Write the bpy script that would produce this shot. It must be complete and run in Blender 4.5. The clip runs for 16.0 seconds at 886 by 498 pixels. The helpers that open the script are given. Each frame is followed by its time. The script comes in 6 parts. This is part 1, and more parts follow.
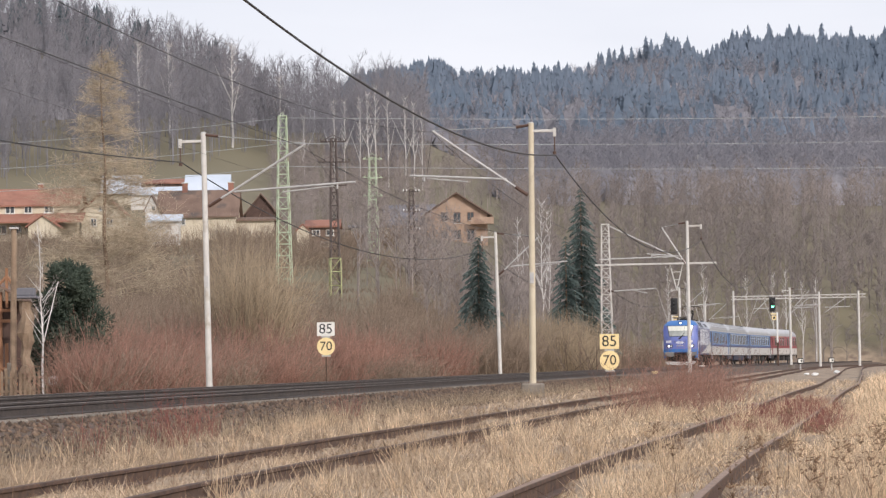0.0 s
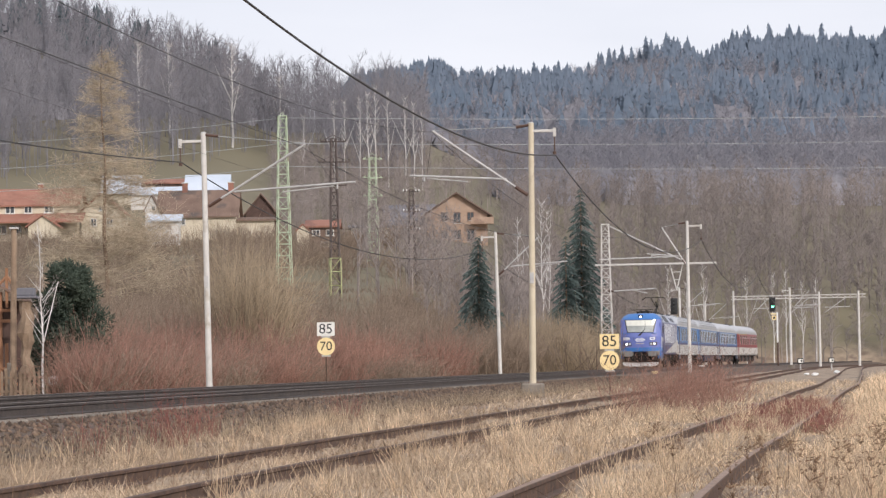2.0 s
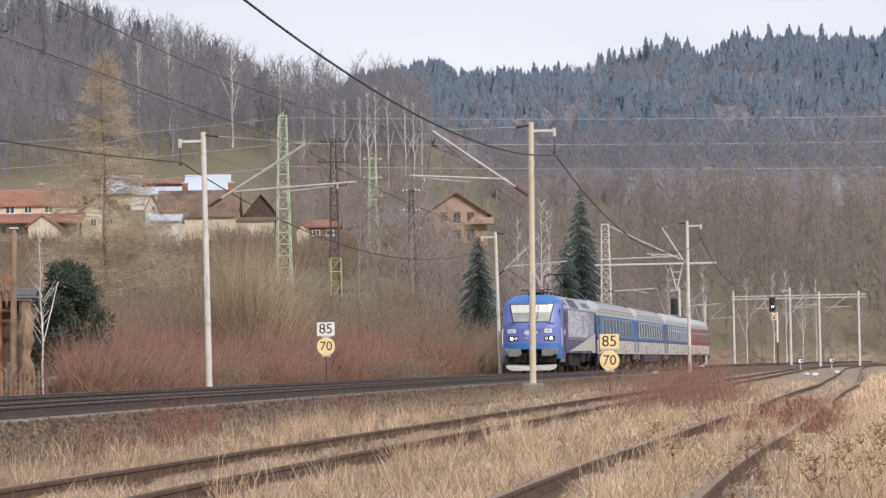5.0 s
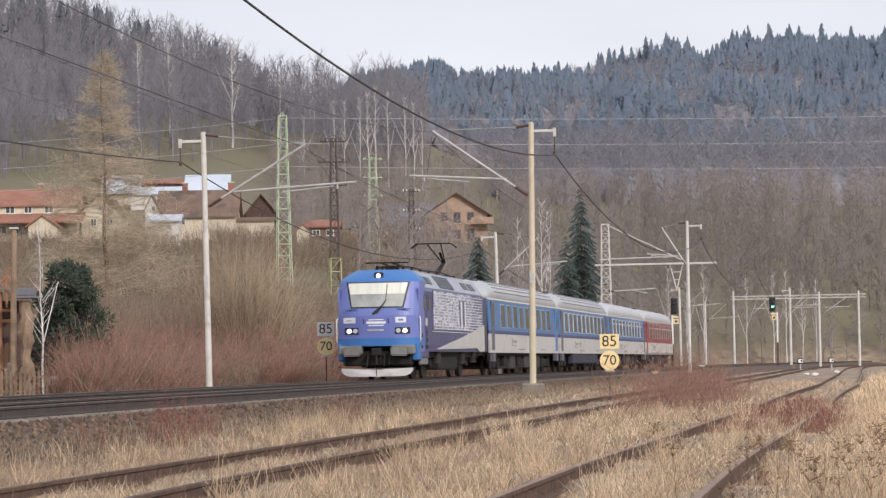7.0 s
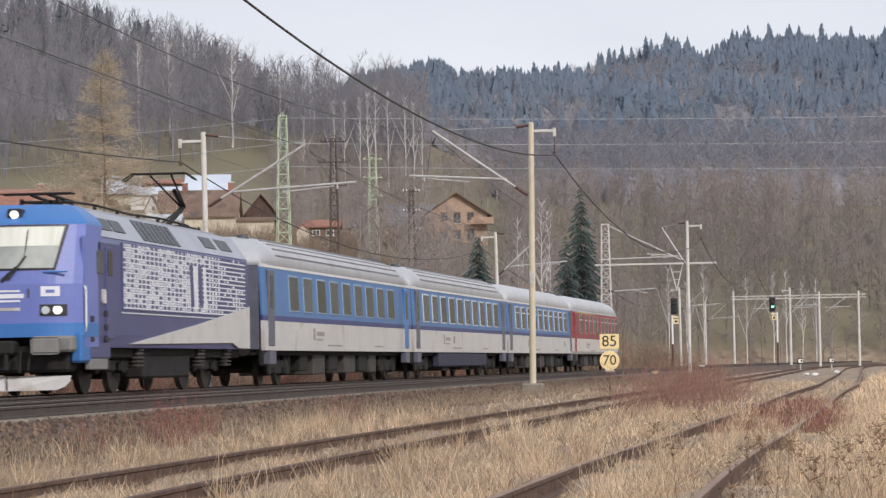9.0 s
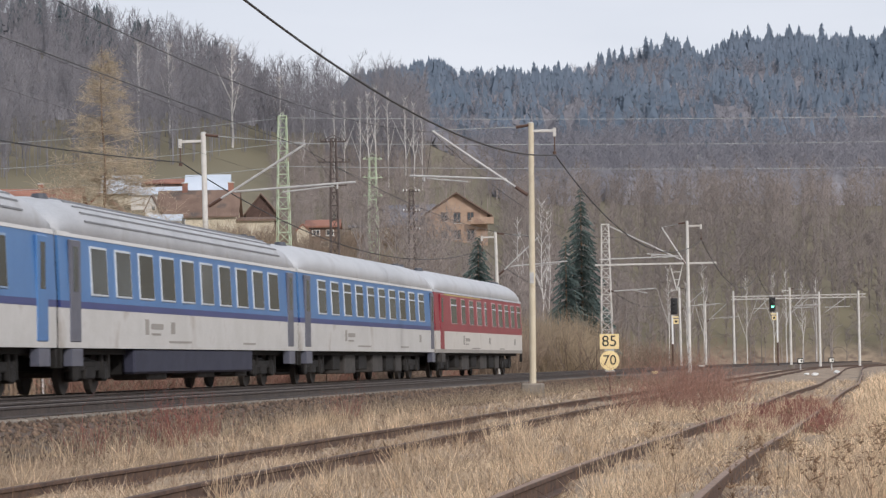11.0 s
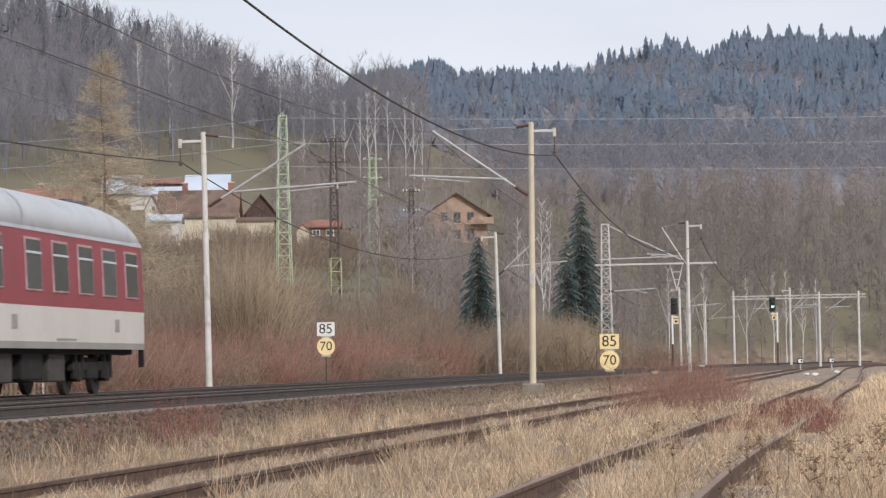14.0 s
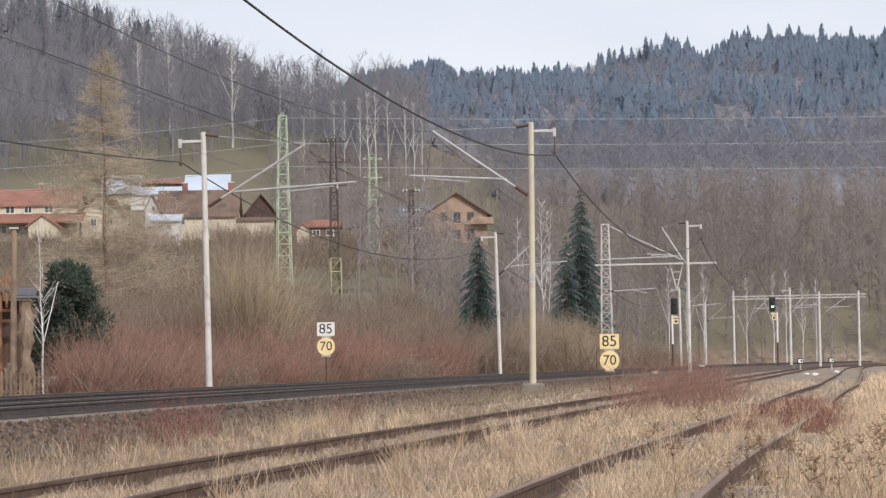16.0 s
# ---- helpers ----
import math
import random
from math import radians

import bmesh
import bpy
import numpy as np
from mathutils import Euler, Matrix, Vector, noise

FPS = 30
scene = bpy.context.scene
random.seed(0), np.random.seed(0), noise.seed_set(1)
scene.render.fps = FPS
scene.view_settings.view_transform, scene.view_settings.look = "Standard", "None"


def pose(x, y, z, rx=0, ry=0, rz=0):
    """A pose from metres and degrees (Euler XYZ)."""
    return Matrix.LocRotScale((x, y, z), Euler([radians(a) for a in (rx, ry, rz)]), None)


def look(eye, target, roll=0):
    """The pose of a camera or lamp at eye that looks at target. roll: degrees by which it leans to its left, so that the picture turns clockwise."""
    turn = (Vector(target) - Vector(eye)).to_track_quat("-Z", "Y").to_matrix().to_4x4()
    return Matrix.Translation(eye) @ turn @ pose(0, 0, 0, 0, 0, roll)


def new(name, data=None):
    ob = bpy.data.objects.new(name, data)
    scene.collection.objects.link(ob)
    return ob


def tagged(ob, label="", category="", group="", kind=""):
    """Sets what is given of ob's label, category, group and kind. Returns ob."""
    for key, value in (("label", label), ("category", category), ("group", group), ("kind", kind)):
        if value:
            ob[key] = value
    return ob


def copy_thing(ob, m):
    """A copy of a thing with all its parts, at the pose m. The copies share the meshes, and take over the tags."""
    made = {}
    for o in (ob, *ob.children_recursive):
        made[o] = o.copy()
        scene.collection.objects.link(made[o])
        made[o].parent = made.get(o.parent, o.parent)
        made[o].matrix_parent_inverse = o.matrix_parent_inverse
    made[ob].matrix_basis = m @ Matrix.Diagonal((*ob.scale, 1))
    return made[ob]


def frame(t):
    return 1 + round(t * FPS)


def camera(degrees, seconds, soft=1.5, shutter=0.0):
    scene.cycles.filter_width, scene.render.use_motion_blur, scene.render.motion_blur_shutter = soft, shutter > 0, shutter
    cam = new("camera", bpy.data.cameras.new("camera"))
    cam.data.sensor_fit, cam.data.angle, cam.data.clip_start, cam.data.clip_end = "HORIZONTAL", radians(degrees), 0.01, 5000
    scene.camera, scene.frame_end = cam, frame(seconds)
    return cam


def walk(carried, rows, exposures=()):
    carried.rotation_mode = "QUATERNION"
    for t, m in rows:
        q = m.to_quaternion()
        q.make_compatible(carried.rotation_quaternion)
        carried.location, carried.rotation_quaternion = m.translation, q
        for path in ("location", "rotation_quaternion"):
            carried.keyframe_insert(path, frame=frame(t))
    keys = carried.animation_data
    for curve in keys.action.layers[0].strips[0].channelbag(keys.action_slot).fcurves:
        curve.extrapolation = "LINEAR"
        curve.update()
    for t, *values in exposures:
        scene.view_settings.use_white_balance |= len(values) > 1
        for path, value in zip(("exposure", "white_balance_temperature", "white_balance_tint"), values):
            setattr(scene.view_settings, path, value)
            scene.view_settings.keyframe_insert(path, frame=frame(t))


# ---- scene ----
# ---- camera and its path: it stands still ----
EYE_Z = 0.53
cam = camera(17.229, 16.0, soft=1.35, shutter=0.2)
VIEW = pose(0, 0, EYE_Z, 92.258, 0, 0) @ pose(0, 0, 0, 0, 0, -0.9645)
EXPOSURES = [(0.0, 0.12, 6280, 14), (3.5, 0.08, 6220, 14), (7.0, 0.03, 6260, 14), (9.0, -0.03, 6200, 13), (12.0, -0.09, 6080, 12), (16.0, 0.02, 6100, 12)]
walk(cam, [(0.0, VIEW), (16.0, VIEW)], EXPOSURES)

# ---- world and sun: hazy spring daylight ----
SUN_AZ, SUN_EL = 148.0, 27.0      # degrees clockwise from +y, degrees up
world = bpy.data.worlds.new("hazy_sky")
scene.world = world
world.use_nodes = True
wn, wl = world.node_tree.nodes, world.node_tree.links
wn.clear()
w_out = wn.new("ShaderNodeOutputWorld")
w_bg = wn.new("ShaderNodeBackground")
w_sky = wn.new("ShaderNodeTexSky")
w_sky.sky_type = "NISHITA"
w_sky.sun_disc = False
w_sky.sun_elevation = radians(SUN_EL)
w_sky.sun_rotation = radians(SUN_AZ)
w_sky.dust_density = 3.0
w_co = wn.new("ShaderNodeTexCoord")
w_map = wn.new("ShaderNodeMapping")
w_map.inputs["Scale"].default_value = (1.2, 1.2, 5.0)
w_noise = wn.new("ShaderNodeTexNoise")
w_noise.inputs["Scale"].default_value = 3.0
w_noise.inputs["Detail"].default_value = 5.0
w_ramp = wn.new("ShaderNodeValToRGB")
w_ramp.color_ramp.elements[0].position = 0.30
w_ramp.color_ramp.elements[0].color = (6.7, 6.85, 7.15, 1)
w_ramp.color_ramp.elements[1].position = 0.70
w_ramp.color_ramp.elements[1].color = (8.2, 8.2, 8.3, 1)
w_mix = wn.new("ShaderNodeMix")
w_mix.data_type = "RGBA"
w_mix.inputs["Factor"].default_value = 0.88
wl.new(w_co.outputs["Generated"], w_map.inputs["Vector"])
wl.new(w_map.outputs["Vector"], w_noise.inputs["Vector"])
wl.new(w_noise.outputs["Fac"], w_ramp.inputs["Fac"])
wl.new(w_sky.outputs["Color"], w_mix.inputs["A"])
wl.new(w_ramp.outputs["Color"], w_mix.inputs["B"])
wl.new(w_mix.outputs["Result"], w_bg.inputs["Color"])
w_bg.inputs["Strength"].default_value = 0.115
wl.new(w_bg.outputs["Background"], w_out.inputs["Surface"])

sun = new("sun", bpy.data.lights.new("sun", "SUN"))
sun.data.energy, sun.data.angle, sun.data.color = 2.4, radians(3.0), (1.0, 0.93, 0.84)
sun.matrix_world = look((600 * math.sin(radians(SUN_AZ)), 600 * math.cos(radians(SUN_AZ)), 600 * math.tan(radians(SUN_EL))), (0, 0, 0))


# ---- materials ----
def material(name, dark, light, rough=0.8, metal=0.0, scale=4.0, bump=0.15, fine=60.0, island=0.0, each=0.0, spec=0.4, stain=None, stain_scale=0.7, stain_from=0.55, emit=0.0, stretch=(1, 1, 1), local=False):
    """Two colours mixed by coarse and fine noise, with bump; island / each: how far pieces differ from one another."""
    mat = bpy.data.materials.new(name)
    mat.use_nodes = True
    nt = mat.node_tree
    n, l = nt.nodes, nt.links
    bsdf = n["Principled BSDF"]
    geo, tco = n.new("ShaderNodeNewGeometry"), n.new("ShaderNodeTexCoord")
    mp = n.new("ShaderNodeMapping")
    mp.inputs["Scale"].default_value = stretch
    l.new(tco.outputs["Object"] if local else geo.outputs["Position"], mp.inputs["Vector"])
    a, b = n.new("ShaderNodeTexNoise"), n.new("ShaderNodeTexNoise")
    a.inputs["Scale"].default_value, a.inputs["Detail"].default_value = scale, 5.0
    b.inputs["Scale"].default_value, b.inputs["Detail"].default_value = fine, 3.0
    l.new(mp.outputs["Vector"], a.inputs["Vector"])
    l.new(mp.outputs["Vector"], b.inputs["Vector"])
    add = n.new("ShaderNodeMath")
    add.operation = "MULTIPLY_ADD"
    add.inputs[1].default_value, add.inputs[2].default_value = 0.5, 0.0
    l.new(b.outputs["Fac"], add.inputs[0])
    add2 = n.new("ShaderNodeMath")
    add2.operation = "MULTIPLY_ADD"
    add2.inputs[1].default_value = 1.0
    l.new(a.outputs["Fac"], add2.inputs[0])
    l.new(add.outputs[0], add2.inputs[2])
    ramp = n.new("ShaderNodeMapRange")
    ramp.inputs["From Min"].default_value, ramp.inputs["From Max"].default_value = 0.5, 1.0
    l.new(add2.outputs[0], ramp.inputs["Value"])
    mix = n.new("ShaderNodeMix")
    mix.data_type = "RGBA"
    mix.inputs["A"].default_value, mix.inputs["B"].default_value = (*dark, 1), (*light, 1)
    l.new(ramp.outputs["Result"], mix.inputs["Factor"])
    colour = mix.outputs["Result"]
    if stain:
        c = n.new("ShaderNodeTexNoise")
        c.inputs["Scale"].default_value, c.inputs["Detail"].default_value = stain_scale, 4.0
        l.new(mp.outputs["Vector"], c.inputs["Vector"])
        r2 = n.new("ShaderNodeMapRange")
        r2.inputs["From Min"].default_value, r2.inputs["From Max"].default_value = stain_from, stain_from + 0.12
        l.new(c.outputs["Fac"], r2.inputs["Value"])
        m2 = n.new("ShaderNodeMix")
        m2.data_type = "RGBA"
        m2.inputs["B"].default_value = (*stain, 1)
        l.new(r2.outputs["Result"], m2.inputs["Factor"])
        l.new(colour, m2.inputs["A"])
        colour = m2.outputs["Result"]
    if island or each:
        src = geo.outputs["Random Per Island"] if island else n.new("ShaderNodeObjectInfo").outputs["Random"]
        amount = island or each
        hsv = n.new("ShaderNodeHueSaturation")
        r3 = n.new("ShaderNodeMapRange")
        r3.inputs["To Min"].default_value, r3.inputs["To Max"].default_value = 1 - amount, 1 + amount
        l.new(src, r3.inputs["Value"])
        l.new(r3.outputs["Result"], hsv.inputs["Value"])
        l.new(colour, hsv.inputs["Color"])
        colour = hsv.outputs["Color"]
    l.new(colour, bsdf.inputs["Base Color"])
    bsdf.inputs["Roughness"].default_value = rough
    bsdf.inputs["Metallic"].default_value = metal
    bsdf.inputs["Specular IOR Level"].default_value = spec
    if bump:
        bp = n.new("ShaderNodeBump")
        bp.inputs["Strength"].default_value, bp.inputs["Distance"].default_value = bump, 0.03
        l.new(add2.outputs[0], bp.inputs["Height"])
        l.new(bp.outputs["Normal"], bsdf.inputs["Normal"])
    if emit:
        bsdf.inputs["Emission Color"].default_value = (*light, 1)
        bsdf.inputs["Emission Strength"].default_value = emit
    return mat


def leaf_material(name, dark, light, island=0.35, through_light=0.08, scale=0.08):
    """Grass, twigs and leaves: rough, a little light passes through."""
    mat = material(name, dark, light, rough=0.9, scale=scale, fine=scale * 9, bump=0.0, island=island, spec=0.15)
    n, l = mat.node_tree.nodes, mat.node_tree.links
    bsdf, out = n["Principled BSDF"], n["Material Output"]
    trans, mix = n.new("ShaderNodeBsdfTranslucent"), n.new("ShaderNodeMixShader")
    l.new(bsdf.inputs["Base Color"].links[0].from_socket, trans.inputs["Color"])
    mix.inputs["Fac"].default_value = through_light
    l.new(bsdf.outputs["BSDF"], mix.inputs[1])
    l.new(trans.outputs["BSDF"], mix.inputs[2])
    l.new(mix.outputs["Shader"], out.inputs["Surface"])
    return mat


def ground_material():
    """Dry pale grass by the tracks; olive turf and leaf litter on the slopes beyond."""
    mat = material("dry_meadow", (0.20, 0.145, 0.10), (0.40, 0.31, 0.215), scale=0.8, fine=14, bump=0.4, stain=(0.15, 0.10, 0.075), stain_scale=0.35, stain_from=0.56)
    n, l = mat.node_tree.nodes, mat.node_tree.links
    bsdf = n["Principled BSDF"]
    near = bsdf.inputs["Base Color"].links[0].from_socket
    geo = n.new("ShaderNodeNewGeometry")
    xyz = n.new("ShaderNodeSeparateXYZ")
    l.new(geo.outputs["Position"], xyz.inputs["Vector"])
    noi = n.new("ShaderNodeTexNoise")
    noi.inputs["Scale"].default_value = 0.012
    noi.inputs["Detail"].default_value = 6.0
    l.new(geo.outputs["Position"], noi.inputs["Vector"])
    ramp = n.new("ShaderNodeMix")
    ramp.data_type = "RGBA"
    ramp.inputs["A"].default_value = (0.155, 0.14, 0.08, 1)
    ramp.inputs["B"].default_value = (0.20, 0.165, 0.11, 1)
    l.new(noi.outputs["Fac"], ramp.inputs["Factor"])
    zone = n.new("ShaderNodeMapRange")
    zone.inputs["From Min"].default_value, zone.inputs["From Max"].default_value = 0.6, 3.0
    l.new(xyz.outputs["Z"], zone.inputs["Value"])
    mix = n.new("ShaderNodeMix")
    mix.data_type = "RGBA"
    l.new(zone.outputs["Result"], mix.inputs["Factor"])
    l.new(near, mix.inputs["A"])
    l.new(ramp.outputs["Result"], mix.inputs["B"])
    l.new(mix.outputs["Result"], bsdf.inputs["Base Color"])
    return mat


M = {}
M["soil"] = ground_material()
M["ballast"] = material("ballast", (0.055, 0.037, 0.027), (0.13, 0.088, 0.060), scale=5, fine=30, bump=0.8)
M["stone"] = material("ballast_stone", (0.064, 0.042, 0.029), (0.175, 0.118, 0.080), scale=6, fine=40, bump=0.2, island=0.65)
M["rail"] = material("rusty_rail", (0.05, 0.032, 0.026), (0.14, 0.082, 0.055), rough=0.75, scale=5, fine=60, bump=0.2)
# Lighter rust for the siding's rail tops: daylight on them, painted in.
M["rail_rust_lit"] = material("lit_brown_rail", (0.19, 0.125, 0.09), (0.35, 0.245, 0.185), rough=0.7, scale=5, fine=60, bump=0.2)
M["rail_dark"] = material("oiled_rail", (0.030, 0.025, 0.024), (0.085, 0.066, 0.056), rough=0.6, scale=5, fine=60, bump=0.2)
M["rail_top"] = material("worn_rail_head", (0.16, 0.13, 0.115), (0.34, 0.30, 0.27), rough=0.5, metal=0.3, scale=5, fine=50, bump=0.1)
M["sleeper"] = material("concrete_sleeper", (0.13, 0.11, 0.09), (0.26, 0.225, 0.185), scale=3, fine=40, bump=0.3, each=0.2)
M["mast"] = material("pale_mast_paint", (0.50, 0.48, 0.45), (0.66, 0.64, 0.60), rough=0.55, scale=2, fine=25, bump=0.05, stain=(0.42, 0.37, 0.30), stain_scale=1.6, stain_from=0.6)
M["mast_ochre"] = material("ochre_mast_paint", (0.50, 0.43, 0.31), (0.62, 0.55, 0.42), rough=0.55, scale=2, fine=25, bump=0.05, stain=(0.36, 0.27, 0.17), stain_scale=1.4, stain_from=0.6)
M["galv"] = material("galvanised_steel", (0.40, 0.39, 0.38), (0.58, 0.57, 0.55), rough=0.5, metal=0.15, scale=4, fine=40, bump=0.05)
M["pylon"] = material("green_pylon_paint", (0.36, 0.44, 0.30), (0.50, 0.57, 0.42), rough=0.6, scale=1.5, fine=20, bump=0.05, stain=(0.26, 0.22, 0.14), stain_scale=0.8, stain_from=0.6)
M["pylon_ochre"] = material("ochre_pylon_paint", (0.36, 0.38, 0.18), (0.46, 0.47, 0.25), rough=0.6, scale=1.5, fine=20, bump=0.05)
M["pylon_rust"] = material("rusted_pylon", (0.07, 0.055, 0.05), (0.13, 0.10, 0.09), rough=0.7, scale=1.5, fine=20, bump=0.05)
M["wire_dark"] = material("dark_cable", (0.02, 0.02, 0.02), (0.05, 0.045, 0.045), rough=0.6, bump=0)
M["wire_pale"] = material("aluminium_wire", (0.32, 0.34, 0.34), (0.5, 0.52, 0.52), rough=0.5, metal=0.2, bump=0)
M["insulator"] = material("brown_insulator", (0.07, 0.038, 0.028), (0.12, 0.07, 0.05), rough=0.3, bump=0)
M["porcelain"] = material("white_porcelain", (0.7, 0.7, 0.68), (0.82, 0.82, 0.8), rough=0.25, bump=0)
M["black"] = material("black_paint", (0.012, 0.012, 0.013), (0.03, 0.03, 0.032), rough=0.5, bump=0)
M["white"] = material("white_sign_paint", (0.66, 0.65, 0.60), (0.80, 0.79, 0.74), rough=0.5, scale=3, fine=30, bump=0.02)
M["cream"] = material("yellow_sign_paint", (0.76, 0.59, 0.29), (0.86, 0.70, 0.38), rough=0.5, scale=3, fine=30, bump=0.02)


# ---- mesh helpers ----
class Geo:
    """Collects vertices and faces."""

    def __init__(self):
        self.v, self.f = [], []

    def add(self, verts, faces):
        k = len(self.v)
        self.v += [tuple(p) for p in verts]
        self.f += [tuple(i + k for i in f) for f in faces]
        return self

    def box(self, c, size, bevel=0.0, turn=None):
        x, y, z = (d / 2 for d in size)
        if bevel:
            bm = bmesh.new()
            bmesh.ops.create_cube(bm, size=1.0)
            for q in bm.verts:
                q.co = Vector((q.co.x * size[0], q.co.y * size[1], q.co.z * size[2]))
            bmesh.ops.bevel(bm, geom=bm.edges[:], offset=bevel, segments=1, affect="EDGES")
            bm.verts.index_update()
            pts = [q.co.copy() for q in bm.verts]
            fs = [[q.index for q in f.verts] for f in bm.faces]
            bm.free()
        else:
            pts = [Vector((i * x, j * y, k * z)) for i in (-1, 1) for j in (-1, 1) for k in (-1, 1)]
            fs = [(0, 1, 3, 2), (4, 6, 7, 5), (0, 4, 5, 1), (2, 3, 7, 6), (0, 2, 6, 4), (1, 5, 7, 3)]
        if turn is not None:
            pts = [turn @ q for q in pts]
        return self.add([Vector(c) + q for q in pts], fs)

    def rod(self, p, q, r, r2=None, n=6, cap=True):
        p, q = Vector(p), Vector(q)
        r2 = r if r2 is None else r2
        d = (q - p).normalized()
        a = d.orthogonal().normalized()
        b = d.cross(a)
        ring = [(a * math.cos(6.28318 * i / n) + b * math.sin(6.28318 * i / n)) for i in range(n)]
        fs = [(i, (i + 1) % n, n + (i + 1) % n, n + i) for i in range(n)]
        if cap:
            fs += [tuple(range(n))[::-1], tuple(range(n, 2 * n))]
        return self.add([p + e * r for e in ring] + [q + e * r2 for e in ring], fs)

    def line(self, pts, r, n=5):
        for p, q in zip(pts[:-1], pts[1:]):
            self.rod(p, q, r, n=n, cap=False)
        return self

    def loft(self, rings, closed=True, caps=True):
        """Joins rings of equal length."""
        k = len(rings[0])
        fs = []
        for j in range(len(rings) - 1):
            for i in range(k if closed else k - 1):
                i2 = (i + 1) % k
                fs.append((j * k + i, j * k + i2, (j + 1) * k + i2, (j + 1) * k + i))
        if caps and closed:
            fs += [tuple(range(k))[::-1], tuple(range((len(rings) - 1) * k, len(rings) * k))]
        return self.add([p for r in rings for p in r], fs)

    def mesh(self, name, mat, smooth=False):
        me = bpy.data.meshes.new(name)
        me.from_pydata(self.v, [], self.f)
        me.materials.append(mat)
        if smooth:
            me.polygons.foreach_set("use_smooth", [True] * len(me.polygons))
        me.update()
        return me


def raw_mesh(name, verts, tris, mat, normals=None):
    """A large mesh of triangles from arrays; normals: one for each vertex, for soft foliage."""
    me = bpy.data.meshes.new(name)
    verts, tris = np.asarray(verts, np.float32), np.asarray(tris, np.int32)
    me.vertices.add(len(verts))
    me.vertices.foreach_set("co", verts.ravel())
    me.loops.add(tris.size)
    me.loops.foreach_set("vertex_index", tris.ravel())
    me.polygons.add(len(tris))
    me.polygons.foreach_set("loop_start", np.arange(0, tris.size, 3, dtype=np.int32))
    me.materials.append(mat)
    me.update(calc_edges=True)
    if normals is not None:
        me.polygons.foreach_set("use_smooth", [True] * len(me.polygons))
        me.normals_split_custom_set_from_vertices(normals)
    return me


def soft_wood(name, vf, mat, label, seed, crown):
    """Distant woodland whose crowns shade softly, as their countless twigs do; crown: vertices of one tree."""
    v, f = np.asarray(vf[0], float), np.array(vf[1])
    base = np.array([0.10, -0.72, 0.68])
    p, q, r = v[f[:, 0]], v[f[:, 1]], v[f[:, 2]]
    back = (np.cross(q - p, r - p) @ base) < 0
    f[back] = f[back][:, ::-1]
    rng = np.random.default_rng(seed)
    n = base + np.repeat(rng.normal(0, 0.13, (len(v) // crown + 1, 3)), crown, 0)[:len(v)] + rng.normal(0, 0.05, (len(v), 3))
    return tagged(new(name, raw_mesh(name, v, f, mat, unit(n).tolist())), label, "woodland", kind="stuff")


def part(name, data, mat=None, parent=None, label="", smooth=False):
    """Links a mesh (or Geo) as one object under a thing or a part."""
    if isinstance(data, Geo):
        data = data.mesh(name, mat, smooth)
    ob = new(name, data)
    if parent is not None:
        ob.parent = parent
    if label:
        ob["label"] = label
    return ob


def thing(name, label, category, group="", kind="", at=None):
    ob = new(name)
    ob.empty_display_size = 0.2
    if at is not None:
        ob.matrix_basis = at
    return tagged(ob, label, category, group, kind)


# ---- the line of the main track ----
def heading(s):
    s = np.clip(s, -100, 300)
    return 0.15015306 + 0.00024961 * s - 3.9446e-6 * s ** 2 + 1.59146e-8 * s ** 3


TS = np.arange(-260, 720, 0.5)
TH = heading(TS)
TX = np.concatenate([[0], np.cumsum((np.sin(TH[1:]) + np.sin(TH[:-1])) * 0.25)])
TY = np.concatenate([[0], np.cumsum((np.cos(TH[1:]) + np.cos(TH[:-1])) * 0.25)])
TX += -2.8503 - TX[520]
TY += 105.0907 - TY[520]


def on_line(s, o=0.0, z=0.0):
    """World place at s metres along the far main track and o metres to its near side."""
    x, y, h = np.interp(s, TS, TX), np.interp(s, TS, TY), np.interp(s, TS, TH)
    return Vector((x + o * math.cos(h), y - o * math.sin(h), z))


def line_turn(s):
    """Degrees about z that turn local +x to the far end of the track."""
    return 90 - math.degrees(np.interp(s, TS, TH))


def line_coords(x, y):
    """s and o of many points."""
    x, y = np.asarray(x, float), np.asarray(y, float)
    s, o = np.empty_like(x), np.empty_like(x)
    step = 4
    for a in range(0, len(x), 4000):
        d = (x[a:a + 4000, None] - TX[None, ::step]) ** 2 + (y[a:a + 4000, None] - TY[None, ::step]) ** 2
        i = np.argmin(d, 1) * step
        s[a:a + 4000] = TS[i]
        o[a:a + 4000] = (x[a:a + 4000] - TX[i]) * np.cos(TH[i]) - (y[a:a + 4000] - TY[i]) * np.sin(TH[i])
    return s, o


def siding_b(s):
    return np.interp(s, [-120, -80, -70, -54, -35, 0, 120, 300, 400], [9.6, 10.3, 10.65, 11.1, 11.25, 11.4, 10.4, 9.2, 9.0])


def siding_c(s):
    return np.interp(s, [-120, -83, -77, -65, -53, -39, -19, 8, 120, 300, 400], [13.0, 14.64, 14.9, 15.5, 15.92, 16.25, 16.45, 16.7, 15.5, 13.6, 13.2])


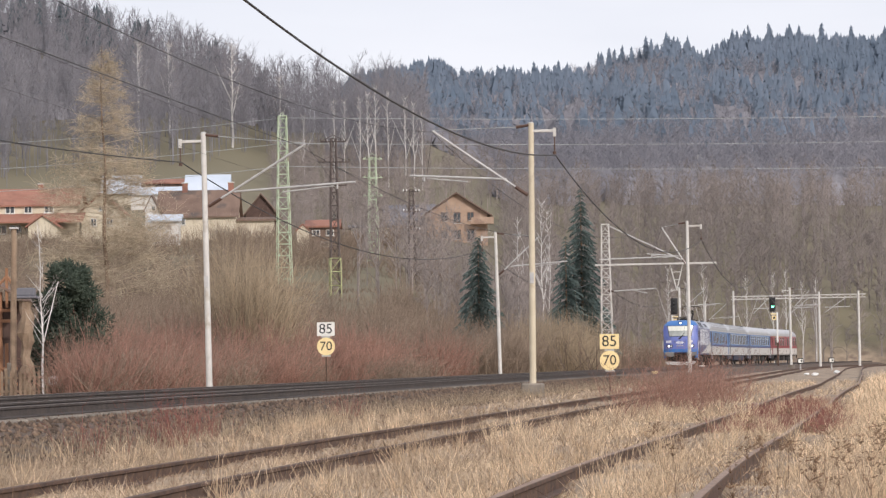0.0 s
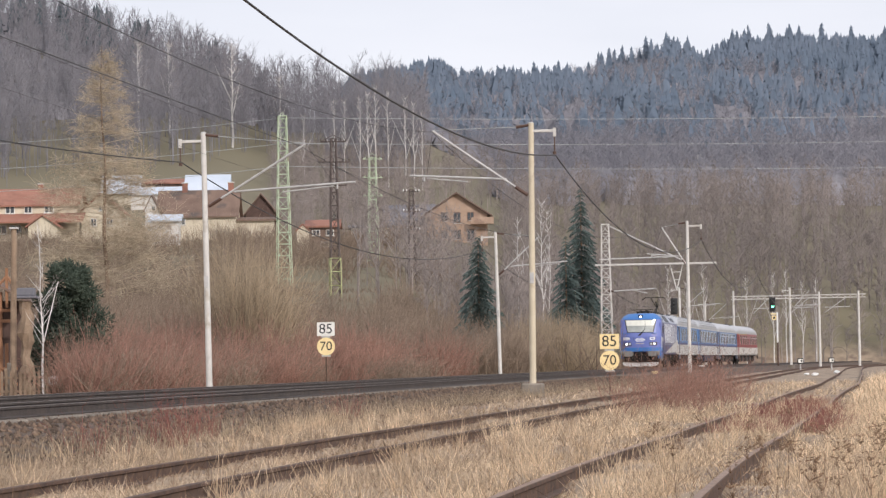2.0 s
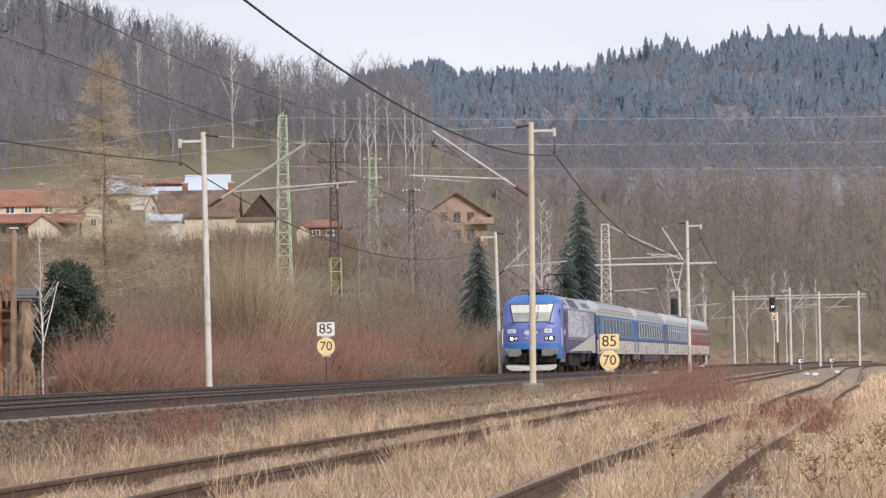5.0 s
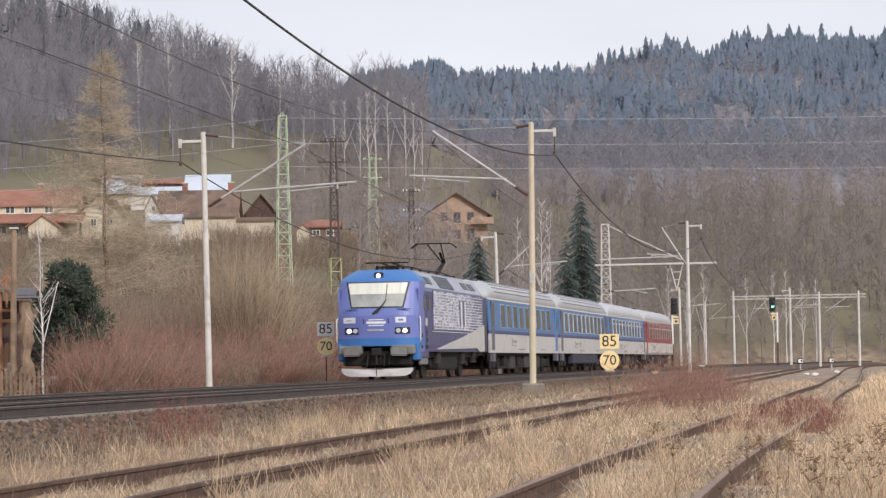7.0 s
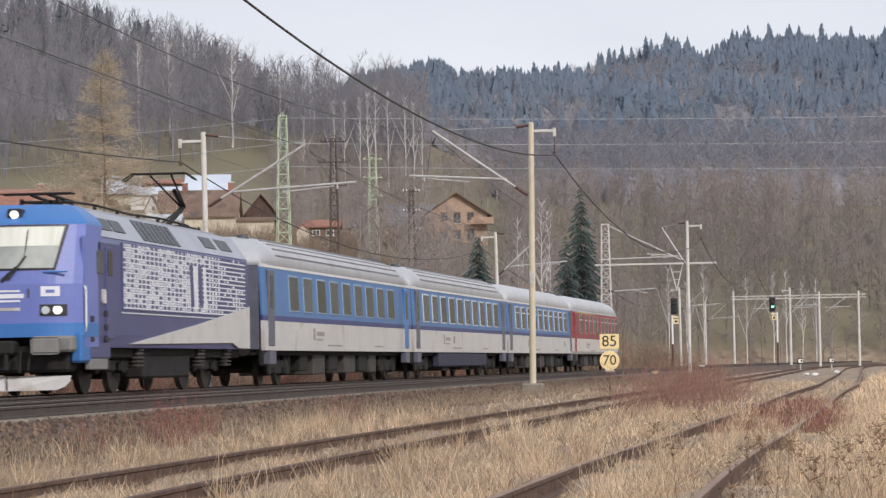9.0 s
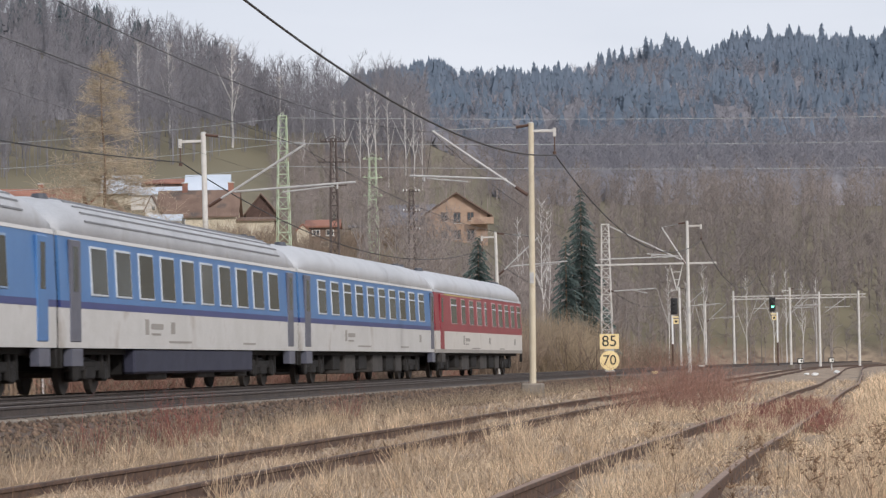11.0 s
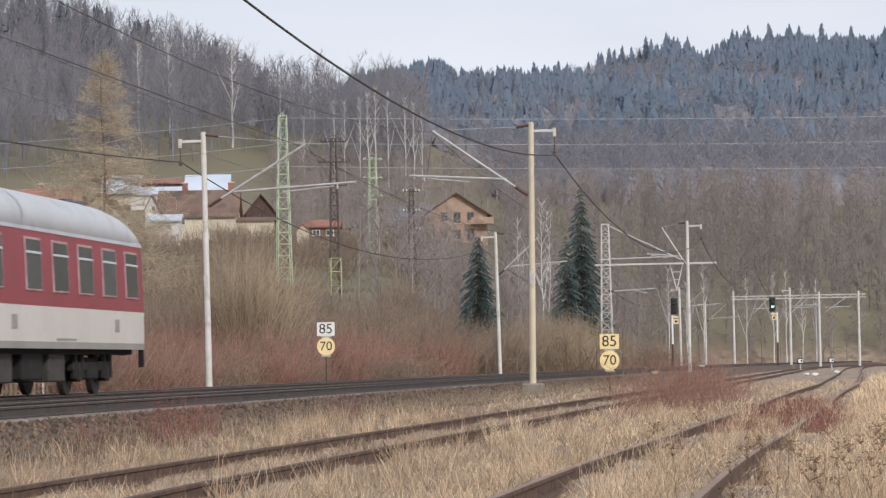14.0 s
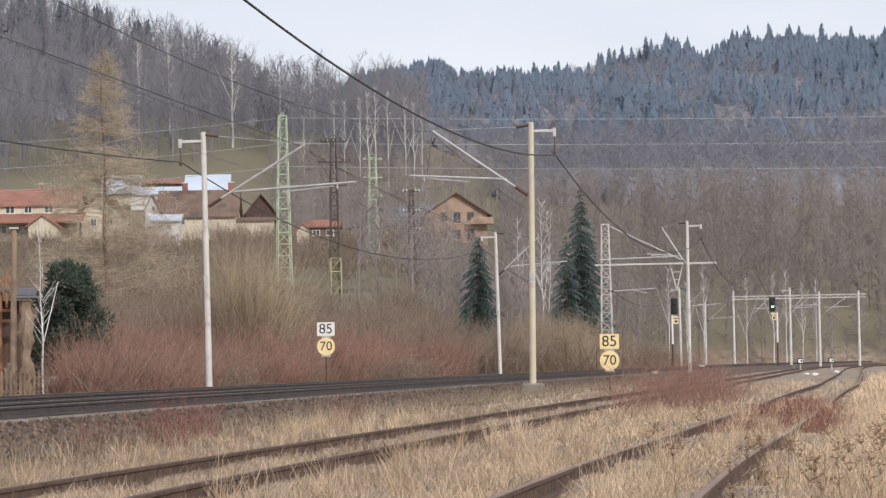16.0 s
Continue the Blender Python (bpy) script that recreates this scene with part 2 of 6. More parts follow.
# ---- the ground: one sheet from under the camera to beyond the hills ----
SKY_X = [-0.20, -0.151, -0.1287, -0.1061, -0.0833, -0.0657, -0.0526, -0.0379, -0.0151, 0.0, 0.0224, 0.0456, 0.0682, 0.0804, 0.091, 0.1, 0.1136, 0.158]
SKY_T = [0.137, 0.135, 0.1300, 0.1215, 0.1180, 0.1060, 0.0930, 0.0935, 0.0945, 0.1010, 0.102, 0.1032, 0.107, 0.1105, 0.1055, 0.1100, 0.1105, 0.110]


def smooth(e0, e1, x):
    t = np.clip((x - e0) / (e1 - e0), 0, 1)
    return t * t * (3 - 2 * t)


def wave(x, y):
    return np.sin(x * 0.9 + 1.3) * np.sin(y * 0.7 + 0.4) + 0.6 * np.sin(x * 2.3 + y * 1.1) + 0.4 * np.sin(x * 4.7 - y * 3.9)


LEFT_Y = [0, 108, 140, 200, 330, 445, 520, 580, 660, 760, 900, 1000, 1400, 5000]
LEFT_Z = [0, 0, 0.9, 3.6, 9.6, 21.4, 23.6, 33.5, 46, 66, 1.0, 1.06, 1.1, 0.3]
RIGHT_Y = [0, 200, 300, 420, 520, 640, 760, 900, 1120, 1350, 1500, 1900, 5000]
RIGHT_Z = [0, 0.6, 1.4, 5.0, 21, 38, 49, 64, 0.78, 1.0, 1.04, 1.0, 0.3]


def ground_z(x, y):
    x, y = np.asarray(x, float), np.asarray(y, float)
    s, o = line_coords(x, y)
    near = np.full_like(x, -0.60)
    near = np.where(o < 7.6, -0.60 - 0.25 * smooth(7.6, 6.2, o), near)
    near = np.where(o < -1.0, -0.85 + 0.42 * smooth(-1.6, -3.4, o), near)
    near += 0.22 * smooth(17.2, 20.0, o) + 0.035 * wave(x, y)
    dist = np.maximum(y, 1.0)
    a = np.clip(x / dist, -0.2, 0.158)
    top = np.interp(a, SKY_X, SKY_T)
    blend = smooth(-0.02, 0.03, a)
    high = top + 0.007 * smooth(-0.038, -0.026, a) * smooth(0.008, -0.004, a)
    hl, hr = top * 915 - 17, high * 1350 - 13
    lz = np.interp(dist, LEFT_Y, LEFT_Z)
    lz = np.where(dist >= 760, np.interp(dist, [760, 900, 1000, 1400, 5000], [0, 1, 1.0, 0.8, 0.2]) * (hl - 66) + 66, lz)
    lz = lz - 3.5 * smooth(-0.078, -0.052, a) * smooth(560, 720, dist) * smooth(1500, 1100, dist)
    rz = np.interp(dist, RIGHT_Y, RIGHT_Z)
    rz = np.where(dist >= 900, np.interp(dist, [900, 1120, 1350, 1500, 2000, 5000], [0, 0.62, 1.0, 1.0, 0.8, 0.2]) * (hr - 64) + 64, rz)
    hill = lz * (1 - blend) + rz * blend
    hill = np.where(dist > 880, np.maximum(hill, rz * smooth(-0.062, -0.034, a)), hill)
    hill *= 1 + 0.03 * np.sin(x * 0.021 + y * 0.013) * smooth(200, 500, dist)
    hill *= smooth(-7, -40, o) * (dist < 430) + (dist >= 430) * 1.0
    hill = np.where(y < 60, 0, hill)
    back = smooth(60, 400, -y) * 25
    return near + hill + back


def build_ground():
    ang = np.concatenate([np.linspace(-180, -20, 41), np.arange(-14, 14, 0.16), np.linspace(16, 180, 42)])
    rad = np.concatenate([[0.02, 0.6, 1.6], np.arange(3, 16, 2.0), np.geomspace(16, 130, 120), np.geomspace(133, 5000, 110)])
    A, R = np.meshgrid(np.radians(ang), rad, indexing="ij")
    x, y = (R * np.sin(A)).ravel(), (R * np.cos(A)).ravel() - 1.0
    z = ground_z(x, y)
    n, m = A.shape
    i, j = np.meshgrid(np.arange(n - 1), np.arange(m - 1), indexing="ij")
    k = (i * m + j).ravel()
    tris = np.concatenate([np.stack([k, k + 1, k + m + 1], 1), np.stack([k, k + m + 1, k + m], 1)])
    me = raw_mesh("ground", np.stack([x, y, z], 1), tris, M["soil"])
    me.polygons.foreach_set("use_smooth", [True] * len(me.polygons))
    tagged(new("ground", me), "dry pale grass ground rising to wooded hills", "ground", kind="structure")


# ---- tracks ----
RAIL = [(-0.075, -0.17), (0.075, -0.17), (0.075, -0.155), (0.012, -0.135), (0.012, -0.045), (0.036, -0.032), (0.036, -0.003), (0.030, 0.0), (-0.030, 0.0), (-0.036, -0.003), (-0.036, -0.032), (-0.012, -0.045), (-0.012, -0.135), (-0.075, -0.155)]


def sweep(section, s0, s1, off, z, step):
    rings, s = [], s0
    while s <= s1 + 1e-6:
        o = off(s) if callable(off) else off
        rings.append([on_line(s, o + u, z + v) for u, v in section])
        s += step * (1 if s < 130 else 2)
    return rings


def railway(name_label, off, z, s0, s1, rail_mat, step=3.0, head=True, head_mat="rail_top"):
    track = thing("railway_track", name_label, "railway track")
    for side in (-0.7535, 0.7535):
        f = (lambda s, d=side: off(s) + d) if callable(off) else off + side
        r = part("rail", Geo().loft(sweep(RAIL, s0, s1, f, z, step)), rail_mat, track)
        if head:
            part("rail_head", Geo().loft(sweep([(-0.031, 0.001), (0.031, 0.001), (0.031, 0.004), (-0.031, 0.004)], s0, s1, f, z, step)), M[head_mat], r, "running surface, worn on main tracks, painted as lit on the siding")
    return track


def build_tracks():
    bed = [(-1.0, -0.9), (8.0, -0.9), (7.3, -0.62), (5.85, -0.24), (5.3, -0.215), (2.0, -0.23), (-1.75, -0.215), (-2.1, -0.24), (-3.2, -0.6)]
    ob = part("ballast_bed", Geo().loft(sweep(bed, -130, 420, 0.0, 0.0, 2.0)), M["ballast"])
    tagged(ob, "brown crushed-stone ballast bed under two main tracks", "ballast", kind="structure")
    far = railway("main railway track with dark oily rails, used by the train", 0.0, 0.0, -130, 420, M["rail_dark"])
    near = railway("main railway track with dark rails beside the siding", 4.0, 0.0, -130, 420, M["rail_dark"])
    b = railway("overgrown rusty siding track in dry grass", siding_b, -0.45, -125, 300, M["rail"], head=False)
    c = railway("rusty siding track half buried in dry grass", siding_c, -0.45, -125, 300, M["rail"], head=True, head_mat="rail_rust_lit")
    me = Geo().box((0, 0, 0), (0.26, 2.5, 0.19), 0.02).mesh("sleeper", M["sleeper"])
    n = 0
    rest = Geo()
    for track, off in ((near, 4.0), (far, 0.0)):
        s = -78.0
        while s < 160:
            place = pose(*on_line(s, off, -0.268), 0, 0, line_turn(s))
            if s < 60:
                ob = part("sleeper", me, parent=track)
                ob.matrix_basis = place
            else:
                rest.box(on_line(s, off, -0.268), (0.26, 2.5, 0.19), turn=Euler((0, 0, radians(line_turn(s)))).to_matrix())
            s += 0.6 if off == 4.0 else 1.2
        if off == 4.0:
            tagged(part("far_sleepers", rest, M["sleeper"], track), kind="stuff")


build_ground()
build_tracks()


# ---- overhead line masts ----
def mast_frame(s, o, z=0.0):
    """Local +x runs along the track away from the camera, local +y to its far side."""
    return pose(*on_line(s, o, z), 0, 0, line_turn(s))


def cantilever_mast(s, o, height, reach, mat, base=-0.5, lean=0.0, lift=0.0, strut=(0.62, 0.32), slim=0.105, label="pale steel overhead line mast with a cantilever arm"):
    """reach: metres from the mast to the arm's end, positive to the far side of the track."""
    d = 1 if reach > 0 else -1
    t = thing("catenary_mast", label, "railway mast", "overhead line masts", at=mast_frame(s, o) @ pose(0, 0, 0, lean * d, 0, 0))
    part("pole", Geo().rod((0, 0, base), (0, 0, height), slim, slim * 0.8, 14), mat, t, smooth=False)
    part("cap", Geo().rod((0, 0, height), (0, 0, height + 0.04), slim * 0.9, slim * 0.6, 14), M["galv"], t)
    part("plinth", Geo().box((0, 0, base + 0.1), (0.7, 0.7, 0.5), 0.04), M["sleeper"], t)
    part("number_plate", Geo().box((-slim - 0.01, 0, 3.35), (0.02, 0.14, 0.36), 0.004), M["galv"], t, "small grey plate with unreadable marks")
    br = part("feeder_bracket", Geo().box((0, -0.4 * d, height - 0.26), (0.09, 0.82, 0.09), 0.01).box((0, -0.78 * d, height - 0.31), (0.1, 0.1, 0.30), 0.01), M["mast"], t)
    part("insulator", Geo().rod((0, -0.78 * d, height - 0.46), (0, -0.78 * d, height - 0.98), 0.022, 0.022, 8).rod((0, -0.78 * d, height - 0.95), (0, -0.78 * d, height - 1.05), 0.06, 0.06, 8), M["insulator"], br)
    # tie with its insulator, strut, registration tube
    low, end = height - 2.4, reach
    a0, a1 = Vector((0, 0.12 * d, low)), Vector((0, reach * strut[0], height - strut[1]))
    arm = part("strut_tube", Geo().rod(a0 + (a1 - a0) * 0.13, a1, 0.038, 0.038, 8), M["galv"], t)
    part("insulator", Geo().rod(a0, a0 + (a1 - a0) * 0.13, 0.06, 0.06, 8), M["insulator"], arm)
    part("registration_tube", Geo().rod((0, reach * 0.2, low + 0.45 + lift), (0, reach, low + 0.62 + lift), 0.035, 0.035, 8).rod((0, reach * 0.52, low + 0.38 + lift), (0, reach * 0.86, low + 0.52 + lift), 0.024, 0.024, 6).rod((0, reach * 0.88, low + 0.42 + lift), (0, reach * 0.88, low + 0.62 + lift), 0.03, 0.03, 6), M["galv"], t)
    top = part("tie_rod", Geo().rod((0, 0.45 * d, height - 0.12), (0, reach * strut[0], height - strut[1] + 0.02), 0.012, 0.012, 6), M["wire_pale"], t)
    part("insulator", Geo().rod((0, 0.08 * d, height - 0.06), (0, 0.5 * d, height - 0.12), 0.05, 0.05, 8), M["insulator"], top)
    part("dropper", Geo().rod((0, reach * strut[0], height - strut[1]), (0, reach * 0.86, low + 0.58 + lift), 0.008, 0.008, 4), M["wire_dark"], t)
    return t


def lattice(geo, base_w, top_w, height, bays, leg, brace, z0=0.0):
    def corner(k, i, w):
        return Vector(((1 if i in (0, 1) else -1) * w / 2, (1 if i in (0, 3) else -1) * w / 2, z0 + k))
    for i in range(4):
        geo.rod(corner(0, i, base_w), corner(height, i, top_w), leg, leg, 4)
    for k in range(bays):
        h0, h1 = height * k / bays, height * (k + 1) / bays
        w0, w1 = base_w + (top_w - base_w) * k / bays, base_w + (top_w - base_w) * (k + 1) / bays
        for i in range(4):
            j = (i + 1) % 4
            p, q = (i, j) if (k + i) % 2 else (j, i)
            geo.rod(corner(h0, p, w0), corner(h1, q, w1), brace, brace, 3, cap=False)
            geo.rod(corner(h1, p, w1), corner(h1, q, w1), brace, brace, 3, cap=False)


def build_masts():
    cantilever_mast(-7.0, 6.88, 8.5, 4.1, M["mast_ochre"], lean=0.6, strut=(0.81, 0.2), slim=0.112, label="weathered ochre overhead line mast with a cantilever arm", lift=0.1)
    cantilever_mast(-10.5, -3.3, 8.2, -5.0, M["mast"], lean=0.64, strut=(0.68, 0.48))
    cantilever_mast(59.5, -3.2, 7.9, -4.0, M["mast"], lean=1.0)
    cantilever_mast(61.5, 7.3, 8.35, 2.3, M["mast"])
    cantilever_mast(200.5, -3.5, 8.1, -4.2, M["mast"], lean=0.5, slim=0.14)
    cantilever_mast(217, 6.9, 8.2, -3.4, M["mast"], slim=0.15)
    cantilever_mast(245, -5.3, 7.4, -4.0, M["mast"], slim=0.14)
    cantilever_mast(365, -7.4, 8.4, -4.0, M["mast"], slim=0.16)
    # lattice mast with a long cross beam
    t = thing("lattice_mast", "white lattice steel mast carrying a long cross beam", "railway mast", at=mast_frame(124, -3.4, -0.4))
    g = Geo()
    lattice(g, 0.95, 0.55, 11.6, 17, 0.045, 0.028)
    part("lattice_tower", g, M["mast"], t)
    part("cap", Geo().box((0, 0, 11.62), (0.58, 0.58, 0.12), 0.02), M["mast"], t)
    part("cross_beam", Geo().box((0.3, -3.9, 8.45), (0.14, 9.4, 0.14), 0.015).box((-0.3, -3.9, 8.45), (0.14, 9.4, 0.14), 0.015), M["mast"], t)
    part("upper_tube", Geo().rod((0, 0.5, 8.9), (0, -5.4, 9.0), 0.05, 0.05, 8), M["galv"], t)
    part("tie_rod", Geo().rod((0, -0.3, 11.5), (0, -6.0, 8.7), 0.05, 0.05, 8), M["galv"], t)
    part("hanger", Geo().rod((0, -5.0, 8.4), (0, -5.5, 6.4), 0.05, 0.05, 6).rod((0, -6.0, 8.4), (0, -5.5, 6.4), 0.05, 0.05, 6).rod((0, -5.15, 7.8), (0, -5.85, 7.8), 0.03, 0.03, 6).rod((0, -5.3, 7.2), (0, -5.7, 7.2), 0.03, 0.03, 6), M["mast"], t)
    part("registration_tube", Geo().rod((0, -0.4, 6.4), (0, -3.9, 6.55), 0.045, 0.045, 8).rod((0, -1.9, 6.5), (0, -3.2, 6.2), 0.03, 0.03, 6), M["galv"], t)
    part("insulator", Geo().rod((0, -0.2, 6.4), (0, -0.6, 6.42), 0.07, 0.07, 8), M["insulator"], t)
    # gantry over the station throat
    g0 = pose(*on_line(251, -2.6, -0.5), 0, 0, line_turn(251))
    t = thing("signal_gantry", "pale steel gantry portal across several station tracks", "railway gantry", at=g0)
    for y in (0.0, -10.3, -15.0):
        part("post", Geo().rod((0, y, 0), (0, y, 9.3 if y == 0 else 9.0), 0.17, 0.12, 10), M["mast"], t)
    beam = Geo()
    for dz in (8.25, 8.6):
        beam.rod((0, 0.3, dz), (0, -15.9, dz), 0.06, 0.06, 6)
    for k in range(22):
        y = 0.2 - k * 0.73
        beam.rod((0, y, 8.25 if k % 2 else 8.6), (0, y - 0.73, 8.6 if k % 2 else 8.25), 0.035, 0.035, 4)
    part("lattice_beam", beam, M["mast"], t)
    for y, e in ((-2.4, -4.6), (-6.9, -9.5), (-11, -14)):
        part("registration_tube", Geo().rod((0, y, 7.1), (0, e, 7.15), 0.05, 0.05, 6).rod((0, y, 6.5), (0, e + 0.4, 8.3), 0.045, 0.045, 6), M["galv"], t)


def cable(name, pts, sags, r, mat, label):
    g = Geo()
    full = []
    for j, (p, q) in enumerate(zip(pts[:-1], pts[1:])):
        sag = sags[min(j, len(sags) - 1)] if isinstance(sags, tuple) else sags
        n = 26
        for i in range(n):
            u = i / n
            full.append(p.lerp(q, u) - Vector((0, 0, 4 * sag * u * (1 - u))))
    full.append(pts[-1])
    g.line(full, r)
    tagged(part(name, g, mat), label, "cable")


def build_wires():
    cable("feeder_cable", [on_line(-76, 7.7, 7.0), on_line(-7, 7.76, 7.42), on_line(61.5, 8.1, 7.3), on_line(130, 8.1, 7.2), on_line(217, 7.5, 7.2)], (1.2, 1.75), 0.022, M["wire_dark"], "thick black feeder cable slung between mast brackets")
    cable("feeder_cable", [on_line(-78, -4.15, 5.9), on_line(-10.5, -4.15, 7.27), on_line(59.5, -4.0, 6.95), on_line(124, -4.0, 7.1), on_line(200, -4.0, 7.1)], (0.5, 1.6), 0.020, M["wire_dark"], "thick black feeder cable along the far masts")
    for o in (0.9, 3.2):
        cable("contact_wire", [on_line(-76, o, 6.05), on_line(-8, o, 6.05), on_line(60, o, 6.0), on_line(128, o, 5.9), on_line(200, o, 5.85), on_line(260, o, 5.85)], 0.05, 0.0035, M["wire_dark"], "thin copper contact wire over the main track")
    cable("messenger_wire", [on_line(-78, -0.2, 7.3), on_line(-10.5, -0.2, 7.7), on_line(60, 0.15, 7.6), on_line(128, 0.15, 7.6), on_line(200, 0.15, 7.6), on_line(260, 0.15, 7.6)], (0.05, 0.9, 0.8), 0.011, M["wire_dark"], "thin messenger wire above the contact wire")
    cable("messenger_wire", [on_line(-76, 3.7, 7.4), on_line(-7, 3.62, 8.3), on_line(61.5, 3.9, 7.6), on_line(128, 3.9, 7.6), on_line(200, 3.9, 7.6), on_line(260, 3.9, 7.6)], (1.0, 1.2, 0.8), 0.009, M["wire_dark"], "thin messenger wire above the contact wire")
    a, b = Vector((-17.9, 330, 28.7)), Vector((110, 420, 35.6))
    for dz, dz2 in ((0.0, 0.0), (-2.9, -3.6), (-5.5, -7.6)):
        cable("power_line", [Vector((-75, 340, 26.5 + dz)), a + Vector((0, 0, dz)), b + Vector((0, 0, dz2))], 0.7, 0.03, M["wire_pale"], "pale overhead power line conductor")


# ---- lineside signs and signals ----
def digits(text, size, mat, parent, m):
    cu = bpy.data.curves.new("digits", "FONT")
    cu.body, cu.size, cu.extrude, cu.align_x, cu.align_y = text, size, 0.004, "CENTER", "CENTER"
    tmp = bpy.data.objects.new("digits", cu)
    me = bpy.data.meshes.new_from_object(tmp)
    bpy.data.objects.remove(tmp)
    me.materials.clear()
    me.materials.append(mat)
    ob = part("digits", me, parent=parent)
    ob.matrix_basis = m
    return ob


def speed_sign(x, y, z, w, top, mat_a, label):
    """A rectangular plate over a round one; faces the camera."""
    t = thing("speed_sign", label, "railway sign", "speed signs", at=pose(x, y, z, 0, 0, math.degrees(math.atan2(-x, y)) * 0.5))
    part("post", Geo().rod((0, 0.05, -0.3), (0, 0.05, top - 0.1), 0.026, 0.026, 8), M["rail"], t)
    h = w * 0.78
    pl = part("speed_plate", Geo().box((0, 0, top - h / 2), (w, 0.025, h), 0.01), mat_a, t)
    flat = pose(0, -0.016, top - h / 2, 90, 0, 0)
    digits("85", h * 1.02, M["black"], pl, flat)
    zc = top - h - 0.06 - w * 0.5
    di = part("speed_disc", Geo().rod((0, 0.012, zc), (0, -0.012, zc), w * 0.51, w * 0.51, 28), M["cream"], t, "round yellow plate")
    digits("70", h * 0.92, M["black"], di, pose(0, -0.016, zc, 90, 0, 0))
    for z1 in (zc - w * 0.53, top - h - 0.03):
        part("clamp", Geo().box((0, 0.03, z1), (w * 0.5, 0.03, 0.06)), M["galv"], t)


def signal(s, o, lit, label, up=0.0, aside=0.12):
    """up: extra height of the head; aside: the head's sideways offset from its mast."""
    t = thing("light_signal", label, "railway signal", "light signals", at=pose(*on_line(s, o, -0.4), 0, 0, 0))
    part("mast", Geo().rod((0, 0, 0), (0, 0, 2.4 + up * 0.3), 0.09, 0.09, 10), M["rail"], t)
    part("mast_upper", Geo().rod((0, 0, 2.4 + up * 0.3), (0, 0, 5.0 + up), 0.1, 0.1, 10), M["porcelain"], t, "white enamelled upper tube")
    part("head_bracket", Geo().box((aside / 2, 0, 4.9 + up), (abs(aside) + 0.2, 0.12, 0.12), 0.01), M["galv"], t)
    hd = part("signal_head", Geo().box((aside, -0.1, 5.85 + up), (0.66, 0.22, 1.55), 0.08), M["black"], t)
    for k, z in enumerate((6.4, 6.02, 5.64, 5.28)):
        on = lit and k == 2
        part("lens", Geo().rod((aside, -0.2, z + up), (aside, -0.25, z + up), 0.14 if on else 0.12, 0.12, 12), M["lamp_green"] if on else M["lens_dark"], hd)
        part("visor", Geo().rod((aside, -0.2, z + up + 0.13), (aside, -0.4, z + up + 0.13), 0.1, 0.1, 8), M["black"], hd)
    part("number_plate", Geo().box((aside + 0.15, -0.12, 4.4 + up), (0.5, 0.04, 0.46), 0.01).box((aside + 0.1, -0.12, 4.82 + up), (0.6, 0.04, 0.12), 0.01), M["cream"], t, "small plate with an unreadable mark")
    part("plate_mark", Geo().box((aside + 0.15, -0.145, 4.4 + up), (0.24, 0.01, 0.2)), M["black"], t)


def build_signs():
    speed_sign(-4.5, 111, -0.35, 0.67, 2.55, M["white"], "white 85 plate over a yellow 70 disc on a post")
    speed_sign(5.63, 100, -0.55, 0.66, 2.02, M["cream"], "yellow 85 plate over a yellow 70 disc on a post")
    signal(176.5, -2.28, False, "dark light signal on a white mast", 0.25, 0.2)
    signal(215, 5.62, True, "light signal showing green on a white mast", 0.95, -0.5)


M["lamp_green"] = material("green_signal_light", (0.1, 0.9, 0.45), (0.2, 1.0, 0.6), emit=4.0, bump=0)
M["lens_dark"] = material("dark_lens", (0.02, 0.02, 0.02), (0.05, 0.05, 0.05), rough=0.15, bump=0)
build_masts()
build_wires()
build_signs()


# ---- woods, shrubs, grass ----
def twigs(p, d, length, r, bend=0.25, rng=None):
    """Thin tapered three-sided stems in two pieces: arrays of starts, unit directions, lengths, radii."""
    n = len(p)
    rng = rng or np.random.default_rng(1)
    a = np.cross(d, np.array([0.31, 0.77, 0.55]))
    a /= np.linalg.norm(a, axis=1, keepdims=True) + 1e-9
    b = np.cross(d, a)
    off = rng.normal(0, 1, (n, 3)) * (length * bend)[:, None] * 0.4
    mid = p + d * (length * 0.55)[:, None] + off * 0.5
    tip = p + d * length[:, None] + off * 0.2
    tip[:, 2] -= 0.0
    V = np.empty((n, 7, 3))
    for k in range(3):
        e = a * math.cos(2.0944 * k) + b * math.sin(2.0944 * k)
        V[:, k] = p + e * r[:, None]
        V[:, 3 + k] = mid + e * (r * 0.6)[:, None]
    V[:, 6] = tip
    F = np.array([(0, 1, 4), (0, 4, 3), (1, 2, 5), (1, 5, 4), (2, 0, 3), (2, 3, 5), (3, 4, 6), (4, 5, 6), (5, 3, 6)])
    return V.reshape(-1, 3), (F[None] + (np.arange(n) * 7)[:, None, None]).reshape(-1, 3)


